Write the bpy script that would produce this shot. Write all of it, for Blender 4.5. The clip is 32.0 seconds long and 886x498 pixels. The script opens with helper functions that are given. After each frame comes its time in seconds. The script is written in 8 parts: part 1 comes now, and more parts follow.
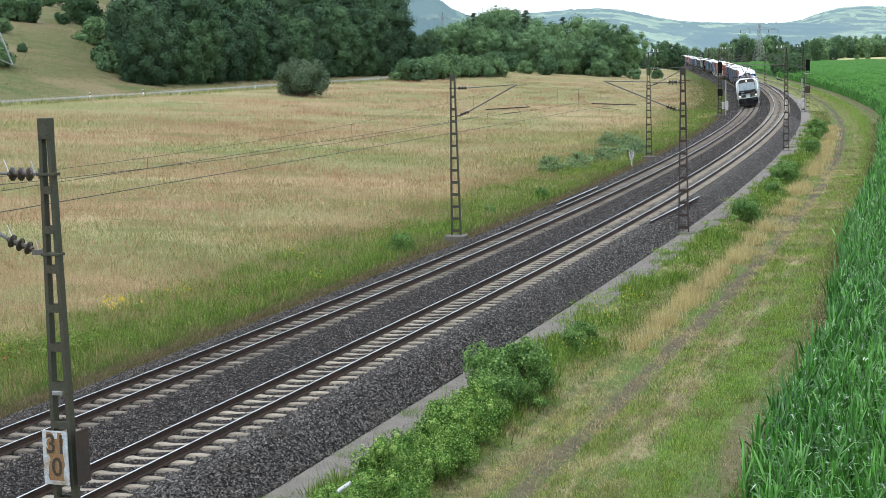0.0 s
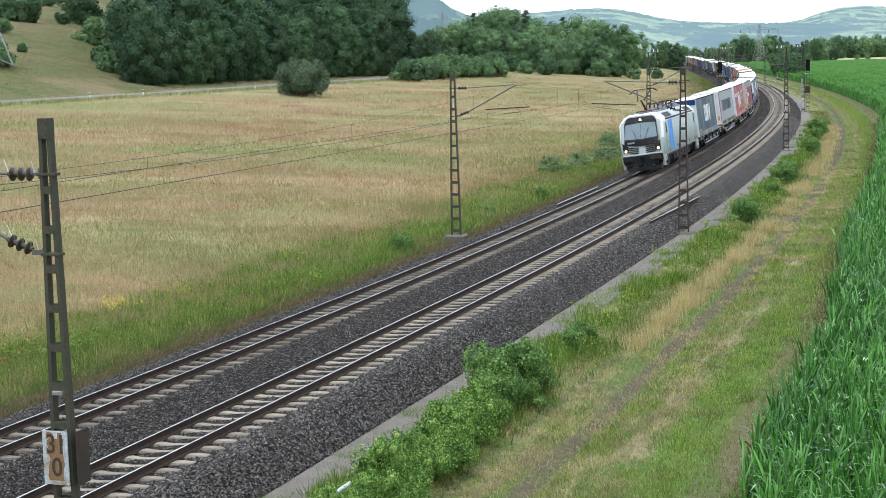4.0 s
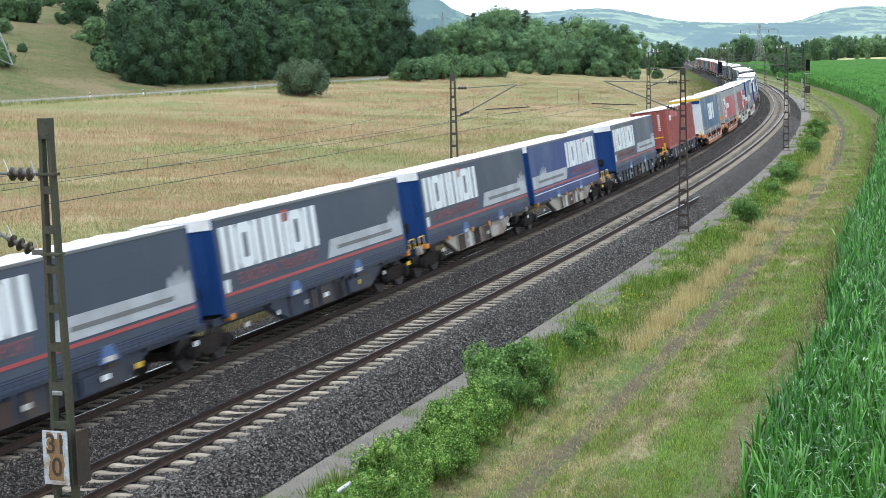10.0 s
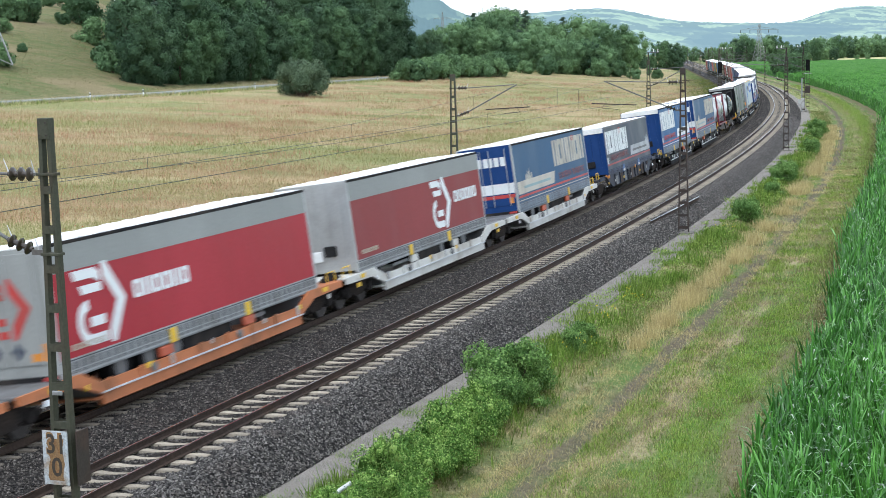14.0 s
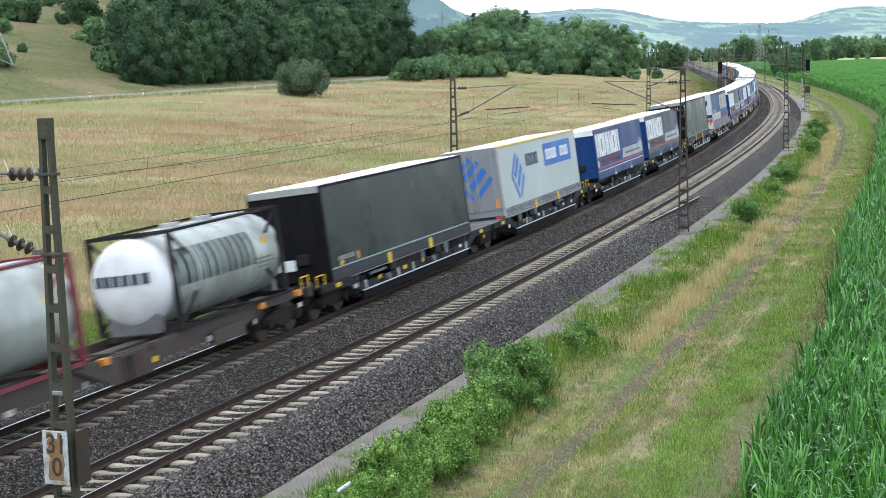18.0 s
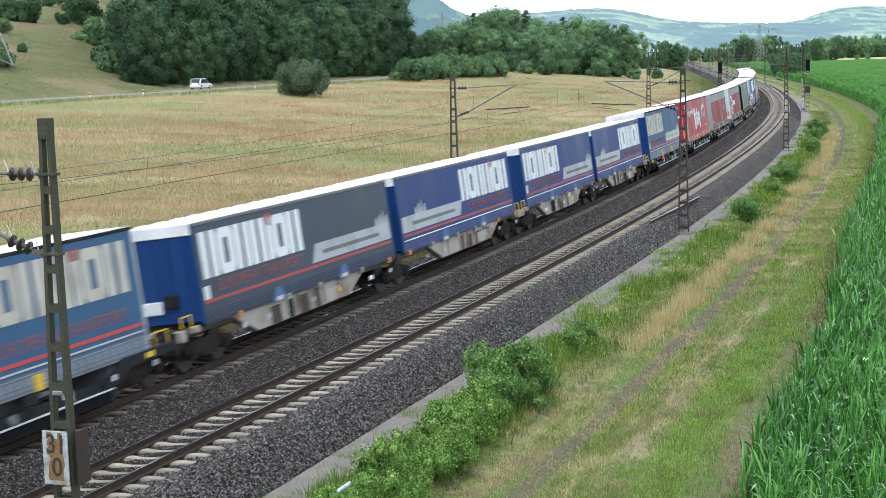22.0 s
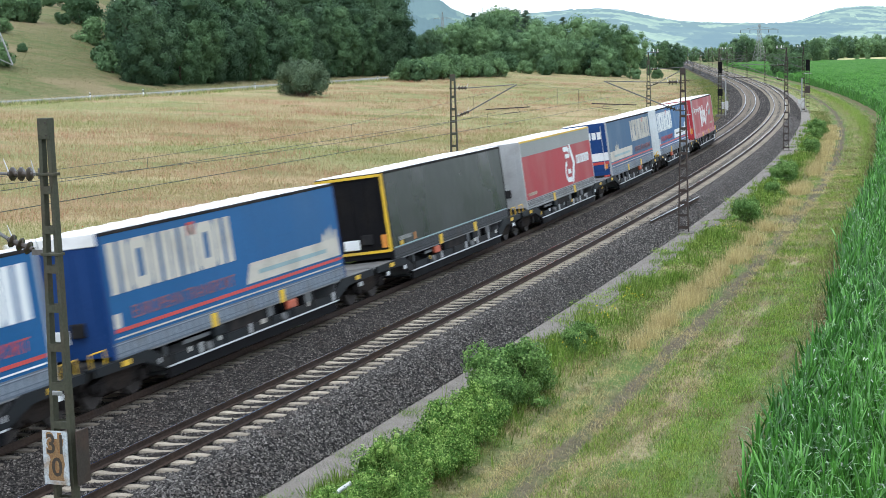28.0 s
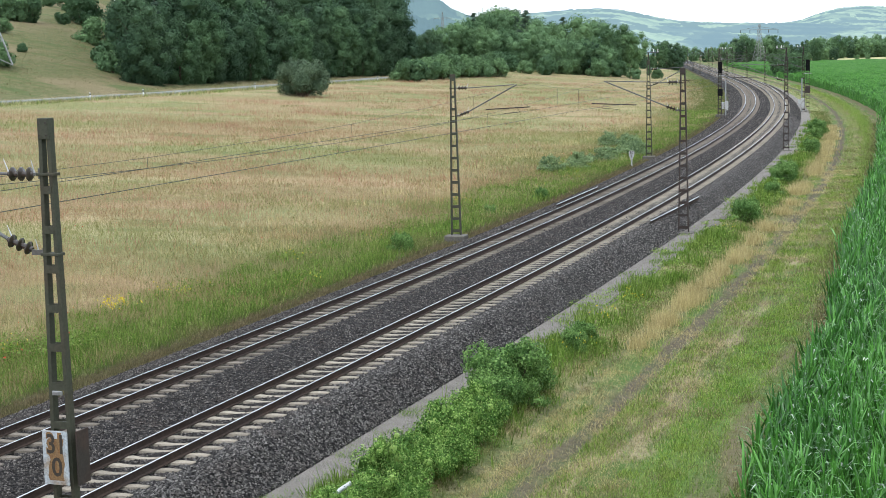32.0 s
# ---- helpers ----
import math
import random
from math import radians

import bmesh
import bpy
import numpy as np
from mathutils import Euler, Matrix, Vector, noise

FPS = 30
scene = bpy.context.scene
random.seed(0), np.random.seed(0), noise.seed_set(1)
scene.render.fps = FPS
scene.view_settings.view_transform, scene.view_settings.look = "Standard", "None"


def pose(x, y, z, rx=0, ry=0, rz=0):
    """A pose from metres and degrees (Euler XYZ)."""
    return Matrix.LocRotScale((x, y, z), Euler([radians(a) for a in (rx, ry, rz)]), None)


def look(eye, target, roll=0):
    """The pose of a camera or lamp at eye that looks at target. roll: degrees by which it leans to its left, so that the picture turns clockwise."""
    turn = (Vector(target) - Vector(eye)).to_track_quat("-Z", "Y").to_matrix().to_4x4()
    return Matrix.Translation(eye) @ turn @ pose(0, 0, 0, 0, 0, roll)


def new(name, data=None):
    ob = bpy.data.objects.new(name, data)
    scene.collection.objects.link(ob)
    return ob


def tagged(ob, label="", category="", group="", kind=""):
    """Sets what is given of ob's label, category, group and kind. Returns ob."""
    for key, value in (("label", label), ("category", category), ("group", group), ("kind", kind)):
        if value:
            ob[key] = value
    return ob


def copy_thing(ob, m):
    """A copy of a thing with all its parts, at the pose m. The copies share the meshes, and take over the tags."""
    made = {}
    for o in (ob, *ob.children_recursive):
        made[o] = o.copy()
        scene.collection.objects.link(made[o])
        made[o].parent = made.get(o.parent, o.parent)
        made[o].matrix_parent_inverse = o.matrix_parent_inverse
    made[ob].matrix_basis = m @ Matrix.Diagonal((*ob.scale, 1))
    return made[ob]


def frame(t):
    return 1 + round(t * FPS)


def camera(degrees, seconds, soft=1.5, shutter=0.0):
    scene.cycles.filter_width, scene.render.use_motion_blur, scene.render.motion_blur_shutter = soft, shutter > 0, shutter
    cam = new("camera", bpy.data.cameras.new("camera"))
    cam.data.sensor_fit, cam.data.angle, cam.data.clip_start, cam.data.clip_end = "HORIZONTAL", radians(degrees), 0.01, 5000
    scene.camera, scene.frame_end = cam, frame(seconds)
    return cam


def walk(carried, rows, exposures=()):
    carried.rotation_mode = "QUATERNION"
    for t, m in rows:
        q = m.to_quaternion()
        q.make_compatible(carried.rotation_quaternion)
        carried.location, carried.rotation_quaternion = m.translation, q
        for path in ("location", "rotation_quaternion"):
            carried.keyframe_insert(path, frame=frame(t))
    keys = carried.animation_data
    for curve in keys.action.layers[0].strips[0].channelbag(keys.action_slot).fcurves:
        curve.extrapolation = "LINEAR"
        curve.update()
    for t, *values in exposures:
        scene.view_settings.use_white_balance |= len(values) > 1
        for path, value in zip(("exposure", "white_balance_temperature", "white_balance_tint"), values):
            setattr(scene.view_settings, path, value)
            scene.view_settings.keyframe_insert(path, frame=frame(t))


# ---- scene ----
# ---- camera ----
cam = camera(32.467, 32.0, soft=0.3, shutter=0.32)
EYE = Vector((0.0, 0.0, 8.279))
VIEW = look(EYE, EYE + Vector((0.0, math.cos(0.1272), -math.sin(0.1272))), -1.455)
walk(cam, [(0.0, VIEW), (32.0, VIEW)], exposures=[(0.0, 0.65, 6110, 9), (6.5, 0.65, 6110, 9), (10.0, 0.78, 6000, 9), (29.0, 0.79, 6000, 9), (31.0, 0.71, 6110, 9), (32.0, 0.71, 6110, 9)])

# ---- sky and sun: bright overcast afternoon ----
world = bpy.data.worlds.new("sky")
scene.world = world
world.use_nodes = True
wn = world.node_tree
sky = wn.nodes.new("ShaderNodeTexSky")
sky.sky_type = 'NISHITA'
sky.sun_disc = False
sky.sun_elevation, sky.sun_rotation = radians(68), radians(-155)
sky.dust_density, sky.air_density = 3.0, 1.0
cloud = wn.nodes.new("ShaderNodeMix")
cloud.data_type = 'RGBA'
cloud.inputs[0].default_value = 0.75
cloud.inputs[7].default_value = (10.4, 10.9, 11.7, 1.0)
wn.links.new(sky.outputs[0], cloud.inputs[6])
wn.links.new(cloud.outputs[2], wn.nodes["Background"].inputs[0])
wn.nodes["Background"].inputs[1].default_value = 0.105
sun = new("sun", bpy.data.lights.new("sun", 'SUN'))
sun.data.energy, sun.data.angle, sun.data.color = 0.95, radians(30), (1.0, 0.975, 0.95)
sun.matrix_world = look((0, 0, 0), (0.16, 0.34, -0.93))


# ---- materials ----
def nt(name):
    m = bpy.data.materials.new(name)
    m.use_nodes = True
    return m, m.node_tree.nodes, m.node_tree.links


def mix(nodes, links, fac, a, b):
    n = nodes.new("ShaderNodeMix")
    n.data_type = 'RGBA'
    for i, v in ((0, fac), (6, a), (7, b)):
        if isinstance(v, (int, float)):
            n.inputs[i].default_value = v
        elif isinstance(v, tuple):
            n.inputs[i].default_value = (*v, 1.0) if len(v) == 3 else v
        else:
            links.new(v, n.inputs[i])
    return n.outputs[2]


def ramp(nodes, links, value, lo, hi, a=0.0, b=1.0):
    n = nodes.new("ShaderNodeMapRange")
    n.interpolation_type = 'SMOOTHSTEP'
    for i, v in enumerate((value, lo, hi, a, b)):
        if isinstance(v, (int, float)):
            n.inputs[i].default_value = v
        else:
            links.new(v, n.inputs[i])
    return n.outputs[0]


def calc(nodes, links, op, *vals):
    n = nodes.new("ShaderNodeMath")
    n.operation = op
    for i, v in enumerate(vals):
        if isinstance(v, (int, float)):
            n.inputs[i].default_value = v
        else:
            links.new(v, n.inputs[i])
    return n.outputs[0]


def tex(nodes, links, vec, scale, detail=3.0, stretch=None):
    if stretch:
        mp = nodes.new("ShaderNodeMapping")
        mp.inputs[3].default_value = stretch
        links.new(vec, mp.inputs[0])
        vec = mp.outputs[0]
    n = nodes.new("ShaderNodeTexNoise")
    n.inputs["Scale"].default_value, n.inputs["Detail"].default_value = scale, detail
    links.new(vec, n.inputs["Vector"])
    return n.outputs[0]


def paint(name, col, rough=0.5, metal=0.0, dirt=(0.12, 0.1, 0.08), dirty=0.25, scale=1.2, grain=0.12, bump=0.0, bscale=20.0,
          streak=None, island=0.0, emit=0.0, spread=0.0, spec=0.3):
    """A surface with stains at a large scale, grain at a small one, and relief."""
    m, n, l = nt(name)
    b = n["Principled BSDF"]
    vec = n.new("ShaderNodeTexCoord").outputs["Object"]
    big = tex(n, l, vec, scale, 4.0, streak)
    fine = tex(n, l, vec, scale * 14.0, 2.0)
    f = ramp(n, l, big, 0.42, 0.72, 0.0, dirty)
    c = mix(n, l, f, col, dirt)
    g = ramp(n, l, fine, 0.3, 0.7, 1.0 - grain, 1.0 + grain)
    hs = n.new("ShaderNodeHueSaturation")
    l.new(c, hs.inputs["Color"])
    l.new(g, hs.inputs["Value"])
    if island or spread:
        src = n.new("ShaderNodeNewGeometry").outputs["Random Per Island"] if island else n.new("ShaderNodeObjectInfo").outputs["Random"]
        k = island or spread
        v2 = ramp(n, l, src, 0.0, 1.0, 1.0 - k, 1.0 + k)
        l.new(calc(n, l, 'MULTIPLY', g, v2), hs.inputs["Value"])
    l.new(hs.outputs[0], b.inputs["Base Color"])
    b.inputs["Metallic"].default_value = metal
    b.inputs["Specular IOR Level"].default_value = spec
    r = ramp(n, l, big, 0.3, 0.7, max(0.03, rough - 0.08), min(1.0, rough + 0.1))
    l.new(r, b.inputs["Roughness"])
    if bump:
        bp = n.new("ShaderNodeBump")
        bp.inputs["Strength"].default_value = bump
        bp.inputs["Distance"].default_value = 0.05
        l.new(tex(n, l, vec, bscale, 3.0), bp.inputs["Height"])
        l.new(bp.outputs[0], b.inputs["Normal"])
    if emit:
        b.inputs["Emission Color"].default_value = (*col, 1.0)
        b.inputs["Emission Strength"].default_value = emit
    return m


def leafage(name, dark, light, tip, scale=0.25, island=0.45, rough=0.6, through_light=0.25, third=None, stretch=None):
    """Leaves and blades: each its own shade, drifting in patches over the ground."""
    m, n, l = nt(name)
    b = n["Principled BSDF"]
    geo = n.new("ShaderNodeNewGeometry")
    pos = geo.outputs["Position"]
    patch = ramp(n, l, tex(n, l, pos, scale, 4.0, stretch), 0.40, 0.60)
    c = mix(n, l, patch, dark, light)
    if third:
        c = mix(n, l, ramp(n, l, tex(n, l, pos, scale * 0.43, 5.0, stretch), 0.47, 0.60), c, third)
    c = mix(n, l, ramp(n, l, geo.outputs["Random Per Island"], 0.6, 1.0, 0.0, 0.7 if island > 0.15 else 0.35), c, tip)
    hs = n.new("ShaderNodeHueSaturation")
    l.new(c, hs.inputs["Color"])
    l.new(ramp(n, l, geo.outputs["Random Per Island"], 0.0, 1.0, 1.0 - island, 1.0 + island), hs.inputs["Value"])
    l.new(hs.outputs[0], b.inputs["Base Color"])
    b.inputs["Roughness"].default_value = rough
    b.inputs["Specular IOR Level"].default_value = 0.5 if rough < 0.4 else 0.08
    tr = n.new("ShaderNodeBsdfTranslucent")
    l.new(hs.outputs[0], tr.inputs[0])
    ms = n.new("ShaderNodeMixShader")
    ms.inputs[0].default_value = through_light
    l.new(b.outputs[0], ms.inputs[1])
    l.new(tr.outputs[0], ms.inputs[2])
    l.new(ms.outputs[0], n["Material Output"].inputs[0])
    return m


def broken_stone(name, dark, light, power):
    """Crushed basalt: mostly dark, a few freshly broken pale pieces."""
    m, n, l = nt(name)
    b = n["Principled BSDF"]
    geo = n.new("ShaderNodeNewGeometry")
    q = calc(n, l, 'POWER', geo.outputs["Random Per Island"], power)
    c = mix(n, l, q, dark, light)
    c = mix(n, l, ramp(n, l, tex(n, l, geo.outputs["Position"], 1.2, 4.0), 0.5, 0.7, 0.0, 0.4), c, (0.075, 0.056, 0.046))
    hs = n.new("ShaderNodeHueSaturation")
    l.new(c, hs.inputs["Color"])
    l.new(ramp(n, l, tex(n, l, geo.outputs["Position"], 30.0, 2.0), 0.3, 0.7, 0.75, 1.25), hs.inputs["Value"])
    l.new(hs.outputs[0], b.inputs["Base Color"])
    b.inputs["Roughness"].default_value = 0.7
    b.inputs["Specular IOR Level"].default_value = 0.25
    return m


def stone_bed():
    """A closed layer of crushed stones, each with its own shade and facets."""
    m, n, l = nt("ballast_bed")
    b = n["Principled BSDF"]
    pos = n.new("ShaderNodeNewGeometry").outputs["Position"]
    vo = n.new("ShaderNodeTexVoronoi")
    vo.inputs["Scale"].default_value = 12.5
    l.new(pos, vo.inputs["Vector"])
    sp = n.new("ShaderNodeSeparateColor")
    l.new(vo.outputs["Color"], sp.inputs[0])
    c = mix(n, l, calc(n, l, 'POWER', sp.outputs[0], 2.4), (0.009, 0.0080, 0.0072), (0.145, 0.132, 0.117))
    # Cell edges are coloured near black for the shade between stones.
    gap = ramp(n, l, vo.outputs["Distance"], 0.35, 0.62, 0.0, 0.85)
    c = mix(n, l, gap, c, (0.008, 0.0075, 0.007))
    l.new(c, b.inputs["Base Color"])
    b.inputs["Roughness"].default_value = 0.8
    b.inputs["Specular IOR Level"].default_value = 0.15
    bp = n.new("ShaderNodeBump")
    bp.inputs["Strength"].default_value, bp.inputs["Distance"].default_value = 1.0, 0.05
    tilt = calc(n, l, 'MULTIPLY', calc(n, l, 'SUBTRACT', sp.outputs[1], 0.5), 0.7)
    l.new(calc(n, l, 'SUBTRACT', tilt, vo.outputs["Distance"]), bp.inputs["Height"])
    l.new(bp.outputs[0], b.inputs["Normal"])
    return m


M = {}
M["steel"] = paint("galvanised_steel", (0.30, 0.31, 0.30), 0.5, 0.6, dirty=0.35)
M["mast"] = paint("mast_paint", (0.058, 0.060, 0.042), 0.65, 0.0, (0.075, 0.055, 0.038), 0.5, 1.5, spec=0.15)
M["arm"] = paint("dull_arm_steel", (0.13, 0.13, 0.125), 0.6, 0.2, (0.10, 0.07, 0.05), 0.5, 1.5)
M["mast_rust"] = paint("rusty_mast_paint", (0.045, 0.036, 0.031), 0.7, 0.2, (0.09, 0.05, 0.035), 0.5, 1.5)
M["rail_side"] = paint("rusty_rail", (0.040, 0.029, 0.023), 0.8, 0.0, (0.062, 0.040, 0.027), 0.5, 0.8, 0.2, spec=0.12)
M["rail_top"] = paint("polished_rail", (0.74, 0.75, 0.77), 0.16, 1.0, (0.5, 0.48, 0.45), 0.1)
M["rail_worn"] = paint("dull_rail_head", (0.66, 0.655, 0.65), 0.17, 1.0, (0.40, 0.34, 0.30), 0.3, 0.6)
M["sleeper"] = paint("concrete_sleeper", (0.31, 0.275, 0.215), 0.9, 0.0, (0.17, 0.13, 0.095), 0.5, 2.5, 0.2, 0.4, 40.0, spread=0.16, spec=0.15)
M["sleeper_old"] = paint("stained_concrete_sleeper", (0.20, 0.175, 0.14), 0.9, 0.0, (0.11, 0.085, 0.065), 0.6, 2.5, 0.2, 0.4, 40.0, spread=0.2, spec=0.15)
M["concrete"] = paint("concrete", (0.12, 0.11, 0.095), 0.9, 0.0, (0.2, 0.19, 0.15), 0.5, 2.0, 0.2, 0.4, 30.0)
M["ballast"] = stone_bed()
M["stone"] = broken_stone("stained_ballast_stones", (0.020, 0.0175, 0.0155), (0.205, 0.186, 0.165), 2.9)
M["stone_clean"] = broken_stone("grey_ballast_stones", (0.036, 0.0335, 0.031), (0.24, 0.225, 0.205), 1.9)
M["gravel"] = paint("grey_gravel", (0.215, 0.198, 0.172), 0.95, 0.0, (0.15, 0.14, 0.12), 0.6, 2.0, 0.35, 0.8, 30.0, spec=0.1)
M["ceramic"] = paint("brown_ceramic", (0.045, 0.035, 0.025), 0.15, 0.0, dirty=0.2, spec=0.5)
M["wire"] = paint("copper_wire", (0.055, 0.065, 0.055), 0.6, 0.5)
M["white_plastic"] = paint("white_enamel", (0.75, 0.75, 0.73), 0.45, 0.0, (0.35, 0.28, 0.2), 0.4, 4.0)
M["black"] = paint("black_paint", (0.010, 0.010, 0.011), 0.6, 0.0, (0.02, 0.018, 0.016), 0.4, spec=0.03)
M["rubber"] = paint("rubber", (0.014, 0.014, 0.015), 0.85, 0.0, (0.03, 0.027, 0.024), 0.5, spec=0.03)
M["wheel"] = paint("wheel_steel", (0.05, 0.044, 0.04), 0.6, 0.2, (0.03, 0.024, 0.02), 0.6, 3.0, spec=0.2)
M["bogie"] = paint("brake_dust_grey", (0.022, 0.020, 0.019), 0.85, 0.0, (0.045, 0.034, 0.026), 0.5, 1.5, 0.25, spec=0.03)
M["asphalt"] = paint("asphalt", (0.225, 0.235, 0.215), 0.9, 0.0, (0.15, 0.15, 0.15), 0.5, 0.4, 0.2)
M["yellow"] = paint("yellow_paint", (0.65, 0.42, 0.03), 0.5)
M["orange"] = paint("orange_paint", (0.62, 0.24, 0.04), 0.5)
M["white"] = paint("white_paint", (0.70, 0.725, 0.725), 0.4, 0.0, (0.45, 0.45, 0.43), 0.3, 0.5, 0.03)
# Pale blue-grey base colour holds the sky's reflection in the panes.
M["screen"] = paint("windscreen_sky_sheen", (0.15, 0.205, 0.225), 0.08, 0.0, (0.08, 0.10, 0.11), 0.6, 0.8, spec=0.5)
M["glass"] = paint("dark_glass", (0.012, 0.014, 0.016), 0.06, 0.0, dirty=0.05, spec=0.7)
M["lamp"] = paint("headlamp_glow", (1.0, 0.72, 0.36), 0.3, emit=2.2)


# ---- mesh helpers ----
def mesh_np(name, V, F, mat, smooth=False):
    me = bpy.data.meshes.new(name)
    V = np.ascontiguousarray(V, dtype=np.float32).reshape(-1, 3)
    F = np.ascontiguousarray(F, dtype=np.int32)
    k = F.shape[1]
    me.vertices.add(len(V))
    me.vertices.foreach_set("co", V.ravel())
    me.loops.add(F.size)
    me.loops.foreach_set("vertex_index", F.ravel())
    me.polygons.add(len(F))
    me.polygons.foreach_set("loop_start", np.arange(0, F.size, k, dtype=np.int32))
    me.polygons.foreach_set("use_smooth", np.full(len(F), smooth))
    me.update(calc_edges=True)
    me.validate()
    me.materials.append(mat)
    return me


def part(name, bm, material, parent, label=""):
    """Links a bmesh as one mesh object under a thing or a part."""
    me = bpy.data.meshes.new(name)
    bm.to_mesh(me)
    bm.free()
    me.materials.append(material)
    ob = new(name, me)
    ob.parent = parent
    return tagged(ob, label) if label else ob


def part_mesh(name, me, parent, label="", at=None):
    ob = new(name, me)
    ob.parent = parent
    if at is not None:
        ob.matrix_basis = at
    return tagged(ob, label) if label else ob


def box(bm, x0, x1, y0, y1, z0, z1, bevel=0.0, m=None):
    r = bmesh.ops.create_cube(bm, size=1.0)
    mt = Matrix.LocRotScale(((x0 + x1) / 2, (y0 + y1) / 2, (z0 + z1) / 2), None, (abs(x1 - x0), abs(y1 - y0), abs(z1 - z0)))
    bmesh.ops.transform(bm, matrix=(m @ mt) if m else mt, verts=r["verts"])
    if bevel:
        es = list({e for v in r["verts"] for e in v.link_edges})
        bmesh.ops.bevel(bm, geom=es, offset=bevel, segments=1, affect='EDGES')
    return bm


def boxed(*a, **k):
    return box(bmesh.new(), *a, **k)


def rod(bm, a, b, r, r2=None, n=8, caps=True):
    a, b = Vector(a), Vector(b)
    q = (b - a)
    m = Matrix.Translation((a + b) / 2) @ q.to_track_quat('Z', 'Y').to_matrix().to_4x4()
    bmesh.ops.create_cone(bm, cap_ends=caps, segments=n, radius1=r, radius2=r if r2 is None else r2, depth=q.length, matrix=m)
    return bm


def prism(bm, pts, axis, a, b):
    """A polygon pushed along an axis. 'y': pts are (x, z); 'x': pts are (y, z)."""
    def p3(p, w):
        return (p[0], w, p[1]) if axis == 'y' else ((w, p[0], p[1]) if axis == 'x' else (p[0], p[1], w))
    v0 = [bm.verts.new(p3(p, a)) for p in pts]
    v1 = [bm.verts.new(p3(p, b)) for p in pts]
    n = len(pts)
    bm.faces.new(v0)
    bm.faces.new(list(reversed(v1)))
    for i in range(n):
        j = (i + 1) % n
        bm.faces.new((v0[j], v0[i], v1[i], v1[j]))
    bmesh.ops.recalc_face_normals(bm, faces=bm.faces[:])
    return bm


def empty(name, m=None):
    ob = new(name)
    if m is not None:
        ob.matrix_basis = m
    return ob


def letters(text, size, mat, parent, m, name="lettering", bold=0.0, squeeze=1.0, shear=0.0):
    """Words in the built-in font, standing in the local x-y plane of m."""
    cu = bpy.data.curves.new(name, 'FONT')
    cu.body, cu.size, cu.extrude, cu.offset, cu.align_x, cu.align_y = text, size, 0.003, bold, 'CENTER', 'CENTER'
    cu.resolution_u = 3
    tmp = bpy.data.objects.new(name, cu)
    scene.collection.objects.link(tmp)
    me = bpy.data.meshes.new_from_object(tmp)
    bpy.data.objects.remove(tmp)
    me.transform(Matrix.Diagonal((squeeze, 1, 1, 1)))
    me.materials.append(mat)
    ob = new(name, me)
    ob.parent = parent
    ob.matrix_basis = m
    return ob


# ---- line of the railway: arc length s, offset o to the outer side ----
KS = [-20.0, 0, 30, 60, 90, 120, 150, 180, 210, 240, 280, 330, 400, 480, 520]
KV = [-0.196, -0.196, -1.0057, -0.778, -0.7213, -0.6551, -0.8228, -0.8251, -0.5483, -0.4348, -0.396, -0.2596, -0.0145, -0.0814, 0.0]
LS = np.arange(-1200.0, 6001.0, 1.0)
lk = np.interp(LS, KS, KV) * 1e-3
lk[LS < -20] = 0.0
lh = np.concatenate([[0], np.cumsum((lk[1:] + lk[:-1]) / 2)])
lh += 0.3536 - np.interp(0.0, LS, lh)
lhm = (lh[1:] + lh[:-1]) / 2
lx = np.concatenate([[0], np.cumsum(np.sin(lhm))])
ly = np.concatenate([[0], np.cumsum(np.cos(lhm))])
lx += -8.7625 - np.interp(0.0, LS, lx)
ly += 36.1262 - np.interp(0.0, LS, ly)
SP = 4.104
CANT = (0.188, 0.166)
RISE = (0.0, 0.156)
NFIX = (math.cos(0.18), -math.sin(0.18))


def line(s, o=0.0):
    """World x, y at arc length s and offset o (arrays or numbers)."""
    h = np.interp(s, LS, lh)
    oc = np.clip(o, -60.0, 60.0)
    return (np.interp(s, LS, lx) + oc * np.cos(h) + (o - oc) * NFIX[0], np.interp(s, LS, ly) - oc * np.sin(h) + (o - oc) * NFIX[1])


def step(v, a, b):
    t = np.clip((v - a) / (b - a), 0, 1)
    return t * t * (3 - 2 * t)


def road_o(s):
    """Offset of the country road beyond the meadow."""
    return np.minimum(-92.0 + 0.125 * (np.asarray(s, float) - 144.0), -40.0)


def ground_z(s, o):
    """Height of the open ground beside the line."""
    s, o = np.asarray(s, float), np.asarray(o, float)
    x, y = line(s, o)
    z = np.where(o > 2, -0.62 - 0.3 * step(o, 8.2, 10.5), -0.80 - 0.12 * step(-o, 3.5, 6.0))
    z = z - 0.06 * np.exp(-((o - 11.4) / 0.25) ** 2) - 0.05 * np.exp(-((o - 9.9) / 0.22) ** 2)
    rd = road_o(s)
    z = z + 4.52 * np.clip((-o - 8) / (-rd - 8), 0, 1)
    beyond = np.clip(rd - 5 - o, 0, None)
    bear = x / np.maximum(y, 60.0)
    hill = step(-bear, 0.165, 0.235) * step(s, 60.0, 160.0)
    wood = step(-bear, -0.01, 0.03)
    z = z + (np.minimum(0.05 * beyond, 2.5) + hill * 0.18 * np.clip(beyond - 4, 0, 260) + wood * (1 - hill) * 0.06 * np.clip(beyond - 30, 0, 200)) * (1 - step(s, 700.0, 1000.0))
    return z + 0.05 * np.sin(x * 0.21 + 1) * np.sin(y * 0.17) * step(np.abs(o - 2), 9, 25)


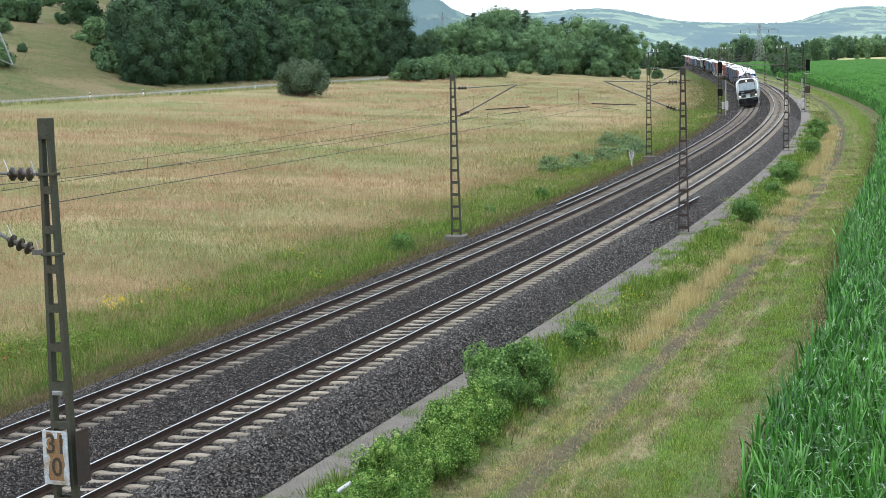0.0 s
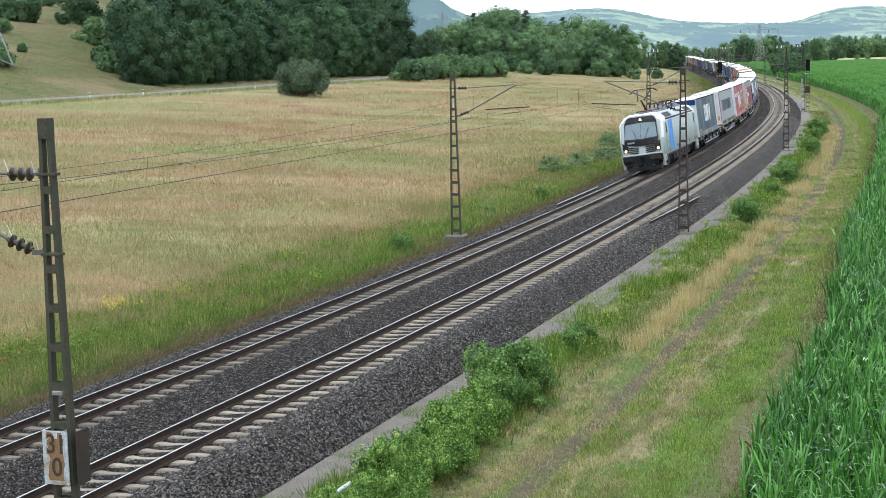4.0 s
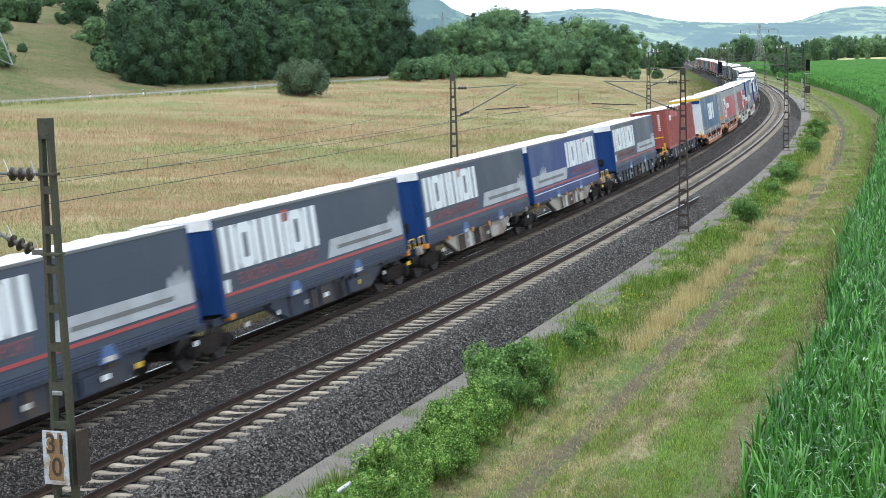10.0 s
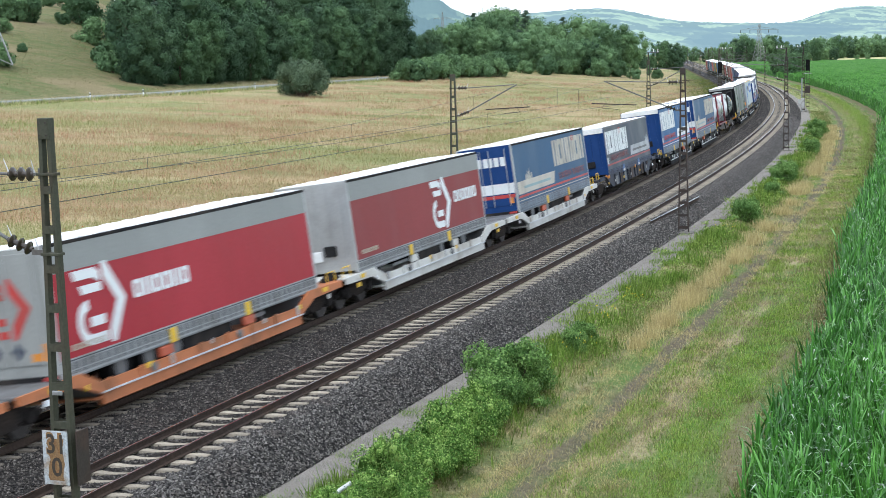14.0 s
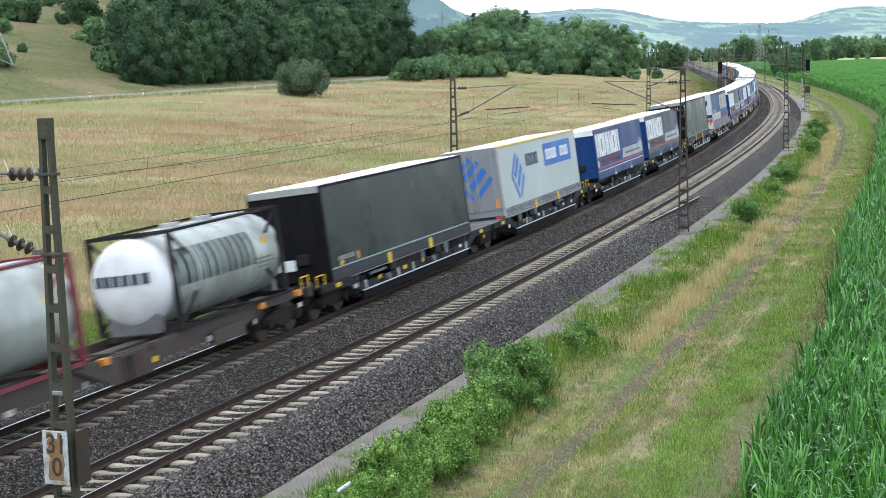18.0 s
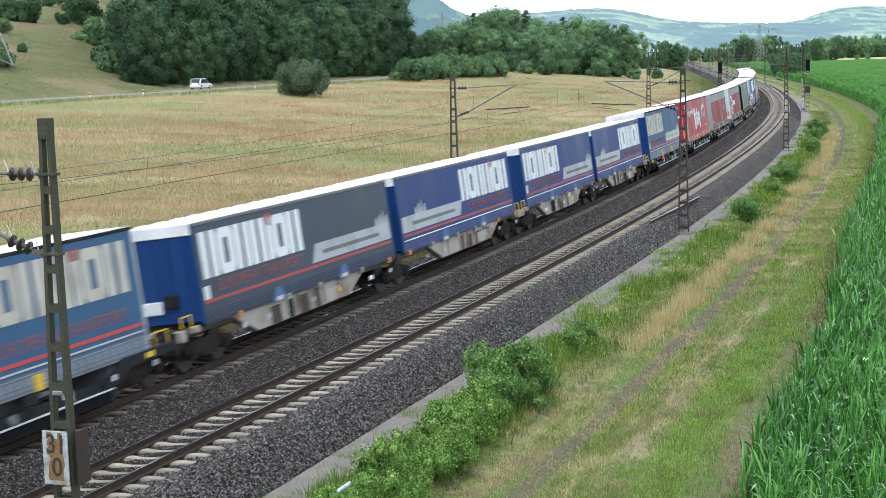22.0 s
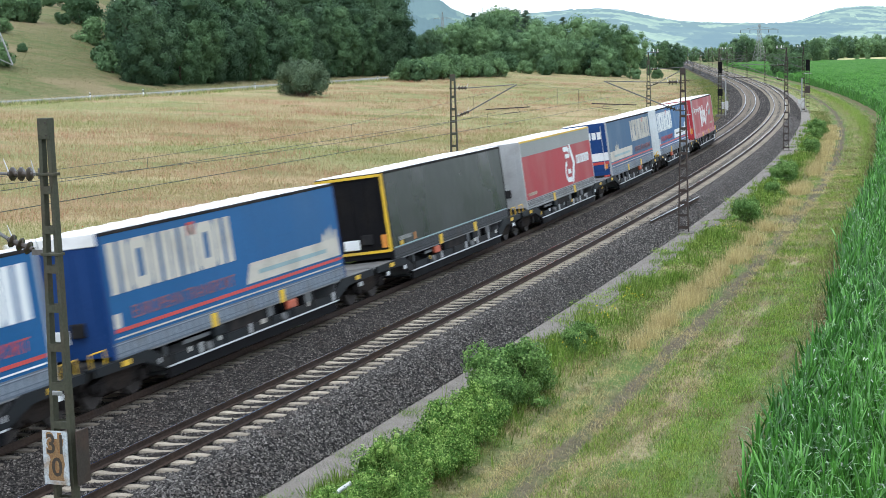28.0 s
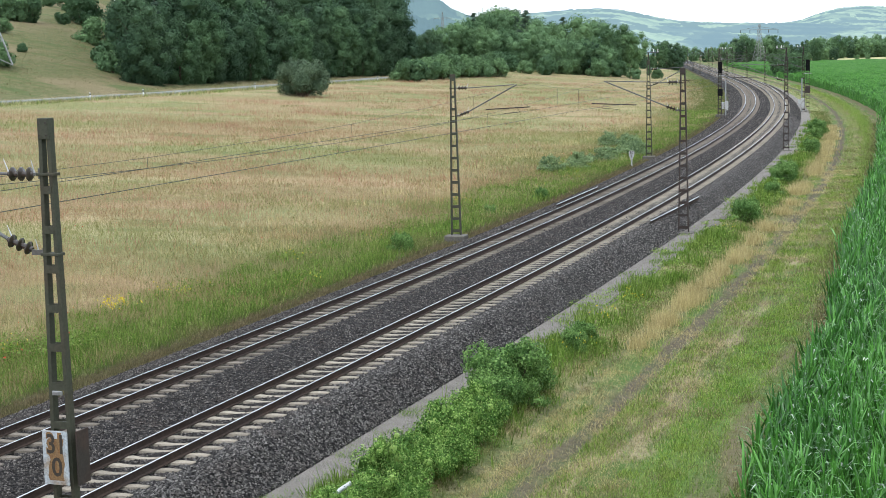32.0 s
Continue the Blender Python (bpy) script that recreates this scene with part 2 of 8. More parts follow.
def on_ground(s, o):
    x, y = line(s, o)
    return float(x), float(y), float(ground_z(s, o))


def rail_frame(s, t):
    """Pose on track t (0 or 1): x along the direction of travel, y to the outer side, z up from the rails."""
    a = math.atan2(CANT[t], 1.5)
    h = float(np.interp(s, LS, lh))
    x, y = line(s, t * SP)
    r = Vector((math.cos(h) * math.cos(a), -math.sin(h) * math.cos(a), math.sin(a)))
    f = Vector((-math.sin(h), -math.cos(h), 0))
    return Matrix.Translation((float(x), float(y), RISE[t] + CANT[t] / 2)) @ Matrix((f, r, f.cross(r))).transposed().to_4x4()


# ---- ground: one sheet to the horizon ----
def corn_edge(s):
    """Offset where the maize begins."""
    return 16.5 + 0.8 * (1 - step(s, -13, 4)) - 1.6 * step(s, 5, 45) + 1.6 * step(s, 90, 190)


def ground_material():
    m, n, l = nt("ground_cover")
    b = n["Principled BSDF"]
    at = n.new("ShaderNodeAttribute")
    at.attribute_name = "so"
    sep = n.new("ShaderNodeSeparateXYZ")
    l.new(at.outputs["Vector"], sep.inputs[0])
    pos = n.new("ShaderNodeNewGeometry").outputs["Position"]
    wob = calc(n, l, 'MULTIPLY', calc(n, l, 'SUBTRACT', tex(n, l, pos, 0.35, 4.0), 0.5), 3.0)
    fine = tex(n, l, pos, 9.0, 5.0)
    mid = tex(n, l, pos, 0.9, 5.0)
    big = tex(n, l, pos, 0.045, 4.0, (0.6, 1.2, 1.0))
    streak = tex(n, l, pos, 0.05, 5.0, (0.35, 1.8, 1.0))
    o = calc(n, l, 'ADD', sep.outputs[1], wob)
    raw = calc(n, l, 'ADD', sep.outputs[1], calc(n, l, 'MULTIPLY', wob, 0.18))
    patch = tex(n, l, pos, 0.14, 5.0, (0.7, 1.2, 1.0))
    patch2 = tex(n, l, pos, 0.10, 5.0, (0.5, 1.5, 1.0))
    # meadow: dry seed heads over green
    dry = mix(n, l, ramp(n, l, mid, 0.38, 0.62), (0.32, 0.255, 0.135), (0.25, 0.182, 0.098))
    dry = mix(n, l, ramp(n, l, streak, 0.47, 0.60), dry, (0.38, 0.31, 0.175))
    grn = mix(n, l, ramp(n, l, mid, 0.38, 0.62), (0.18, 0.205, 0.08), (0.25, 0.25, 0.115))
    meadow = mix(n, l, ramp(n, l, big, 0.44, 0.58, 0.10, 0.85), dry, grn)
    meadow = mix(n, l, ramp(n, l, patch, 0.55, 0.66, 0.0, 0.7), meadow, (0.13, 0.17, 0.06))
    meadow = mix(n, l, ramp(n, l, patch2, 0.52, 0.66, 0.0, 0.7), meadow, (0.33, 0.225, 0.135))
    verge = mix(n, l, ramp(n, l, mid, 0.38, 0.62), (0.045, 0.080, 0.016), (0.095, 0.118, 0.032))
    verge = mix(n, l, ramp(n, l, patch, 0.52, 0.64, 0.0, 0.8), verge, (0.19, 0.17, 0.075))
    o2 = calc(n, l, 'ADD', o, calc(n, l, 'MULTIPLY', calc(n, l, 'SUBTRACT', tex(n, l, pos, 0.12, 4.0), 0.5), 14.0))
    left = mix(n, l, ramp(n, l, o2, -12.0, -8.0), meadow, verge)
    left = mix(n, l, ramp(n, l, calc(n, l, 'ADD', sep.outputs[1], calc(n, l, 'MULTIPLY', wob, 0.4)), -5.3, -4.2, 0.0, 0.9), left, (0.075, 0.060, 0.030))
    hillside = mix(n, l, ramp(n, l, mid, 0.35, 0.65), (0.105, 0.12, 0.047), (0.155, 0.145, 0.068))
    hillside = mix(n, l, ramp(n, l, tex(n, l, pos, 0.07, 6.0, (0.5, 0.5, 3.0)), 0.44, 0.60), hillside, (0.195, 0.162, 0.088))
    hillside = mix(n, l, ramp(n, l, patch, 0.52, 0.66, 0.0, 0.8), hillside, (0.085, 0.12, 0.04))
    left = mix(n, l, ramp(n, l, sep.outputs[2], -6.0, 2.0), left, hillside)
    # outer side: weeds, straw, ruts, mown way, field
    weeds = mix(n, l, ramp(n, l, mid, 0.38, 0.62), (0.12, 0.17, 0.045), (0.27, 0.25, 0.12))
    along = n.new("ShaderNodeMapping")
    along.inputs[3].default_value = (0.16, 1.0, 0.0)
    l.new(at.outputs["Vector"], along.inputs[0])
    mown = mix(n, l, ramp(n, l, tex(n, l, along.outputs[0], 0.9, 6.0), 0.44, 0.58), (0.095, 0.165, 0.038), (0.185, 0.16, 0.092))
    mown = mix(n, l, ramp(n, l, fine, 0.4, 0.65, 0.0, 0.75), mown, (0.095, 0.095, 0.045))
    right = mix(n, l, ramp(n, l, raw, 10.0, 10.6), weeds, mown)
    green = calc(n, l, 'MULTIPLY', ramp(n, l, raw, 13.1, 13.6), ramp(n, l, raw, 14.4, 14.8, 1.0, 0.0))
    right = mix(n, l, calc(n, l, 'MULTIPLY', green, 0.7), right, (0.105, 0.195, 0.036))
    dead = calc(n, l, 'MULTIPLY', ramp(n, l, o, 11.9, 12.4), ramp(n, l, o, 12.9, 13.5, 1.0, 0.0))
    right = mix(n, l, calc(n, l, 'MULTIPLY', dead, ramp(n, l, tex(n, l, along.outputs[0], 1.3, 5.0), 0.4, 0.6)), right, (0.30, 0.25, 0.15))
    rut = calc(n, l, 'MULTIPLY', ramp(n, l, raw, 10.98, 11.18), ramp(n, l, raw, 11.52, 11.76, 1.0, 0.0))
    rut2 = calc(n, l, 'MULTIPLY', ramp(n, l, raw, 9.6, 9.8), ramp(n, l, raw, 10.0, 10.2, 1.0, 0.0))
    worn = calc(n, l, 'MULTIPLY', calc(n, l, 'ADD', rut, calc(n, l, 'MULTIPLY', rut2, 0.5)), ramp(n, l, tex(n, l, pos, 1.1, 5.0), 0.34, 0.58, 0.6, 1.0))
    right = mix(n, l, calc(n, l, 'MULTIPLY', worn, ramp(n, l, sep.outputs[0], -5.0, 25.0, 0.85, 1.0)), right, (0.108, 0.090, 0.062))
    ce = n.new("ShaderNodeAttribute")
    ce.attribute_name = "field_edge"
    near_crop = calc(n, l, 'ADD', ce.outputs["Fac"], calc(n, l, 'MULTIPLY', wob, 0.3))
    right = mix(n, l, ramp(n, l, near_crop, -0.75, -0.25, 0.0, 0.6), right, (0.14, 0.11, 0.065))
    field = mix(n, l, ramp(n, l, big, 0.4, 0.6), (0.07, 0.13, 0.035), (0.13, 0.15, 0.05))
    field = mix(n, l, ramp(n, l, sep.outputs[0], 762.0, 785.0), field, (0.40, 0.39, 0.19))
    right = mix(n, l, ramp(n, l, sep.outputs[1], 60.0, 80.0), right, field)
    c = mix(n, l, ramp(n, l, sep.outputs[1], 1.0, 3.0), left, right)
    hs = n.new("ShaderNodeHueSaturation")
    l.new(c, hs.inputs["Color"])
    l.new(ramp(n, l, fine, 0.3, 0.7, 0.65, 1.3), hs.inputs["Value"])
    l.new(hs.outputs[0], b.inputs["Base Color"])
    b.inputs["Roughness"].default_value = 1.0
    b.inputs["Specular IOR Level"].default_value = 0.1
    bp = n.new("ShaderNodeBump")
    bp.inputs["Strength"].default_value, bp.inputs["Distance"].default_value = 0.8, 0.15
    l.new(tex(n, l, pos, 4.0, 6.0), bp.inputs["Height"])
    l.new(bp.outputs[0], b.inputs["Normal"])
    return m


GS = np.concatenate([np.arange(-1100, -40, 40.0), np.arange(-40, 150, 1.5), np.arange(150, 520, 5.0), np.arange(520, 1500, 20.0), np.arange(1500, 5901, 200.0)])
GO = np.concatenate([-np.geomspace(60, 5000, 60)[::-1], np.arange(-58, -14, 2.0), np.arange(-14, 18, 0.5), np.arange(18, 60, 2.0), np.geomspace(60, 4500, 36)])
gs, go = np.meshgrid(GS, GO, indexing="ij")
gx, gy = line(gs, go)
gz = ground_z(gs, go)
gz = np.where((go > -3.6) & (go < 7.6), gz - 0.25, gz)
ni, nj = gs.shape
gi = np.arange(ni * nj).reshape(ni, nj)
GF = np.stack([gi[:-1, :-1], gi[:-1, 1:], gi[1:, 1:], gi[1:, :-1]], -1).reshape(-1, 4)[:, ::-1]
gme = mesh_np("ground", np.stack([gx, gy, gz], -1), GF, ground_material(), True)
so = gme.attributes.new("so", 'FLOAT_VECTOR', 'POINT')
so.data.foreach_set("vector", np.stack([gs, go, road_o(gs) - go], -1).astype(np.float32).ravel())
fe = gme.attributes.new("field_edge", 'FLOAT', 'POINT')
fe.data.foreach_set("value", (go - corn_edge(gs)).astype(np.float32).ravel())
tagged(new("ground", gme), "dry summer meadow, mown field track and field soil", "ground", kind="structure")


# ---- swept strips along the line ----
def sweep(name, prof, s_vals, mat, closed=False, z_fn=None, smooth=False):
    """A profile of (o, z) carried along the line."""
    prof = np.asarray(prof, float)
    k = len(prof)
    V = []
    for s in s_vals:
        x, y = line(np.full(k, s), prof[:, 0])
        z = prof[:, 1] if z_fn is None else z_fn(np.full(k, s), prof[:, 0]) + prof[:, 1]
        V.append(np.stack([x, y, z], -1))
    V = np.concatenate(V)
    idx = np.arange(len(V)).reshape(-1, k)
    if closed:
        idx = np.concatenate([idx, idx[:, :1]], 1)
    F = np.stack([idx[:-1, :-1], idx[:-1, 1:], idx[1:, 1:], idx[1:, :-1]], -1).reshape(-1, 4)
    return mesh_np(name, V, F, mat, smooth)


SV = np.concatenate([np.arange(-1100, -40, 20.0), np.arange(-40, 560, 2.0), np.arange(560, 1500, 20.0)])
BED = [(-3.65, -0.95), (-3.3, -0.74), (-1.8, -0.34), (-1.3, -0.31), (1.3, 0.015), (1.6, 0.02), (2.05, -0.05), (2.7, -0.15),
       (5.4, 0.145), (5.75, 0.14), (6.0, 0.08), (6.78, -0.50), (7.05, -0.9)]
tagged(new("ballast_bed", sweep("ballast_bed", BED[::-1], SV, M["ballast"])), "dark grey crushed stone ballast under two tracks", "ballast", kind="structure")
GRV = [(6.38, -0.85), (6.48, -0.52), (7.85, -0.56), (8.1, -0.85)]
tagged(new("gravel_path", sweep("gravel_path", GRV[::-1], SV, M["gravel"])), "narrow grey gravel walkway beside the ballast", "path", kind="structure")


def road_mesh():
    s = np.arange(-620, 1300, 8.0)
    k = np.array([-2.9, -2.7, 2.7, 2.9])
    V = []
    for q in s:
        o = road_o(q) + k
        x, y = line(np.full(4, q), o)
        V.append(np.stack([x, y, ground_z(q, road_o(q)) + np.array([-0.3, 0.12, 0.12, -0.3])], -1))
    V = np.concatenate(V)
    i = np.arange(len(V)).reshape(-1, 4)
    F = np.stack([i[:-1, :-1], i[:-1, 1:], i[1:, 1:], i[1:, :-1]], -1).reshape(-1, 4)[:, ::-1]
    return mesh_np("road", V, F, M["asphalt"])


tagged(new("road", road_mesh()), "pale grey asphalt country road beyond the meadow", "road", kind="structure")

# ---- rails and sleepers ----
RAIL = [(-0.075, -0.172), (-0.075, -0.160), (-0.012, -0.135), (-0.010, -0.048), (-0.034, -0.036), (-0.036, -0.009), (-0.031, -0.0036), (-0.011, 0.0), (0.011, 0.0), (0.031, -0.0036), (0.036, -0.009),
        (0.034, -0.036), (0.010, -0.048), (0.012, -0.135), (0.075, -0.160), (0.075, -0.172)]
tracks = []
for t in (0, 1):
    tk = tagged(empty("railway_track"), "rusty steel rails on pale concrete sleepers", "railway track", kind="structure")
    tracks.append(tk)
    a = math.atan2(CANT[t], 1.5)
    for sg in (-1, 1):
        prof = []
        for u, w in RAIL:
            y0, z0 = sg * 0.7535 + u, w
            prof.append((t * SP + y0 * math.cos(a) - z0 * math.sin(a), RISE[t] + CANT[t] / 2 + y0 * math.sin(a) + z0 * math.cos(a)))
        me = sweep("rail", prof[::-1], SV, M["rail_side"], True)
        me.materials.append(M["rail_worn"] if t else M["rail_top"])
        k = len(prof)
        mi = np.zeros(len(me.polygons), dtype=np.int32)
        mi.reshape(-1, k)[:, 6:9] = 1
        me.polygons.foreach_set("material_index", mi)
        part_mesh("rail", me, tk)


def check_rail():
    """Second rail lengths lying loose beside the tracks."""
    for s0, s1, o, slant, z in ((50.4, 62.4, -1.66, 0.0, -0.15), (38.8, 51.6, 5.74, 0.034, 0.29)):
        sv = np.arange(s0, s1, 1.0)
        me = sweep("spare_rail", [(o + u, z + w * 0.9) for u, w in RAIL][::-1], sv, M["rail_side"], True)
        for i, v in enumerate(me.vertices):
            q = slant * (i // len(RAIL))
            h = float(np.interp(s0, LS, lh))
            v.co.x += q * math.cos(h)
            v.co.y -= q * math.sin(h)
        me.materials.append(M["rail_top"])
        mi = np.zeros(len(me.polygons), dtype=np.int32)
        mi.reshape(-1, len(RAIL))[:, 6:9] = 1
        me.polygons.foreach_set("material_index", mi)
        tagged(new("spare_rail", me), "loose spare rail lying on the ballast shoulder", "rail", "spare rails")


check_rail()


# ---- scattered stones of the ballast ----
def bed_z(o):
    p = np.array(BED)
    return np.interp(o, p[:, 0], p[:, 1])


OCT_V = np.array([(1, 0, 0), (-1, 0, 0), (0, 1, 0), (0, -1, 0), (0, 0, 1), (0, 0, -1)], float)
OCT_F = np.array([(0, 2, 4), (2, 1, 4), (1, 3, 4), (3, 0, 4)])


def stones(name, n, s0, s1, o0, o1, size, zfn, mat, seed, label, category, skip=None):
    r = np.random.default_rng(seed)
    D0, D1 = s0 + 34.0, s1 + 34.0
    s = D0 * (D1 / D0) ** r.random(n) - 34.0
    o = r.uniform(o0, o1, n)
    if skip is not None:
        keep = ~skip(s, o)
        s, o = s[keep], o[keep]
    n = len(s)
    x, y = line(s, o)
    z = zfn(o)
    k = size * r.uniform(0.6, 1.35, n) * np.clip((s + 34) / 60.0, 0.9, 1.3)
    sc = r.uniform(0.55, 1.2, (n, 1, 3)) * k[:, None, None]
    V = OCT_V[None] + r.uniform(-0.28, 0.28, (n, 6, 3))
    V = V * sc
    th = r.uniform(0, 6.28, n)
    c, sn = np.cos(th)[:, None], np.sin(th)[:, None]
    tl = r.uniform(-0.5, 0.5, n)
    ct, st = np.cos(tl)[:, None], np.sin(tl)[:, None]
    X, Y, Z = V[..., 0], V[..., 1] * ct - V[..., 2] * st, V[..., 1] * st + V[..., 2] * ct
    V = np.stack([X * c - Y * sn + x[:, None], X * sn + Y * c + y[:, None], Z + z[:, None] + k[:, None] * r.uniform(-0.4, 0.85, n)[:, None]], -1)
    F = (OCT_F[None] + 6 * np.arange(n)[:, None, None]).reshape(-1, 3)
    return tagged(new(name, mesh_np(name, V.reshape(-1, 3), F, mat)), label, category, kind="stuff")


def under_sleepers(s, o):
    """Where sleepers and rails cover the bed."""
    on = np.zeros(len(s), bool)
    for first, oc in ((-23.7, 0.0), (-23.51, SP)):
        ph = ((s - first) / 0.6 + 0.5) % 1.0 - 0.5
        on |= (np.abs(ph) < 0.28 + 0.24 * step(s, 12, 60)) & (np.abs(o - oc) < 1.38)
    for q in (-0.7535, 0.7535, SP - 0.7535, SP + 0.7535):
        on |= np.abs(o - q) < 0.12
    return on


stones("ballast_stones", 232000, -12.0, 150.0, -3.3, 5.3, 0.029, bed_z, M["stone"], 3, "coarse dark grey broken ballast stones", "ballast stones", under_sleepers)
stones("shoulder_stones", 62000, -12.0, 150.0, 5.2, 6.86, 0.032, bed_z, M["stone_clean"], 4, "cleaner grey broken stones on the ballast shoulder", "ballast stones", under_sleepers)
stones("far_ballast_stones", 22000, 140.0, 300.0, -3.3, 6.84, 0.05, bed_z, M["stone"], 5, "dark grey ballast stones further along the line", "ballast stones", under_sleepers)
stones("gravel_stones", 9000, -12.0, 60.0, 6.7, 7.9, 0.018, lambda o: -0.55 + 0 * o, M["gravel"], 4, "fine pale gravel on the walkway", "gravel")


# ---- plants ----
def blades(name, n, s0, s1, osamp, hgt, wid, mat, seed, label, category, per=4, lean=0.5, zoff=0.0, tuft=0.12, coarse=3.5):
    """Tufts of grass blades, finer near the camera and coarser far off."""
    r = np.random.default_rng(seed)
    D0, D1 = s0 + 38.0, s1 + 38.0
    s = D0 * (D1 / D0) ** r.random(n) - 38.0
    o = osamp(r, s, n)
    if isinstance(o, tuple):
        s, o = o
    z = ground_z(s, o) + zoff
    x, y = line(s, o)
    far = np.clip(((s + 38) / 45.0) ** 0.75, 0.8, coarse)
    s2 = np.repeat(np.arange(n), per)
    N = n * per
    h = r.uniform(hgt[0], hgt[1], N) * np.repeat(r.uniform(0.7, 1.2, n), per)
    w = wid * far[s2] * r.uniform(0.7, 1.3, N)
    tx = x[s2] + r.normal(0, tuft, N) * far[s2]
    ty = y[s2] + r.normal(0, tuft, N) * far[s2]
    th = r.uniform(0, 6.28, N)
    ln = lean * h * r.uniform(0.1, 1.0, N)
    la = r.uniform(0, 6.28, N)
    dx, dy = np.cos(th) * w, np.sin(th) * w
    b0 = np.stack([tx - dx, ty - dy, z[s2] - 0.03], -1)
    b1 = np.stack([tx + dx, ty + dy, z[s2] - 0.03], -1)
    tp = np.stack([tx + np.cos(la) * ln, ty + np.sin(la) * ln, z[s2] + h], -1)
    V = np.stack([b0, b1, tp], 1).reshape(-1, 3)
    F = np.arange(3 * N).reshape(-1, 3)
    return tagged(new(name, mesh_np(name, V, F, mat)), label, category, kind="stuff")


M["grass_dry"] = leafage("dry_meadow_grass", (0.396, 0.322, 0.180), (0.332, 0.235, 0.124), (0.461, 0.387, 0.230), 0.10, 0.1, 0.8, 0.35, (0.235, 0.249, 0.087), (0.8, 1.2, 1.0))
# Blades far off are coloured paler for haze and glancing sky light.
M["grass_hazed"] = leafage("hazed_meadow_grass", (0.51, 0.425, 0.26), (0.43, 0.32, 0.185), (0.58, 0.50, 0.33), 0.10, 0.1, 0.8, 0.35, (0.31, 0.315, 0.13), (0.8, 1.2, 1.0))
M["grass_rust"] = leafage("reddish_seed_heads", (0.37, 0.20, 0.13), (0.42, 0.28, 0.18), (0.42, 0.19, 0.13), 0.3, 0.2, 0.8, 0.3)
M["grass_green"] = leafage("verge_grass", (0.105, 0.160, 0.032), (0.180, 0.190, 0.066), (0.275, 0.258, 0.128), 0.45, 0.3, 0.7, 0.35)
M["grass_olive"] = leafage("olive_meadow_herbs", (0.22, 0.225, 0.085), (0.285, 0.255, 0.12), (0.33, 0.30, 0.15), 0.5, 0.25, 0.8, 0.35)
M["grass_lush"] = leafage("lush_green_herbs", (0.118, 0.211, 0.029), (0.182, 0.265, 0.055), (0.245, 0.324, 0.084), 0.9, 0.35, 0.6, 0.35)
M["grass_mown"] = leafage("mown_grass", (0.215, 0.308, 0.076), (0.340, 0.302, 0.151), (0.430, 0.373, 0.216), 0.55, 0.55, 0.8, 0.3)
M["grass_strip"] = leafage("fresh_short_grass", (0.175, 0.297, 0.045), (0.231, 0.329, 0.064), (0.326, 0.392, 0.106), 0.8, 0.5, 0.7, 0.35)
M["straw"] = leafage("straw_grass", (0.54, 0.45, 0.21), (0.45, 0.37, 0.175), (0.61, 0.53, 0.30), 0.7, 0.2, 0.8, 0.3)
M["hay"] = leafage("brown_hay", (0.30, 0.25, 0.15), (0.24, 0.20, 0.11), (0.36, 0.30, 0.18), 0.7, 0.3, 0.8, 0.3)
M["withered"] = leafage("withered_grass", (0.17, 0.135, 0.075), (0.13, 0.125, 0.055), (0.22, 0.18, 0.10), 0.6, 0.25, 0.8, 0.3)
M["corn"] = leafage("maize_leaves", (0.052, 0.169, 0.027), (0.081, 0.232, 0.035), (0.130, 0.305, 0.062), 0.5, 0.4, 0.3, 0.25)
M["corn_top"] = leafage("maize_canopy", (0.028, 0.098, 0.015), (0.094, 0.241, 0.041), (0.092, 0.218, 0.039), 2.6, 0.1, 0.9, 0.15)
M["bramble"] = leafage("bramble_leaves", (0.088, 0.195, 0.038), (0.15, 0.28, 0.056), (0.31, 0.40, 0.125), 1.3, 0.5, 0.6, 0.25)
M["shrub"] = leafage("shrub_leaves", (0.085, 0.18, 0.045), (0.14, 0.25, 0.065), (0.23, 0.34, 0.11), 1.0, 0.4, 0.5, 0.2)
# Tree leaf colours are lifted and blued for haze, the far set most.
M["oak"] = leafage("oak_leaves", (0.050, 0.096, 0.052), (0.071, 0.124, 0.063), (0.096, 0.157, 0.076), 0.07, 0.14, 0.6, 0.12)
M["ash"] = leafage("ash_leaves", (0.072, 0.135, 0.065), (0.097, 0.169, 0.077), (0.126, 0.207, 0.090), 0.07, 0.14, 0.6, 0.12)
M["pine"] = leafage("pine_needles", (0.053, 0.088, 0.058), (0.070, 0.110, 0.069), (0.092, 0.132, 0.079), 0.07, 0.14, 0.6, 0.1)
M["haze_pale"] = leafage("haze_pale_leaves", (0.108, 0.188, 0.088), (0.138, 0.23, 0.10), (0.175, 0.28, 0.125), 0.07, 0.16, 0.6, 0.12)
M["willow"] = leafage("willow_leaves", (0.085, 0.130, 0.075), (0.115, 0.165, 0.095), (0.17, 0.22, 0.13), 0.5, 0.15, 0.55, 0.15)
M["grey_shrub"] = leafage("grey_green_shrub_leaves", (0.16, 0.235, 0.11), (0.20, 0.28, 0.125), (0.27, 0.34, 0.165), 0.8, 0.3, 0.55, 0.2)
M["hill_grass"] = leafage("slope_grass", (0.18, 0.185, 0.085), (0.22, 0.20, 0.105), (0.27, 0.24, 0.14), 0.3, 0.1, 0.8, 0.3)
M["bark"] = paint("bark", (0.10, 0.075, 0.055), 0.95, 0.0, (0.05, 0.04, 0.03), 0.6, 3.0, 0.3, 0.8, 8.0)
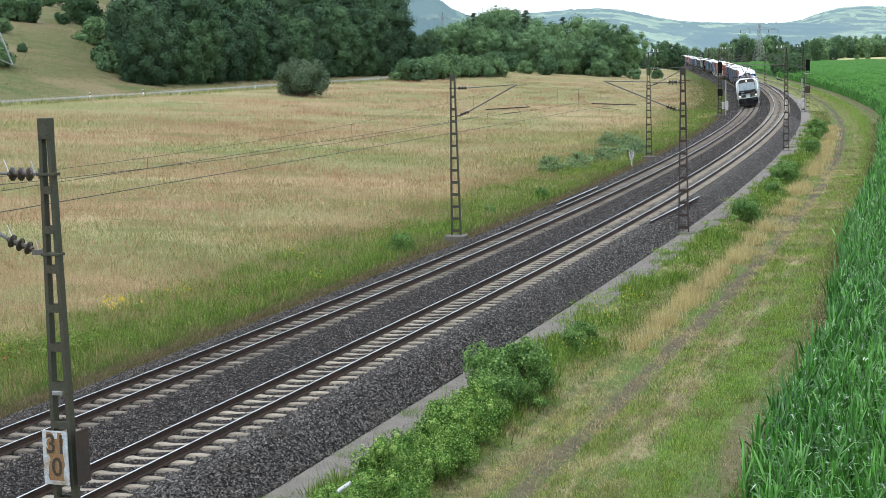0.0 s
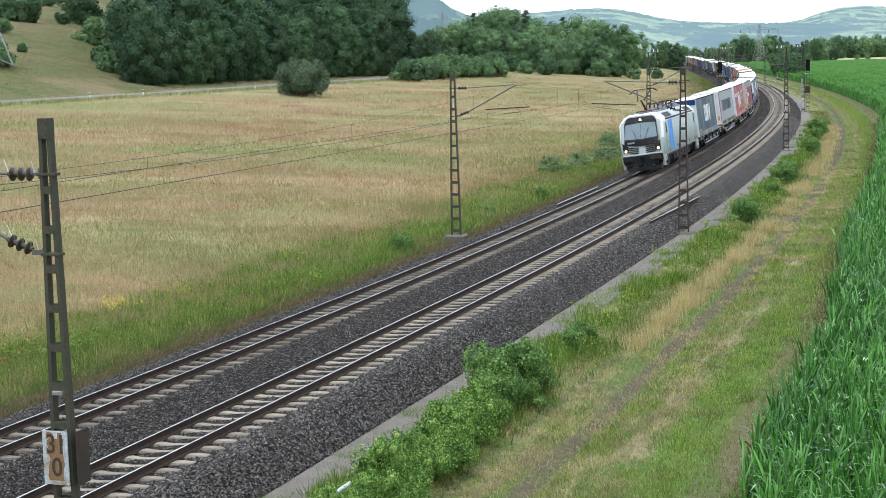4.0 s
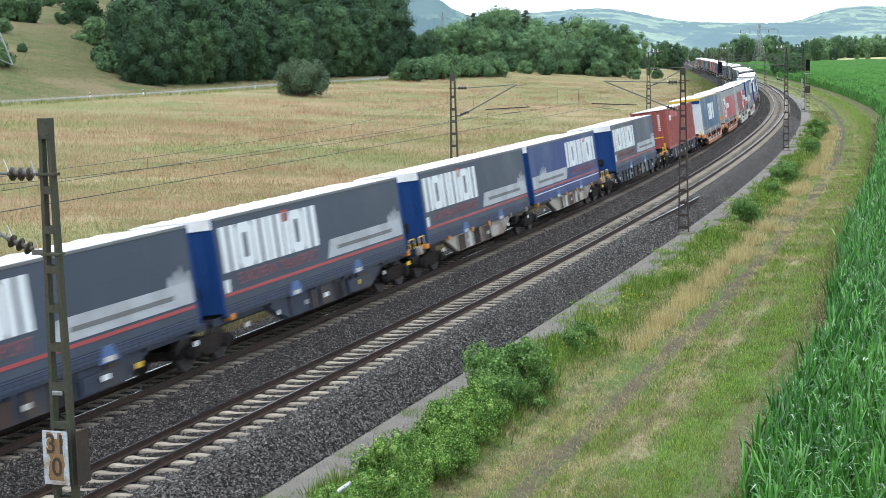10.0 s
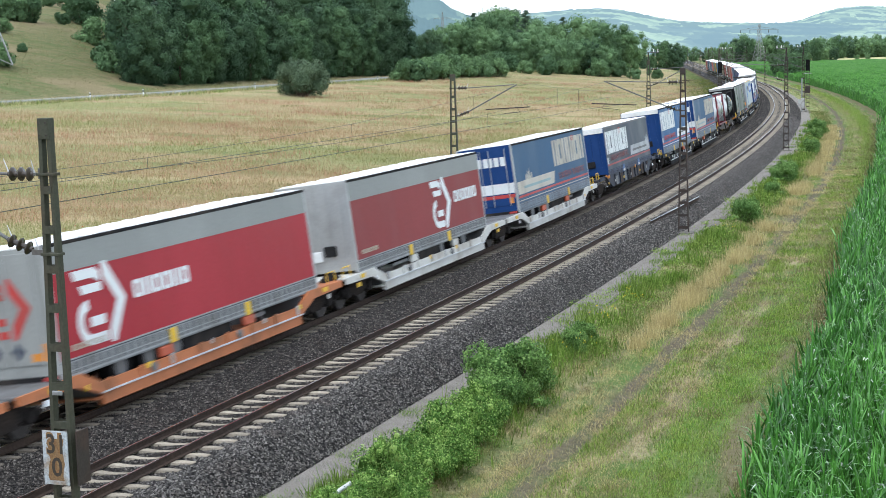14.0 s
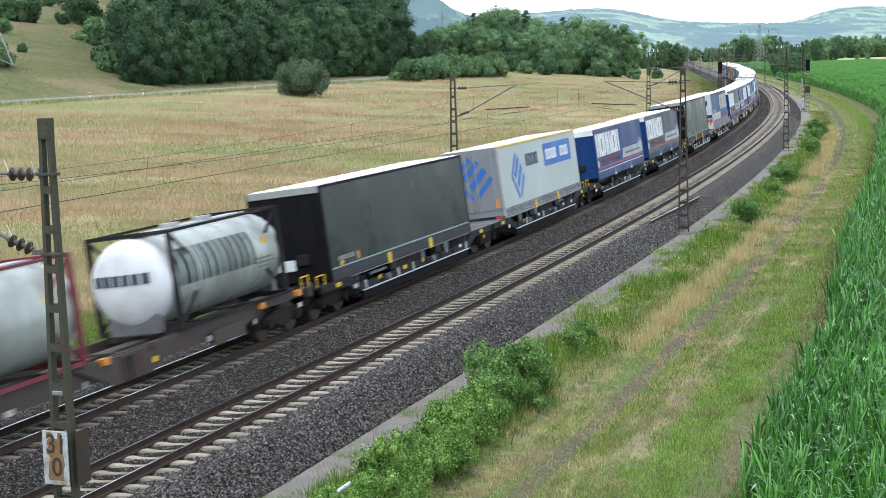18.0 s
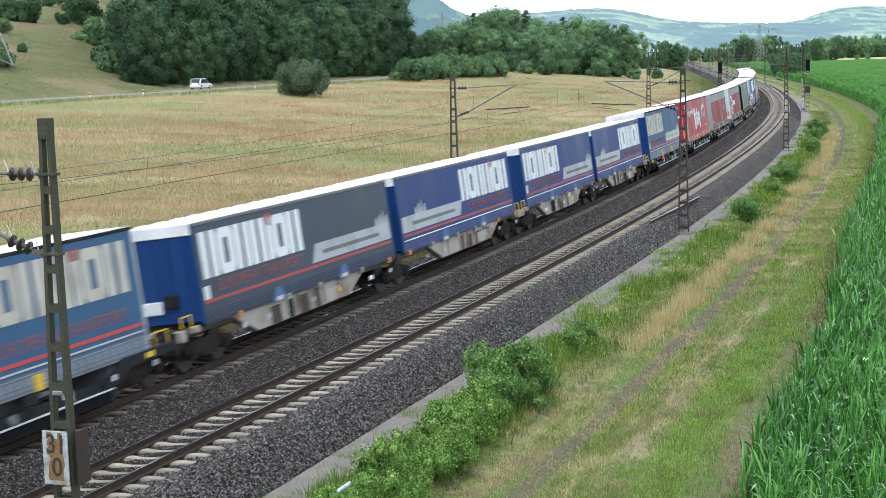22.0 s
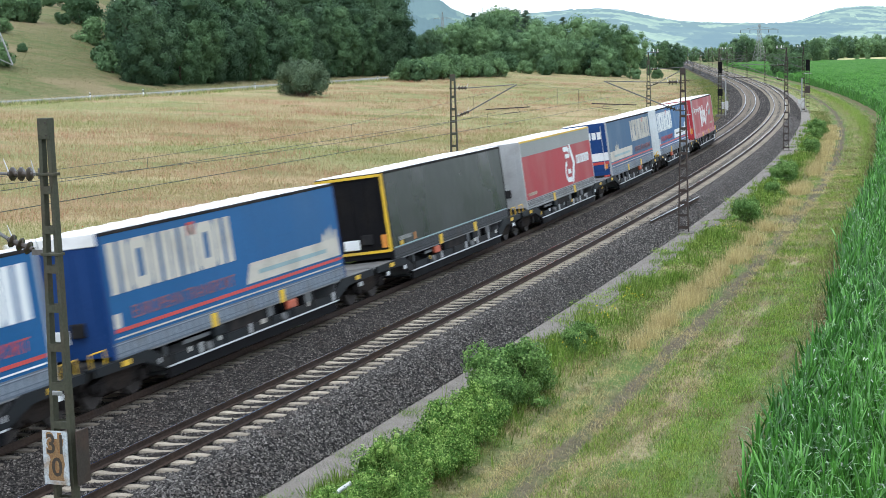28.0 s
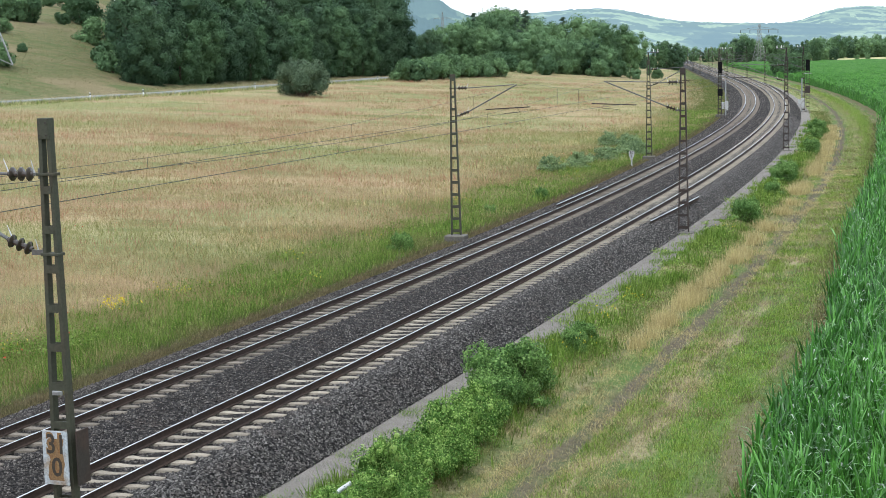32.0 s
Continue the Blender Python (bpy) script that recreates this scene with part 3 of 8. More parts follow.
M["petal"] = paint("yellow_petals", (0.62, 0.48, 0.03), 0.6, dirty=0.1)
M["poppy"] = paint("red_petals", (0.50, 0.05, 0.02), 0.6, dirty=0.1)

def drift(s, o, f, seed):
    """A slow wandering value between -1 and 1 over the ground."""
    return (np.sin(s * f + seed) + np.sin(o * f * 1.7 + s * f * 0.4 + seed * 2.1) + np.sin(s * f * 2.3 - o * f * 2.9 + seed * 0.7)) / 3.0


def meadow_o(r, s, n):
    return -8.0 - (r.random(n) ** 1.25) * np.clip(22 + (s + 30) * 0.42, 20, 90)


def clumps(count, s0, s1, o0, o1, spread):
    """A sampler that gathers tufts into clumps."""
    def pick(r, s, n):
        cs = (s0 + 38.0) * ((s1 + 38.0) / (s0 + 38.0)) ** r.random(count) - 38.0
        co = r.uniform(o0, o1, count)
        cr = spread * r.uniform(0.4, 1.3, count)
        i = r.integers(0, count, n)
        return cs[i] + r.normal(0, 1, n) * cr[i] * 1.6, np.minimum(co[i] + r.normal(0, 1, n) * cr[i], o1 + 0.4) if o1 < 0 else np.maximum(co[i] + r.normal(0, 1, n) * cr[i], o0 - 0.2)
    return pick


def off_rut(o, s):
    """Keeps the wheel ruts bare."""
    o = np.where(np.abs(o - 11.38) < 0.32 + 0.003 * np.clip(s, 0, 150), o + 0.75 + 0.005 * np.clip(s, 0, 150), o)
    return np.where(np.abs(o - 9.85) < 0.2, o - 0.45, o)


def beside_rut(pick):
    """Clumps that leave the wheel ruts bare."""
    def moved(r, s, n):
        s, o = pick(r, s, n)
        return s, off_rut(o, s)
    return moved


blades("meadow_grass", 62000, 0.0, 130.0, meadow_o, (0.15, 0.48), 0.007, M["grass_dry"], 11, "tall dry brownish meadow grass in seed", "meadow grass", 4, 1.1, 0.0, 0.2)
blades("far_meadow_grass", 34000, 105.0, 420.0, meadow_o, (0.15, 0.48), 0.007, M["grass_hazed"], 32, "meadow grass towards the road, coloured paler for haze", "meadow grass", 4, 1.1, 0.0, 0.2, 2.2)
blades("meadow_seed_heads", 12000, 0.0, 330.0, clumps(420, 0.0, 330.0, -70.0, -9.0, 1.6), (0.3, 0.62), 0.007, M["grass_rust"], 16,
       "reddish-brown sorrel and seed heads above the meadow", "meadow herbs", 3, 0.6, 0.0, 0.25)
blades("meadow_herbs", 7000, 0.0, 330.0, clumps(300, 0.0, 330.0, -60.0, -9.0, 1.5), (0.12, 0.36), 0.012, M["grass_olive"], 19,
       "dull green herbs in patches of the meadow", "meadow herbs", 4, 0.8, 0.0, 0.25)
blades("verge_grass", 32000, -10.0, 420.0, lambda r, s, n: -4.35 - np.abs(r.normal(0, 4.2 + 2.0 * drift(s, s * 0.3, 0.13, 2.0), n)), (0.1, 0.36), 0.009,
       M["grass_green"], 12, "lush green verge grass beside the ballast", "grass", 4, 1.3, 0.0, 0.17)
blades("verge_herbs", 21000, -8.0, 190.0, clumps(250, -8.0, 190.0, -10.0, -5.2, 0.7), (0.12, 0.45), 0.016,
       M["grass_lush"], 20, "bright green nettles and herbs in clumps on the verge", "weeds", 4, 0.8, 0.0, 0.15)
def herbs(name, n, pick, hgt, size, mat, seed, label):
    """Broad-leaved weeds: leaf sprays at all heights of low clumps."""
    r = np.random.default_rng(seed)
    s, o = pick(r, None, n)
    x, y = line(s, o)
    far = np.clip(((s + 38) / 55.0) ** 0.7, 0.8, 1.7)
    c = np.stack([x, y, ground_z(s, o) + r.random(n) ** 0.7 * r.uniform(hgt[0], hgt[1], n)], -1)
    u = r.normal(0, 1, (n, 3)) * (1, 1, 0.5)
    u /= np.linalg.norm(u, axis=1)[:, None]
    v = np.cross(u, r.normal(0, 0.5, (n, 3)) + (0, 0, 1))
    v /= np.linalg.norm(v, axis=1)[:, None]
    q = (size * far * r.uniform(0.6, 1.4, n))[:, None]
    V = np.stack([c - u * q, c + v * q * 0.55, c + u * q, c - v * q * 0.55], 1).reshape(-1, 3)
    return tagged(new(name, mesh_np(name, V, np.arange(4 * n).reshape(-1, 4), mat)), label, "weeds", kind="stuff")


herbs("verge_weeds", 30000, clumps(300, -8.0, 120.0, -9.8, -5.3, 0.5), (0.1, 0.6), 0.036, M["grass_lush"], 81, "leafy green weeds and nettles along the ballast")
herbs("nettle_patch", 7000, clumps(9, 3.0, 11.0, -9.4, -7.0, 0.55), (0.3, 1.0), 0.045, M["grass_lush"], 85, "tall bright green nettles beside the verge")
herbs("meadow_weeds", 12000, clumps(260, 0.0, 200.0, -34.0, -8.0, 0.7), (0.1, 0.40), 0.04, M["grass_olive"], 82, "dull green leafy weeds in the dry meadow")
herbs("gravel_herbs", 1600, clumps(16, 6.0, 60.0, 6.7, 7.5, 0.22), (0.14, 0.27), 0.03, M["grass_strip"], 86, "low bright green herbs on the gravel walkway")
herbs("path_herbs", 12000, clumps(150, -12.0, 150.0, 8.1, 9.7, 0.4), (0.08, 0.5), 0.04, M["grass_lush"], 83, "leafy green weeds beside the gravel path")
blades("seed_stems", 5000, -8.0, 170.0, clumps(300, -8.0, 170.0, -16.0, -5.4, 0.8), (0.4, 0.8), 0.004, M["straw"], 84, "thin pale seed stems over the verge", "grass", 3, 0.4, 0.0, 0.15)
blades("verge_straw", 9000, -8.0, 190.0, clumps(190, -8.0, 190.0, -12.0, -5.4, 0.7), (0.15, 0.5), 0.008,
       M["grass_dry"], 27, "pale dry grass mixed into the green verge", "grass", 4, 1.1, 0.0, 0.18)
blades("dead_verge_grass", 9000, -10.0, 170.0, lambda r, s, n: -3.45 - np.abs(r.normal(0, 0.6, n)), (0.04, 0.16), 0.009,
       M["withered"], 17, "withered brown grass at the ballast's foot", "grass", 4, 0.9, 0.0, 0.12)
blades("field_track_grass", 30000, -16.0, 330.0, lambda r, s, n: off_rut(8.6 + 6.6 * r.random(n), s), (0.03, 0.14), 0.007,
       M["grass_mown"], 13, "short patchy mown grass on the field track", "grass", 4, 1.2, 0.0, 0.09)
blades("fresh_track_grass", 22000, -16.0, 330.0, lambda r, s, n: off_rut(np.where(r.random(n) < 0.75, 13.95 + r.normal(0, 0.42, n), 12.1 + r.normal(0, 0.25, n)), s), (0.04, 0.15), 0.008,
       M["grass_strip"], 21, "fresh bright green grass strip on the field track", "grass", 4, 0.9, 0.0, 0.10)
blades("green_tufts", 9000, -16.0, 80.0, beside_rut(clumps(230, -16.0, 80.0, 10.6, 14.6, 0.28)), (0.05, 0.16), 0.009,
       M["grass_strip"], 22, "bright green grass tufts on the field track", "grass", 4, 0.9, 0.0, 0.08)
blades("thatch", 9000, -16.0, 110.0, beside_rut(clumps(420, -16.0, 110.0, 9.6, 14.9, 0.22)), (0.03, 0.11), 0.008,
       M["withered"], 34, "brown matted thatch in the mown way", "grass", 4, 1.6, 0.0, 0.1)
blades("matted_hay", 8000, -16.0, 70.0, clumps(110, -16.0, 70.0, 12.2, 14.2, 0.32), (0.03, 0.10), 0.007,
       M["hay"], 35, "flattened brown hay on the mown way", "grass", 5, 2.2, 0.0, 0.13)
blades("rut_grass", 2600, -16.0, 60.0, lambda r, s, n: 11.38 + r.normal(0, 0.2, n), (0.02, 0.07), 0.007,
       M["grass_mown"], 36, "sparse short grass in the wheel rut", "grass", 4, 1.4, 0.0, 0.10)
blades("cut_straw", 9000, -16.0, 90.0, clumps(150, -16.0, 90.0, 10.4, 13.3, 0.45), (0.03, 0.12), 0.006,
       M["straw"], 18, "bleached cut straw lying on the field track", "grass", 5, 2.2, 0.0, 0.14)
blades("matted_straw", 5000, -16.0, 16.0, beside_rut(clumps(90, -16.0, 16.0, 9.6, 11.0, 0.4)), (0.03, 0.12), 0.006,
       M["straw"], 28, "matted pale straw between the brambles and the rut", "grass", 5, 2.4, 0.0, 0.14)
blades("straw_grass", 3600, 12.5, 140.0, clumps(70, 13.0, 140.0, 10.0, 10.45, 0.2), (0.25, 0.66), 0.008,
       M["straw"], 14, "tall strip of straw-yellow dry grass", "grass", 5, 0.55)
blades("weeds", 11000, -14.0, 180.0, lambda r, s, n: 8.25 + 1.6 * r.random(n) ** 0.8, (0.05, 0.24), 0.008,
       M["grass_green"], 15, "green roadside weeds between path and track", "weeds", 4, 0.9, 0.0, 0.12)
blades("path_weeds", 5000, -10.0, 150.0, clumps(120, -10.0, 150.0, 7.75, 9.4, 0.35), (0.12, 0.5), 0.016,
       M["grass_lush"], 23, "bright green herbs growing over the gravel's edge", "weeds", 4, 0.7, 0.0, 0.12)
blades("gravel_tufts", 4200, -10.0, 110.0, clumps(64, -10.0, 110.0, 6.9, 8.0, 0.24), (0.03, 0.12), 0.011,
       M["grass_lush"], 24, "small green tufts on the gravel walkway", "weeds", 4, 1.0, 0.05, 0.08)
blades("field_edge_herbs", 9000, -16.0, 150.0, lambda r, s, n: corn_edge(s) - 0.5 + r.normal(0, 0.4, n), (0.04, 0.2), 0.009,
       M["grass_mown"], 33, "patchy green grass along the maize", "grass", 4, 1.0, 0.0, 0.12)
blades("field_edge_weeds", 9000, -16.0, 150.0, lambda r, s, n: corn_edge(s) - 0.45 + r.normal(0, 0.3, n), (0.05, 0.28), 0.008,
       M["withered"], 25, "withered reddish weeds along the maize", "weeds", 4, 0.9, 0.0, 0.12)


blades("roadside_grass", 5000, 60.0, 420.0, lambda r, s, n: road_o(s) + 3.3 + np.abs(r.normal(0, 0.9, n)), (0.2, 0.6), 0.014,
       M["grass_mown"], 31, "tall green grass along the country road", "grass", 4, 0.8, 0.0, 0.3)
blades("hillside_grass", 9000, 90.0, 380.0, lambda r, s, n: road_o(s) - 6.0 - r.random(n) * 70.0, (0.1, 0.28), 0.02,
       M["hill_grass"], 26, "dry yellowish grass on the slope beyond the road", "meadow grass", 4, 1.0, 0.0, 0.3)


def petals(name, n, pick, hgt, size, mat, seed, label):
    """Small flower heads on the grass."""
    r = np.random.default_rng(seed)
    s, o = pick(r, None, n)
    x, y = line(s, o)
    c = np.stack([x, y, ground_z(s, o) + r.uniform(hgt[0], hgt[1], n)], -1)
    V = c[:, None, :] + r.normal(0, size, (n, 4, 3))
    F = (np.array([[0, 1, 2], [0, 2, 3], [0, 3, 1], [1, 3, 2]])[None] + 4 * np.arange(n)[:, None, None]).reshape(-1, 3)
    tagged(new(name, mesh_np(name, V.reshape(-1, 3), F, mat)), label, "flowers", kind="stuff")


petals("yellow_flowers", 300, clumps(14, 5.0, 150.0, -10.0, -5.0, 0.5), (0.4, 0.7), 0.02, M["petal"], 71, "yellow ragwort flowers on the verge")
petals("yellow_flowers", 120, clumps(2, 15.0, 16.0, -9.3, -8.9, 0.28), (0.45, 0.85), 0.024, M["petal"], 74, "a tall yellow ragwort in flower on the verge")
petals("yellow_flowers", 90, clumps(6, 8.0, 60.0, 8.5, 9.2, 0.3), (0.4, 0.7), 0.022, M["petal"], 72, "yellow ragwort flowers beside the path")
petals("red_flowers", 160, clumps(60, 5.0, 160.0, -26.0, -8.0, 0.8), (0.35, 0.55), 0.022, M["poppy"], 73, "scattered red poppies in the meadow")


ICO = bmesh.new()
bmesh.ops.create_icosphere(ICO, subdivisions=1, radius=1.0)
ICO_V = np.array([v.co[:] for v in ICO.verts])
ICO_F = np.array([[v.index for v in f.verts] for f in ICO.faces])
ICO.free()


def leaves(cent, rad, n, size, r, shell=(0.72, 1.05), core=0.0, turn=0.5):
    """Leaf sprays (triangles) on ellipsoid lumps, over dense inner foliage; cent (k,3), rad (k,3)."""
    k = len(cent)
    wgt = (rad[:, 0] * rad[:, 2]) / (rad[:, 0] * rad[:, 2]).sum()
    mid = (cent * wgt[:, None]).sum(0)
    b = r.choice(k, n, p=wgt)
    d = r.normal(0, 1, (n, 3))
    d /= np.linalg.norm(d, axis=1)[:, None]
    out = cent[b] - mid
    out /= np.linalg.norm(out, axis=1)[:, None] + 0.3
    flip = (d * out).sum(1) < -0.35
    d[flip] *= -1
    p = cent[b] + d * rad[b] * r.uniform(shell[0], shell[1], (n, 1))
    nrm = d + r.normal(0, turn, (n, 3))
    nrm /= np.linalg.norm(nrm, axis=1)[:, None]
    u = np.cross(nrm, r.normal(0, 1, (n, 3)))
    u /= np.linalg.norm(u, axis=1)[:, None]
    v = np.cross(nrm, u)
    q = size * r.uniform(0.6, 1.4, (n, 1))
    V = np.stack([p - u * q, p + u * q * 0.5 - v * q * 0.75, p + u * q * 0.5 + v * q * 0.75], 1).reshape(-1, 3)
    F = np.arange(3 * n).reshape(-1, 3)
    if core:
        W = ICO_V[None] * (1 + r.uniform(-0.22, 0.22, (k, len(ICO_V), 1))) * rad[:, None, :] * core + cent[:, None, :]
        F = np.concatenate([F, (ICO_F[None] + 3 * n + len(ICO_V) * np.arange(k)[:, None, None]).reshape(-1, 3)])
        V = np.concatenate([V, W.reshape(-1, 3)])
    return V, F


def tree(kind, h, w, mat, seed, nleaf, size, low=0.12):
    """A tapered trunk with limbs under an uneven crown of many lumps, at the origin."""
    r = np.random.default_rng(seed)
    ob = empty(kind)
    bm = bmesh.new()
    rod(bm, (0, 0, -0.3), (0, 0, h * 0.55), 0.018 * h + 0.05, 0.010 * h, 8)
    cs, rs = [np.array([0, 0, h * 0.5])], [(w * 0.34, w * 0.34, h * 0.34)]
    for i in range(34):
        th = i * 2.4 + r.uniform(-0.5, 0.5)
        lv = low + (0.97 - low) * ((i + r.random()) / 34)
        wide = math.sin(math.pi * min(1.0, 0.22 + 0.78 * (1 - lv))) ** 0.6
        reach = w * 0.42 * wide * r.uniform(0.7, 1.1) if lv < 0.92 else w * 0.08
        c = np.array([math.cos(th) * reach, math.sin(th) * reach, h * (lv * 0.93)])
        q = w * r.uniform(0.10, 0.19)
        cs.append(c)
        rs.append((q, q, q * r.uniform(0.75, 1.15)))
        if i % 4 == 0:
            rod(bm, (0, 0, h * min(0.5, lv * 0.6)), tuple(c), 0.05 + 0.004 * h, 0.03, 5)
    part("trunk", bm, M["bark"], ob)
    V, F = leaves(np.array(cs), np.array(rs), nleaf, size, r, (0.68, 1.22), 0.70)
    part_mesh("crown", mesh_np("crown", V, F, mat), ob)
    return ob


def pine(h, w, seed, nleaf, size):
    r = np.random.default_rng(seed)
    ob = empty("pine_tree")
    bm = bmesh.new()
    rod(bm, (0, 0, -0.3), (0, 0, h * 0.9), 0.016 * h + 0.04, 0.05, 8)
    cs, rs = [], []
    for i in range(22):
        lv = 0.24 + 0.72 * i / 21
        th = i * 2.3
        reach = w * 0.5 * (1.05 - lv) * r.uniform(0.6, 1.2)
        c = np.array([math.cos(th) * reach, math.sin(th) * reach, h * lv])
        cs.append(c)
        q = w * (0.27 - 0.17 * lv)
        rs.append((q, q, q * 0.6))
        if i % 3 == 0:
            rod(bm, (0, 0, h * lv), tuple(c), 0.06, 0.03, 5)
    part("trunk", bm, M["bark"], ob)
    V, F = leaves(np.array(cs), np.array(rs), nleaf, size, r, (0.6, 1.3), 0.6)
    part_mesh("crown", mesh_np("crown", V, F, M["pine"]), ob)
    return ob


def plant(proto, x, y, z, k, rot, label, category, group=""):
    ob = copy_thing(proto, pose(x, y, z, 0, 0, rot) @ Matrix.Diagonal((k, k, k * 1.0, 1)))
    return tagged(ob, label, category, group)


def at_bearing(b, d):
    """Ground point in a direction x = b * y seen from the bridge, d metres ahead."""
    x, y = b * d, d
    s = d - 30.0
    for _ in range(12):
        cx, cy = line(s, 0.0)
        h = float(np.interp(s, LS, lh))
        s += (x - cx) * math.sin(h) + (y - cy) * math.cos(h)
    cx, cy = line(s, 0.0)
    h = float(np.interp(s, LS, lh))
    o = (x - cx) * math.cos(h) - (y - cy) * math.sin(h)
    return x, y, float(ground_z(s, o))


protos = [tree("broadleaf_tree", 18, 12, M["oak"], 21, 8500, 0.23, 0.04), tree("broadleaf_tree", 18, 11, M["ash"], 22, 8500, 0.23, 0.04),
          tree("broadleaf_tree", 18, 13, M["oak"], 23, 8500, 0.23, 0.04), tree("broadleaf_tree", 18, 10, M["ash"], 24, 8200, 0.23, 0.04)]
far_trees = [tree("broadleaf_tree", 16, 13, M["haze_pale"], 25, 5200, 0.27, 0.03), tree("broadleaf_tree", 16, 15, M["haze_pale"], 26, 5200, 0.27, 0.03),
         tree("broadleaf_tree", 16, 11, M["ash"], 27, 5000, 0.27, 0.03), tree("broadleaf_tree", 16, 14, M["haze_pale"], 28, 5200, 0.27, 0.03)]
pines = [pine(19, 8, 31, 6000, 0.21), pine(19, 9, 32, 6000, 0.21)]
LAB = {"oak": "dense dark green broadleaf tree at the wood's edge", "ash": "mid-green broadleaf tree in full summer leaf", "pine": "dark blue-green pine in the wood", "haze_pale": "rounded broadleaf tree, summer green paled for haze"}
rt = random.Random(5)


def stand(n, b0, b1, d0, d1, h0, h1, pine_share, group, base=None, pale=False):
    for i in range(n):
        b = b0 + (b1 - b0) * (i + rt.uniform(0.1, 0.9)) / n
        d = rt.uniform(d0, d1) if base is None else base(b) + rt.uniform(d0, d1)
        x, y, z = at_bearing(b, d)
        h = rt.uniform(h0, h1)
        if rt.random() < pine_share:
            plant(rt.choice(pines), x, y, z - 0.2, h / 19, rt.uniform(0, 360), LAB["pine"], "tree", group)
        else:
            j = rt.randrange(4)
            if pale and rt.random() < 0.68:
                plant(far_trees[j], x, y, z - 0.2, h / 16, rt.uniform(0, 360), LAB["ash" if j == 2 else "haze_pale"], "tree", group)
            else:
                plant(protos[j], x, y, z - 0.2, h / 18, rt.uniform(0, 360), LAB["oak" if j % 2 == 0 else "ash"], "tree", group)


def edge(b):
    """Distance of the wood's edge in a direction."""
    return 246.0 + (b + 0.20) * 620.0


stand(26, -0.199, -0.027, 0, 8, 12, 16, 0.05, "trees of the wood", edge)
stand(22, -0.190, -0.036, 9, 24, 17, 21, 0.3, "trees of the wood", edge)
stand(16, -0.188, -0.042, 28, 50, 20, 25, 0.4, "trees of the wood", edge)
stand(12, -0.184, -0.050, 60, 100, 24, 30, 0.3, "trees of the wood", edge)
stand(5, -0.056, -0.040, 8, 30, 20, 24, 0.1, "trees of the wood", edge)
stand(3, -0.036, -0.029, 12, 24, 13, 16, 0.0, "trees of the wood", edge)
stand(3, -0.016, -0.004, 40, 70, 9, 12, 0.0, "trees of the wood", edge, True)
stand(9, 0.004, 0.066, 425, 455, 10, 13.5, 0.0, "trees behind the meadow", None, True)
stand(9, 0.018, 0.066, 470, 510, 14.5, 18, 0.15, "trees behind the meadow", None, True)
stand(3, 0.036, 0.050, 500, 520, 18, 20, 0.0, "trees behind the meadow", None, True)
stand(7, 0.066, 0.110, 408, 425, 8.5, 11, 0.0, "trees behind the meadow", None, True)
stand(9, 0.066, 0.127, 500, 540, 14, 17.5, 0.1, "trees behind the meadow", None, True)
stand(3, 0.118, 0.134, 600, 620, 6, 8, 0.0, "trees behind the meadow", None, True)
stand(3, 0.142, 0.156, 620, 640, 10, 12, 0.0, "trees beside the line")
stand(16, 0.158, 0.225, 980, 1080, 5, 14, 0.0, "trees beside the line", None, True)
stand(9, 0.188, 0.226, 820, 880, 9, 18, 0.0, "trees across the field", None, True)
stand(11, 0.222, 0.259, 800, 880, 5, 13, 0.0, "trees across the field", None, True)
stand(15, 0.256, 0.300, 1010, 1080, 6, 14, 0.0, "trees across the field", None, True)
stand(2, 0.272, 0.281, 880, 890, 3, 4, 0.0, "trees across the field", None, True)
stand(11, 0.236, 0.300, 1000, 1100, 10, 19, 0.0, "trees across the field", None, True)
stand(4, 0.2205, 0.239, 430, 460, 6.0, 8.0, 0.0, "trees beside the line")
stand(5, 0.129, 0.141, 560, 600, 3.5, 6.0, 0.0, "trees beside the line", None, True)


def shrub(kind, w, h, mat, seed, n, size, lumps=9):
    r = np.random.default_rng(seed)
    ob = empty(kind)
    cs, rs = [], []
    for _ in range(lumps):
        th, q = r.uniform(0, 6.28), r.uniform(0, 0.36) * w
        k = w * r.uniform(0.12, 0.25)
        cs.append((math.cos(th) * q, math.sin(th) * q, h * r.uniform(0.2, 0.68)))
        rs.append((k, k, h * r.uniform(0.18, 0.34)))
    bm = bmesh.new()
    for c in cs:
        rod(bm, (c[0] * 0.2, c[1] * 0.2, -0.1), c, 0.012 * w, 0.006 * w, 5)
    part("stem", bm, M["bark"], ob)
    if w < 3:
        for i in range(9):
            th, q = r.uniform(0, 6.28), r.uniform(0.05, 0.36) * w
            k = r.uniform(0.05, 0.10) * w
            cs.append((math.cos(th) * q, math.sin(th) * q, h * r.uniform(0.75, 0.98)))
            rs.append((k, k, h * r.uniform(0.10, 0.22)))
    V, F = leaves(np.array(cs), np.array(rs), n, size, r, (0.7, 1.15), 0.72 if w > 3 else 0.5, 0.6)
    V[:, 2] = np.maximum(V[:, 2], 0.02)
    part_mesh("foliage", mesh_np("foliage", V, F, mat), ob)
    return ob


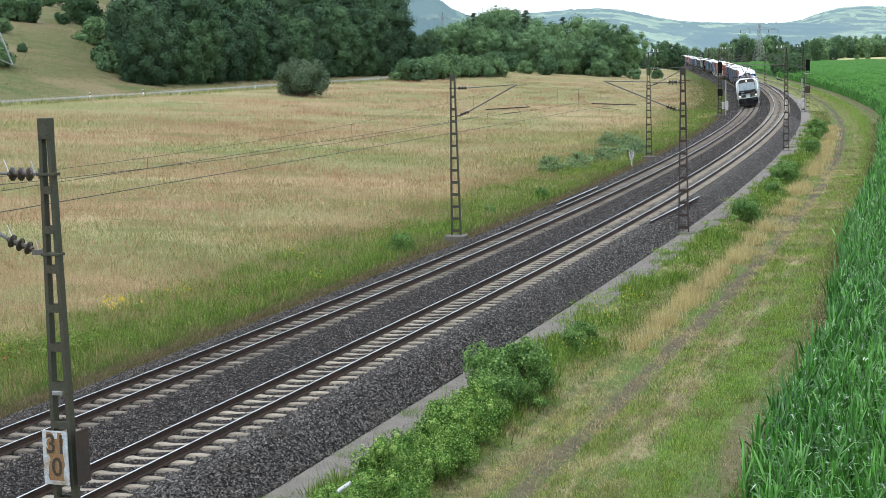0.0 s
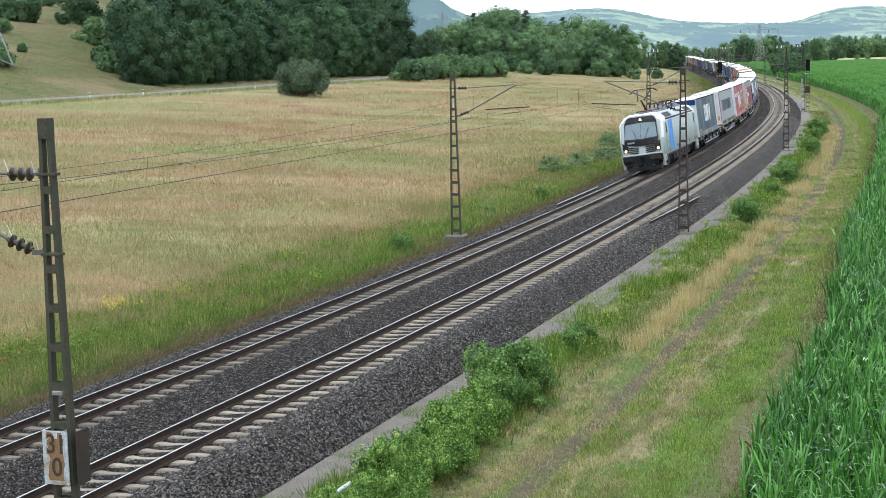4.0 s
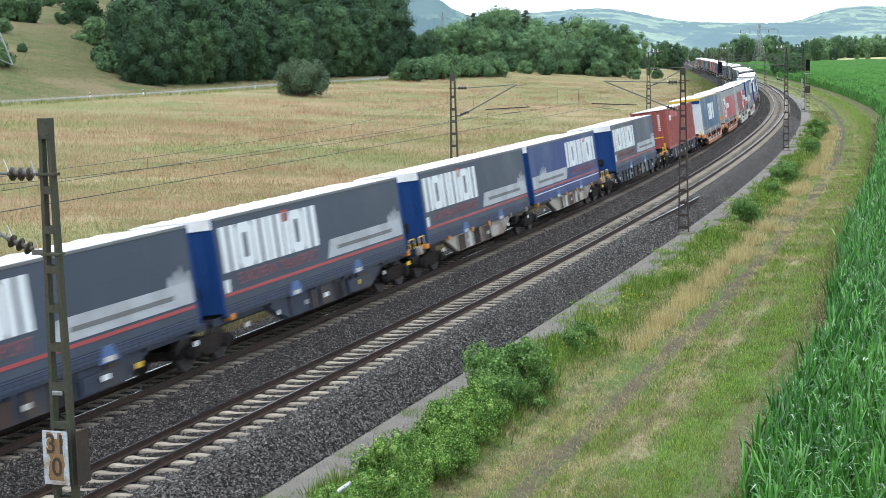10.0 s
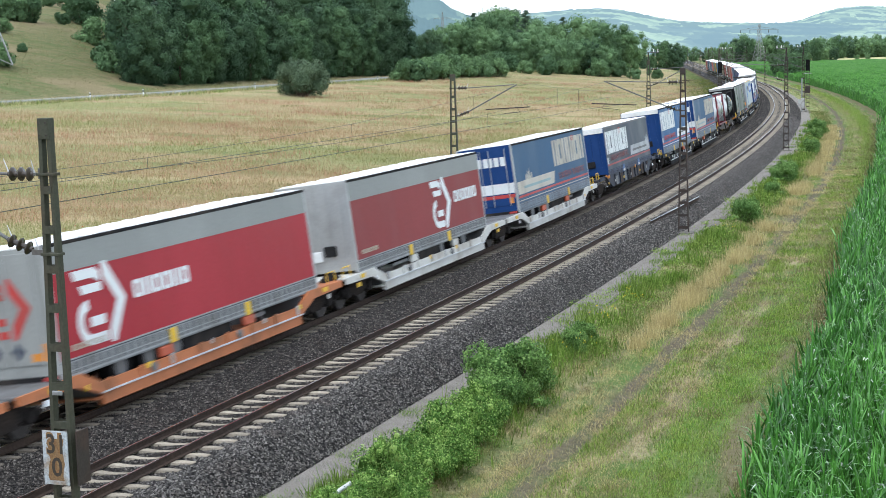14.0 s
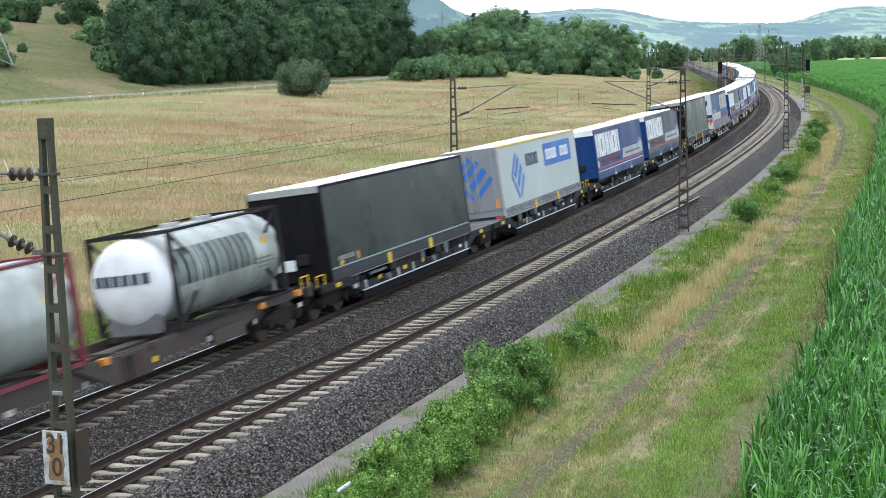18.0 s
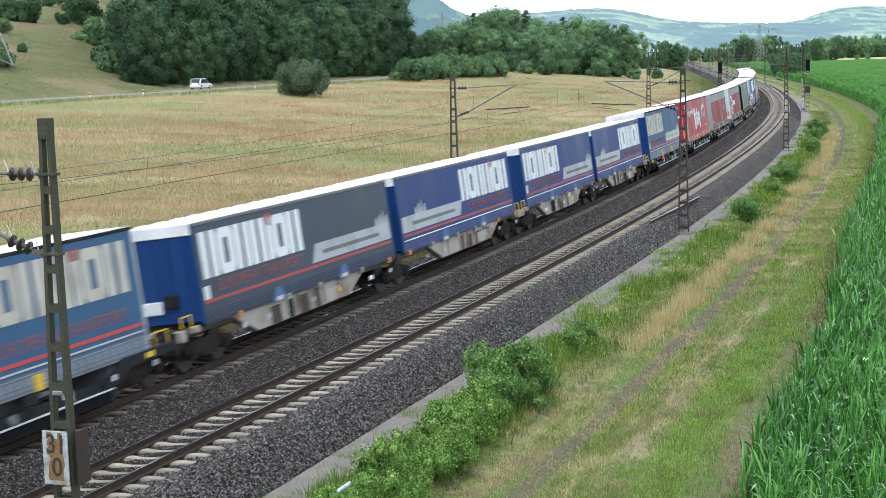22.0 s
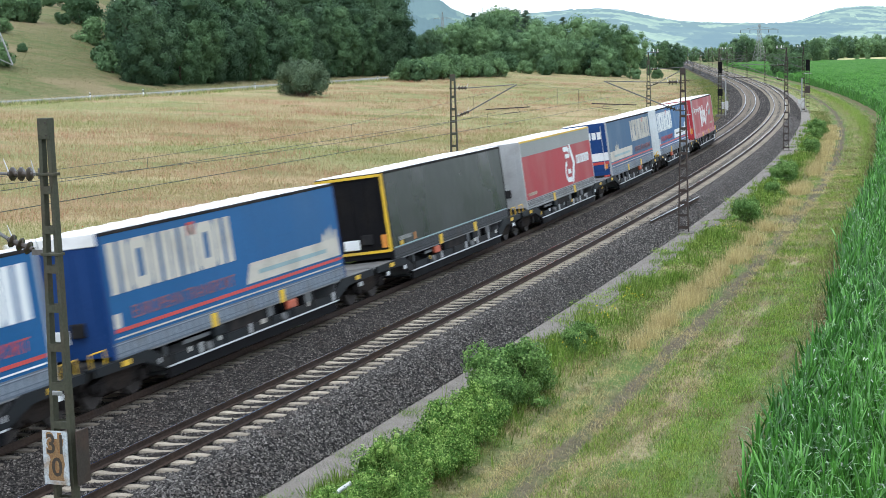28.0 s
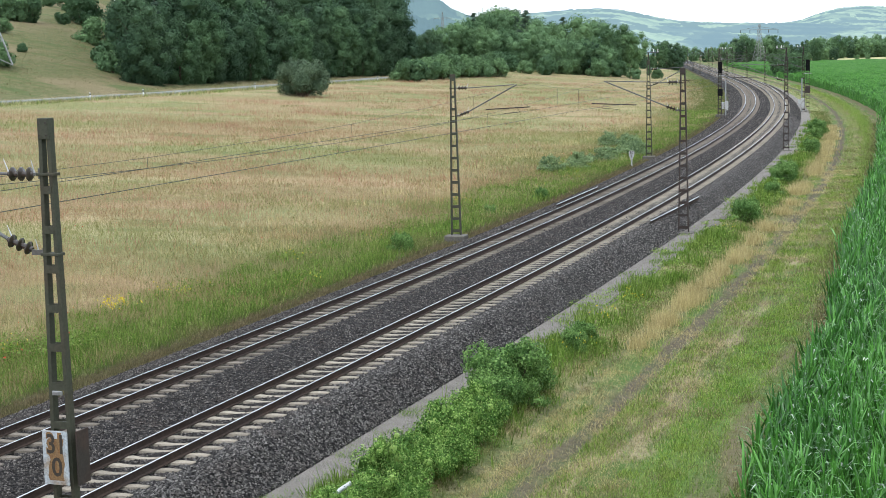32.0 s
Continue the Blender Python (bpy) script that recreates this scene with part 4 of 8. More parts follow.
lone = tagged(shrub("willow_bush", 8.4, 6.0, M["willow"], 41, 15000, 0.15, 34), "large rounded grey-green willow bush alone in the meadow", "bush")
lone.matrix_basis = pose(*on_ground(190.0, -66.5))
hedge = shrub("hedge_bush", 7.5, 5.0, M["haze_pale"], 42, 2600, 0.24)
hedge2 = shrub("hedge_bush", 7.0, 5.0, M["ash"], 43, 2600, 0.24)
for i in range(11):
    b = -0.022 + 0.006 * i + rt.uniform(-0.001, 0.001)
    x, y, z = at_bearing(b, 306 + rt.uniform(0, 16) + 5 * i)
    plant((hedge, hedge2)[i % 2], x, y, z - 0.1, rt.uniform(0.75, 1.25), rt.uniform(0, 360), "dense green hedge bush at the meadow's far edge", "bush", "hedge bushes")
for i in range(9):
    b = 0.046 + 0.012 * i + rt.uniform(-0.002, 0.002)
    x, y, z = at_bearing(b, 400 + rt.uniform(0, 30))
    plant((hedge2, hedge)[i % 2], x, y, z - 0.1, rt.uniform(0.6, 1.1), rt.uniform(0, 360), "dense green hedge bush at the meadow's far edge", "bush", "hedge bushes")
for b, d, k in ((-0.287, 318, 1.2), (-0.272, 320, 1.25), (-0.264, 322, 1.1), (-0.243, 330, 0.55), (-0.291, 238, 1.0), (-0.284, 285, 0.6), (-0.271, 262, 0.35), (-0.252, 390, 0.9), (-0.24, 380, 0.9), (-0.229, 345, 1.5), (-0.222, 300, 1.2), (-0.214, 272, 1.1), (-0.208, 262, 1.0)):
    x, y, z = at_bearing(b, d)
    plant((hedge, hedge2)[int(k * 10) % 2], x, y, z - 0.2, k, 77 * k * 10, "dark juniper and hawthorn bush on the dry slope", "bush", "bushes on the slope")

# brambles and shrubs beside the track
br = [shrub("bramble_bush", 2.2, 1.4, M["bramble"], 51, 11000, 0.033, 24), shrub("bramble_bush", 2.4, 1.25, M["bramble"], 52, 11000, 0.033, 24)]
sh = shrub("roadside_shrub", 2.1, 1.4, M["shrub"], 53, 8000, 0.038, 18)
for i, (s, o, k, a) in enumerate(((-6.0, 9.15, 0.72, 10), (-4.3, 9.1, 0.72, 80), (-2.8, 9.05, 0.8, 150), (-1.2, 9.15, 0.75, 220), (0.4, 9.0, 0.82, 20), (-3.6, 9.5, 0.6, 290), (-0.3, 9.5, 0.65, 310), (1.9, 9.1, 0.8, 45), (3.1, 8.95, 0.75, 190))):
    plant(br[i % 2], *on_ground(s, o), k, a, "bright green tangled bramble bush beside the path", "bush", "brambles")
for s, o, k, a in ((4.8, 8.85, 0.75, 0), (6.0, 8.8, 1.08, 130), (7.4, 8.8, 0.8, 60), (5.8, 9.3, 0.6, 200), (12.6, 8.8, 0.5, 20), (14.0, 8.7, 0.45, 80), (47.8, 9.1, 0.8, 40), (49.2, 8.9, 0.75, 160), (62.0, 9.0, 0.6, 200), (70.5, 8.8, 0.8, 100), (73.5, 8.9, 0.9, 10), (99.0, 9.2, 0.9, 10), (119.0, 9.0, 0.8, 10), (126.0, 8.9, 1.1, 50)):
    plant(sh, *on_ground(s, o), k, a, "dark green leafy shrub beside the gravel path", "bush", "shrubs beside the path")
low = [shrub("low_shrub", 2.6, 1.25, M["grey_shrub"], 54, 2600, 0.06, 16), shrub("low_shrub", 2.9, 1.0, M["grey_shrub"], 55, 2600, 0.06, 16)]
for i in range(11):
    s, o = 82.0 + 2.6 * i + rt.uniform(-1, 1), -8.6 + 0.22 * i + rt.uniform(-1.1, 1.1)
    plant(low[i % 2], *on_ground(s, o), rt.uniform(0.7, 1.25), 70 * i, "low grey-green shrub spreading on the meadow's verge", "bush", "shrubs on the verge")
for s, o, k, a in ((110.0, -9.5, 1.0, 0), (116.0, -10.5, 0.9, 70), (112.0, -8.0, 1.0, 20)):
    plant(low[0], *on_ground(s, o), k, a, "low grey-green shrub spreading on the meadow's verge", "bush", "shrubs on the verge")
for s, o, k, a in ((35.5, -5.5, 0.62, 30), (36.2, -5.7, 0.5, 100), (52.0, -6.0, 0.4, 0), (61.0, -5.2, 0.5, 50)):
    plant(sh, *on_ground(s, o), k, a, "small dark green shrub on the verge", "bush", "shrubs on the verge")
for p in protos + far_trees + pines + [hedge, hedge2, sh] + br + low:
    for q in [p] + list(p.children_recursive):
        bpy.data.objects.remove(q)


# ---- maize ----
def maize(name, n, s0, s1, osamp, seed, nl=10, coarse=2.2):
    """Upright spear-shaped leaves, some with tips bent over."""
    r = np.random.default_rng(seed)
    D0, D1 = s0 + 40.0, s1 + 40.0
    s = D0 * (D1 / D0) ** r.random(n) - 40.0
    o = osamp(r, s, n)
    o = np.round(o / 0.75) * 0.75 + r.normal(0, 0.15, n)
    x, y = line(s, o)
    z = ground_z(s, o)
    N = n * nl
    i = np.repeat(np.arange(n), nl)
    k = np.tile(np.arange(nl), n)
    far = np.clip(((s + 40) / 60.0) ** 0.8, 1.0, coarse)[i]
    hh = (1.62 * r.uniform(0.85, 1.15, n))[i]
    az = r.uniform(0, 6.28, N)
    zb = hh * (0.08 + 0.62 * k / (nl - 1))
    ln = r.uniform(0.55, 0.95, N)
    w = 0.027 * r.uniform(0.7, 1.25, N) * np.sqrt(far)
    out = r.uniform(0.12, 0.42, N)
    bent = r.random(N) < 0.38
    ca, sa = np.cos(az), np.sin(az)
    tw = az + r.normal(0, 0.6, N)
    ct, st = np.cos(tw), np.sin(tw)
    jx, jy = r.normal(0, 0.05, N), r.normal(0, 0.05, N)
    P = []
    for q, ww in ((0.0, 0.6), (0.4, 1.0), (0.78, 0.68), (1.0, 0.03)):
        reach = ln * out * q ** 1.4 + np.where(bent & (q > 0.7), ln * (0.14 if q < 0.9 else 0.30), 0)
        up = ln * q * np.sqrt(1 - out ** 2) - np.where(bent & (q > 0.7), ln * (0.06 if q < 0.9 else 0.24), 0)
        px, py, pz = x[i] + jx + ca * reach, y[i] + jy + sa * reach, z[i] + zb + up
        P += [np.stack([px - st * w * ww, py + ct * w * ww, pz], -1), np.stack([px + st * w * ww, py - ct * w * ww, pz], -1)]
    V = np.stack(P, 1).reshape(-1, 3)
    j = 8 * np.arange(N)[:, None]
    F = np.concatenate([j + np.array([[0, 1, 3, 2]]), j + np.array([[2, 3, 5, 4]]), j + np.array([[4, 5, 7, 6]])])
    return tagged(new(name, mesh_np(name, V, F, M["corn"])), "tall green maize plants in dense rows", "maize", kind="stuff")


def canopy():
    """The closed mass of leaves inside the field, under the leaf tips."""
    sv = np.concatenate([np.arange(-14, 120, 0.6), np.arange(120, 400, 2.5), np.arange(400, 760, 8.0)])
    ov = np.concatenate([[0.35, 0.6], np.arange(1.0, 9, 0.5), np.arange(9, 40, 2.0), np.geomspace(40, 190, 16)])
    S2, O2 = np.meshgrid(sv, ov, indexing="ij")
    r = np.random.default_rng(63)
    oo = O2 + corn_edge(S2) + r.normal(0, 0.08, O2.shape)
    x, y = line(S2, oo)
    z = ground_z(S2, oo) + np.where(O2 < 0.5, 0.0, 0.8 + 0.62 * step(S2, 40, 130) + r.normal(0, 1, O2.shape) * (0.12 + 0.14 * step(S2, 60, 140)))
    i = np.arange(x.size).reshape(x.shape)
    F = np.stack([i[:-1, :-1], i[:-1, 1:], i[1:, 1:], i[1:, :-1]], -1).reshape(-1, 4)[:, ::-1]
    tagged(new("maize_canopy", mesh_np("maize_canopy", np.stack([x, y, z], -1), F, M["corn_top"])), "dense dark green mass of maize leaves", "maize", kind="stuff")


def leaf_glints(n, seed):
    """Bent-over leaf tips, their pale colour standing for sky glints on the leaves."""
    r = np.random.default_rng(seed)
    s = 28.0 * (120.0 / 28.0) ** r.random(n) - 40.0
    o = corn_edge(s) + r.random(n) ** 1.2 * 7.0
    x, y = line(s, o)
    z = ground_z(s, o) + r.uniform(0.9, 1.9, n)
    az = r.uniform(0, 6.28, n)
    ca, sa = np.cos(az), np.sin(az)
    L, w = r.uniform(0.10, 0.30, n), r.uniform(0.009, 0.019, n)
    P = []
    for q, dz, ww in ((0.0, 0.0, 0.5), (0.45, 0.05, 1.0), (1.0, -0.05, 0.05)):
        px, py, pz = x + ca * L * q, y + sa * L * q, z + dz
        P += [np.stack([px - sa * w * ww, py + ca * w * ww, pz], -1), np.stack([px + sa * w * ww, py - ca * w * ww, pz], -1)]
    V = np.stack(P, 1).reshape(-1, 3)
    j = 6 * np.arange(n)[:, None]
    F = np.concatenate([j + np.array([[0, 1, 3, 2]]), j + np.array([[2, 3, 5, 4]])])
    tagged(new("maize_leaf_tips", mesh_np("maize_leaf_tips", V, F, M["corn_glint"])), "bent maize leaf tips, coloured pale silvery as sky glints", "maize", kind="stuff")


# Pale silvery colour paints the sky's glint on bent leaves.
M["corn_glint"] = leafage("maize_glint_colour", (0.22, 0.30, 0.20), (0.30, 0.37, 0.27), (0.40, 0.46, 0.37), 0.8, 0.3, 0.35, 0.2)
leaf_glints(3400, 66)
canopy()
maize("maize_plants", 4000, -14.0, 120.0, lambda r, s, n: corn_edge(s) + r.random(n) ** 1.35 * (1.5 + np.clip(70 - s, 10, 80) * 0.10), 61)
maize("maize_plants", 4800, -14.0, 36.0, lambda r, s, n: corn_edge(s) + r.random(n) ** 1.2 * 6.5, 64, 10)
maize("maize_plants", 8500, 90.0, 640.0, lambda r, s, n: corn_edge(s) + r.random(n) ** 1.2 * np.clip((s - 60) * 0.28, 8, 150), 62, 4, 2.2)


# ---- overhead line: lattice masts with cantilevers ----
M["alu0"] = paint("bright_zinc", (0.62, 0.63, 0.63), 0.4, 0.5)
MASTS = {1: [-11.3, 41.2, 99.5, 178.0, 258.0, 335.0, 412.0, 490.0, 570.0, 650.0], 0: [-18.0, 39.0, 94.0, 172.0, 256.0, 333.0, 410.0, 488.0, 568.0, 648.0]}
MO = {1: 7.15, 0: -3.65}


def insulator(bm, a, b, r=0.065, n=3):
    a, b = Vector(a), Vector(b)
    m = Matrix.Translation(a) @ (b - a).to_track_quat('Z', 'Y').to_matrix().to_4x4()
    L = (b - a).length
    prof = [(0.0, 0.35)]
    for i in range(n):
        c = L * (i + 0.5) / n
        h = L / n * 0.24
        prof += [(c - h, 0.4), (c - h * 0.3, 0.95), (c, 1.0), (c + h * 0.4, 0.5), (c + h, 0.4)]
    prof.append((L, 0.35))
    prev = None
    for z, k in prof:
        ring = [bm.verts.new(m @ Vector((math.cos(q * 0.6283) * r * k, math.sin(q * 0.6283) * r * k, z))) for q in range(10)]
        if prev:
            for q in range(10):
                bm.faces.new((prev[q], prev[(q + 1) % 10], ring[(q + 1) % 10], ring[q]))
        else:
            bm.faces.new(list(reversed(ring)))
        prev = ring
    bm.faces.new(prev)
    return bm


def mast(side, s, rusty):
    """A ladder mast; local x points from the mast to the track, y along the line, z up from the base."""
    ob = empty("catenary_mast")
    mat = M["mast_rust"] if rusty else M["mast"]
    H = 8.08 if s < 0 and side else 7.95
    wb, wt = (0.235, 0.092) if s > 0 else (0.20, 0.068)
    for sg in (-1, 1):
        bm = bmesh.new()
        box(bm, -0.03, 0.03, -0.08, 0.08, 0, H)
        for v in bm.verts:
            f = v.co.z / H
            v.co.x += sg * (wb + (wt - wb) * f)
            v.co.y *= 1 - 0.25 * f
        part("mast_leg", bm, mat, ob)
    n = 12
    for i in range(n):
        z = 0.35 + (H - 1.42) * i / (n - 1)
        w = wb + (wt - wb) * z / H
        for y in (-0.066, 0.066):
            part("batten", boxed(-w, w, y - 0.008, y + 0.008, z - 0.06, z + 0.06), mat, ob)
    w = wt + 0.03
    part("head_plate", boxed(-w, w, -0.085, 0.085, H - 0.30, H + 0.02, 0.01), mat, ob)
    if s < 0:
        for bx in (-0.06, 0.06):
            for bz in (H - 0.24, H - 0.05):
                part("bolt", rod(bmesh.new(), (bx, 0.085, bz), (bx, 0.1, bz), 0.014, None, 6), M["mast_rust"], ob)
    part("foundation", boxed(-0.5, 0.5, -0.4, 0.4, -0.7, 0.14, 0.04), M["concrete"], ob, "weathered concrete footing")
    zt, zl, tip = (7.25, 6.03, 2.9) if s < 0 else (7.30, 5.95, 3.7 if side else 3.1)
    top = bmesh.new()
    rod(top, (0.72, 0, zt), (tip, 0, zt + 0.12), 0.022)
    part("top_tube", top, M["arm"], ob)
    arm = bmesh.new()
    rod(arm, (0.78, 0, zl + 0.21), (tip + 0.12, 0, zt + 0.12), 0.03)
    part("bracket_tube", arm, M["arm"], ob)
    part("insulator", insulator(bmesh.new(), (0.26, 0, zt), (0.72, 0, zt), 0.11), M["ceramic"], ob)
    part("insulator", insulator(bmesh.new(), (0.36, 0, zl + 0.06), (0.80, 0, zl + 0.21), 0.11), M["ceramic"], ob)
    reg = bmesh.new()
    rod(reg, (tip - 1.45, 0, 6.25), (tip + 0.75, 0, 6.35), 0.026)
    rod(reg, (tip + 0.1, 0, 6.32), (tip + 0.25, 0, 6.12), 0.012)
    rod(reg, (tip - 0.55, 0, 6.05), (tip + 0.25, 0, 6.12), 0.012)
    part("registration_arm", reg, M["mast_rust"], ob)
    for z in (zt, zl):
        part("clamp", boxed(-0.16, 0.17, -0.085, 0.085, z - 0.022, z + 0.022, 0.006), mat, ob)
        part("pivot", rod(bmesh.new(), (0.15, 0, z - 0.07), (0.15, 0, z + 0.09), 0.03, None, 8), M["arm"], ob)
        part("link", boxed(0.15, 0.37, -0.02, 0.02, z - 0.02, z + (0.02 if z == zt else 0.06)), M["arm"], ob)
        part("arcing_horn", rod(bmesh.new(), (0.24, 0, z), (0.30, 0, z + 0.22), 0.016, 0.005, 5), M["alu0"], ob)
        part("arcing_horn", rod(bmesh.new(), (0.70, 0, z + (0.0 if z == zt else 0.19)), (0.80, 0, z + (0.24 if z == zt else 0.43)), 0.016, 0.005, 5), M["alu0"], ob)
    if s > 90.0:
        part("top_post", boxed(-0.05, 0.05, -0.05, 0.05, H, H + 0.75, 0.008), mat, ob)
        part("feeder_arm", boxed(-0.1, 0.85, -0.03, 0.03, H + 0.68, H + 0.74, 0.008), M["arm"], ob)
        for q in (0.42, 0.78):
            part("feeder_insulator", insulator(bmesh.new(), (q, 0, H + 0.74), (q, 0, H + 0.98), 0.075, 2), M["white_plastic"], ob, "small white feeder insulator")
    h = float(np.interp(s, LS, lh))
    x, y = line(s, MO[side] + (0.04 if side and s < 0 else -0.24 if 0 < s < 60 else 0.0))
    px = (1 if side == 0 else -1)
    X = Vector((math.cos(h) * px, -math.sin(h) * px, 0))
    Z = Vector((0, 0, 1))
    base = -0.62 if side else -0.66
    ob.matrix_basis = Matrix.Translation((float(x), float(y), base)) @ Matrix((X, Z.cross(X), Z)).transposed().to_4x4()
    return tagged(ob, "lattice steel catenary mast with brown insulators, " + ("rusty brown" if rusty else "grey-green paint"), "catenary mast", "masts along the line")


masts = {}
for side in (0, 1):
    for i, s in enumerate(MASTS[side]):
        masts[side, i] = mast(side, s, side == 1 and i > 0)

# kilometre board on the nearest mast
kb = masts[1, 0]
M["board"] = paint("flaking_enamel_board", (0.42, 0.46, 0.48), 0.6, 0.0, (0.26, 0.17, 0.085), 0.9, 3.2, 0.2)
M["rusty_ink"] = paint("orange_rust", (0.24, 0.145, 0.065), 0.8, 0.0, (0.22, 0.10, 0.04), 0.7, 6.0, 0.3)
M["board_ink"] = paint("faded_black_ink", (0.045, 0.038, 0.030), 0.8, 0.0, (0.10, 0.07, 0.04), 0.5, 9.0)
M["board_rust"] = paint("rust_brown_flaked_ground", (0.22, 0.135, 0.065), 0.85, 0.0, (0.17, 0.09, 0.04), 0.6, 5.0, 0.25)
brd = part("kilometre_board", boxed(-0.17, 0.28, 0.14, 0.165, 2.45, 3.30, 0.004), M["board"], kb, "flaking white board with the kilometre figures")
for w, z in (("31", 3.08), ("0", 2.73)):
    letters(w, 0.46, M["rusty_ink"], brd, Matrix.Translation((0.05, 0.1665, z)) @ Matrix.Rotation(math.pi, 4, 'Z') @ Matrix.Rotation(math.pi / 2, 4, 'X'), "rust_halo", bold=0.024, squeeze=0.72)
flake = bmesh.new()
prism(flake, [(0.175 + 0.02 * math.sin(9.0 * k) + 0.012 * math.sin(23.0 * k), 2.52 + 0.66 * k) for k in (0.0, 0.1, 0.22, 0.3, 0.42, 0.5, 0.63, 0.75, 0.88, 1.0)]
      + [(-0.09 + 0.02 * math.sin(11.0 * k), 2.52 + 0.66 * k) for k in (1.0, 0.85, 0.7, 0.55, 0.4, 0.25, 0.1, 0.0)], 'y', 0.163, 0.1685)
part("bare_patch", flake, M["board_rust"], brd, "rust-brown patch where the white enamel has flaked off")
letters("31", 0.43, M["board_ink"], brd, Matrix.Translation((0.03, 0.171, 3.08)) @ Matrix.Rotation(math.pi, 4, 'Z') @ Matrix.Rotation(math.pi / 2, 4, 'X'), bold=0.006, squeeze=0.85)
letters("0", 0.42, M["board_ink"], brd, Matrix.Translation((0.03, 0.171, 2.72)) @ Matrix.Rotation(math.pi, 4, 'Z') @ Matrix.Rotation(math.pi / 2, 4, 'X'), bold=0.006, squeeze=0.95)
part("side_board", boxed(-0.32, -0.29, -0.2, 0.12, 2.45, 3.30, 0.004), M["mast_rust"], kb, "dark back of a second board")

part("cable_clamp", boxed(-0.09, 0.09, 0.08, 0.115, 3.85, 3.92, 0.01), M["steel"], kb, "grey steel cable clamp")


# ---- wires ----
def wire(name, pts, r, mat):
    cu = bpy.data.curves.new(name, 'CURVE')
    cu.dimensions, cu.bevel_depth, cu.bevel_resolution = '3D', r, 0
    sp = cu.splines.new('POLY')
    sp.points.add(len(pts) - 1)
    for q, p in zip(sp.points, pts):
        q.co = (*p, 1)
    cu.materials.append(mat)
    tmp = bpy.data.objects.new(name, cu)
    scene.collection.objects.link(tmp)
    me = bpy.data.meshes.new_from_object(tmp)
    bpy.data.objects.remove(tmp)
    return me


for side in (0, 1):
    oc = side * SP - 0.35
    zc = 5.68 if side else 5.5
    ms = [-27.0 if side else -31.0] + MASTS[side][1:]
    cat = tagged(empty("overhead_wire"), "thin dark contact wire hung from a sagging catenary wire", "overhead wire", "overhead wires")
    ctop, cbot = [], []
    for a, b in zip(ms[:-1], ms[1:]):
        n = 10
        for i in range(n + (b == ms[-1])):
            f = i / n
            s = a + (b - a) * f
            stag = 0.3 * math.cos(math.pi * f)
            x, y = line(s, oc + stag)
            ctop.append((float(x), float(y), zc + 1.3 - 1.02 * 4 * f * (1 - f)))
            cbot.append((float(x), float(y), zc))
            if 0 < i < n and i % 2 == 1:
                d = bmesh.new()
                rod(d, (float(x), float(y), zc), (float(x), float(y), ctop[-1][2]), 0.005, None, 4)
                part("dropper", d, M["wire"], cat)
    part_mesh("catenary_wire", wire("catenary_wire", ctop, 0.006, M["wire"]), cat)
    part_mesh("contact_wire", wire("contact_wire", cbot, 0.008, M["wire"]), cat)


# ---- signals, posts, pylons ----
M["grey_enamel"] = paint("weathered_enamel", (0.42, 0.42, 0.41), 0.6, 0.0, (0.2, 0.17, 0.13), 0.6, 4.0)
def signal(s, o, label):
    """A lattice signal post with a dark head, cabinets at its foot."""
    ob = tagged(empty("railway_signal"), label, "railway signal", "signals")
    H = 6.9
    for sg in (-1, 1):
        for y in (-0.14, 0.14):
            part("post_leg", boxed(sg * 0.2 - 0.03, sg * 0.2 + 0.03, y - 0.025, y + 0.025, 0, H), M["mast_rust"], ob)
    for i in range(14):
        part("batten", boxed(-0.2, 0.2, -0.16, 0.16, 0.3 + i * 0.5, 0.36 + i * 0.5), M["mast_rust"], ob)
    part("foundation", boxed(-0.4, 0.4, -0.35, 0.35, -0.6, 0.1, 0.03), M["concrete"], ob)
    head = part("signal_head", boxed(-0.27, 0.27, 0.18, 0.42, H - 1.35, H + 0.1, 0.03), M["black"], ob, "black signal head")
    for i in range(3):
        part("hood", rod(bmesh.new(), (0, 0.45, H - 0.15 - 0.5 * i), (0, 0.68, H - 0.15 - 0.5 * i), 0.12, None, 10), M["black"], head)
    part("distant_head", boxed(-0.33, 0.33, 0.18, 0.4, 2.6, 3.5, 0.03), M["black"] if o < 0 else M["mast_rust"], ob)
    part("platform", boxed(-0.5, 0.5, -0.4, 0.3, H - 1.75, H - 1.68), M["steel"], ob)
    ex = 0.75 if o > 0 else -0.7
    part("cable_pole", boxed(ex - 0.09, ex + 0.09, -0.1, 0.1, 0, 4.6, 0.01), M["steel"], ob)
    part("relay_box", boxed(ex - 0.35, ex + 0.1, 0.1, 0.4, 0.7, 1.9, 0.02), M["grey_enamel"], ob, "pale grey relay cabinet")
    part("relay_box", boxed(ex + 0.15, ex + 0.5, 0.1, 0.35, 0.9, 1.8, 0.02), M["grey_enamel"], ob)
    h = float(np.interp(s, LS, lh))
    x, y = line(s, o)
    ob.matrix_basis = pose(float(x), float(y), -0.62, 0, 0, math.degrees(-h) + 180)
    return ob


signal(176.0, 7.7, "rusty lattice signal post with black head and cabinets")
signal(170.5, -3.5, "grey lattice signal post with black heads, white box")

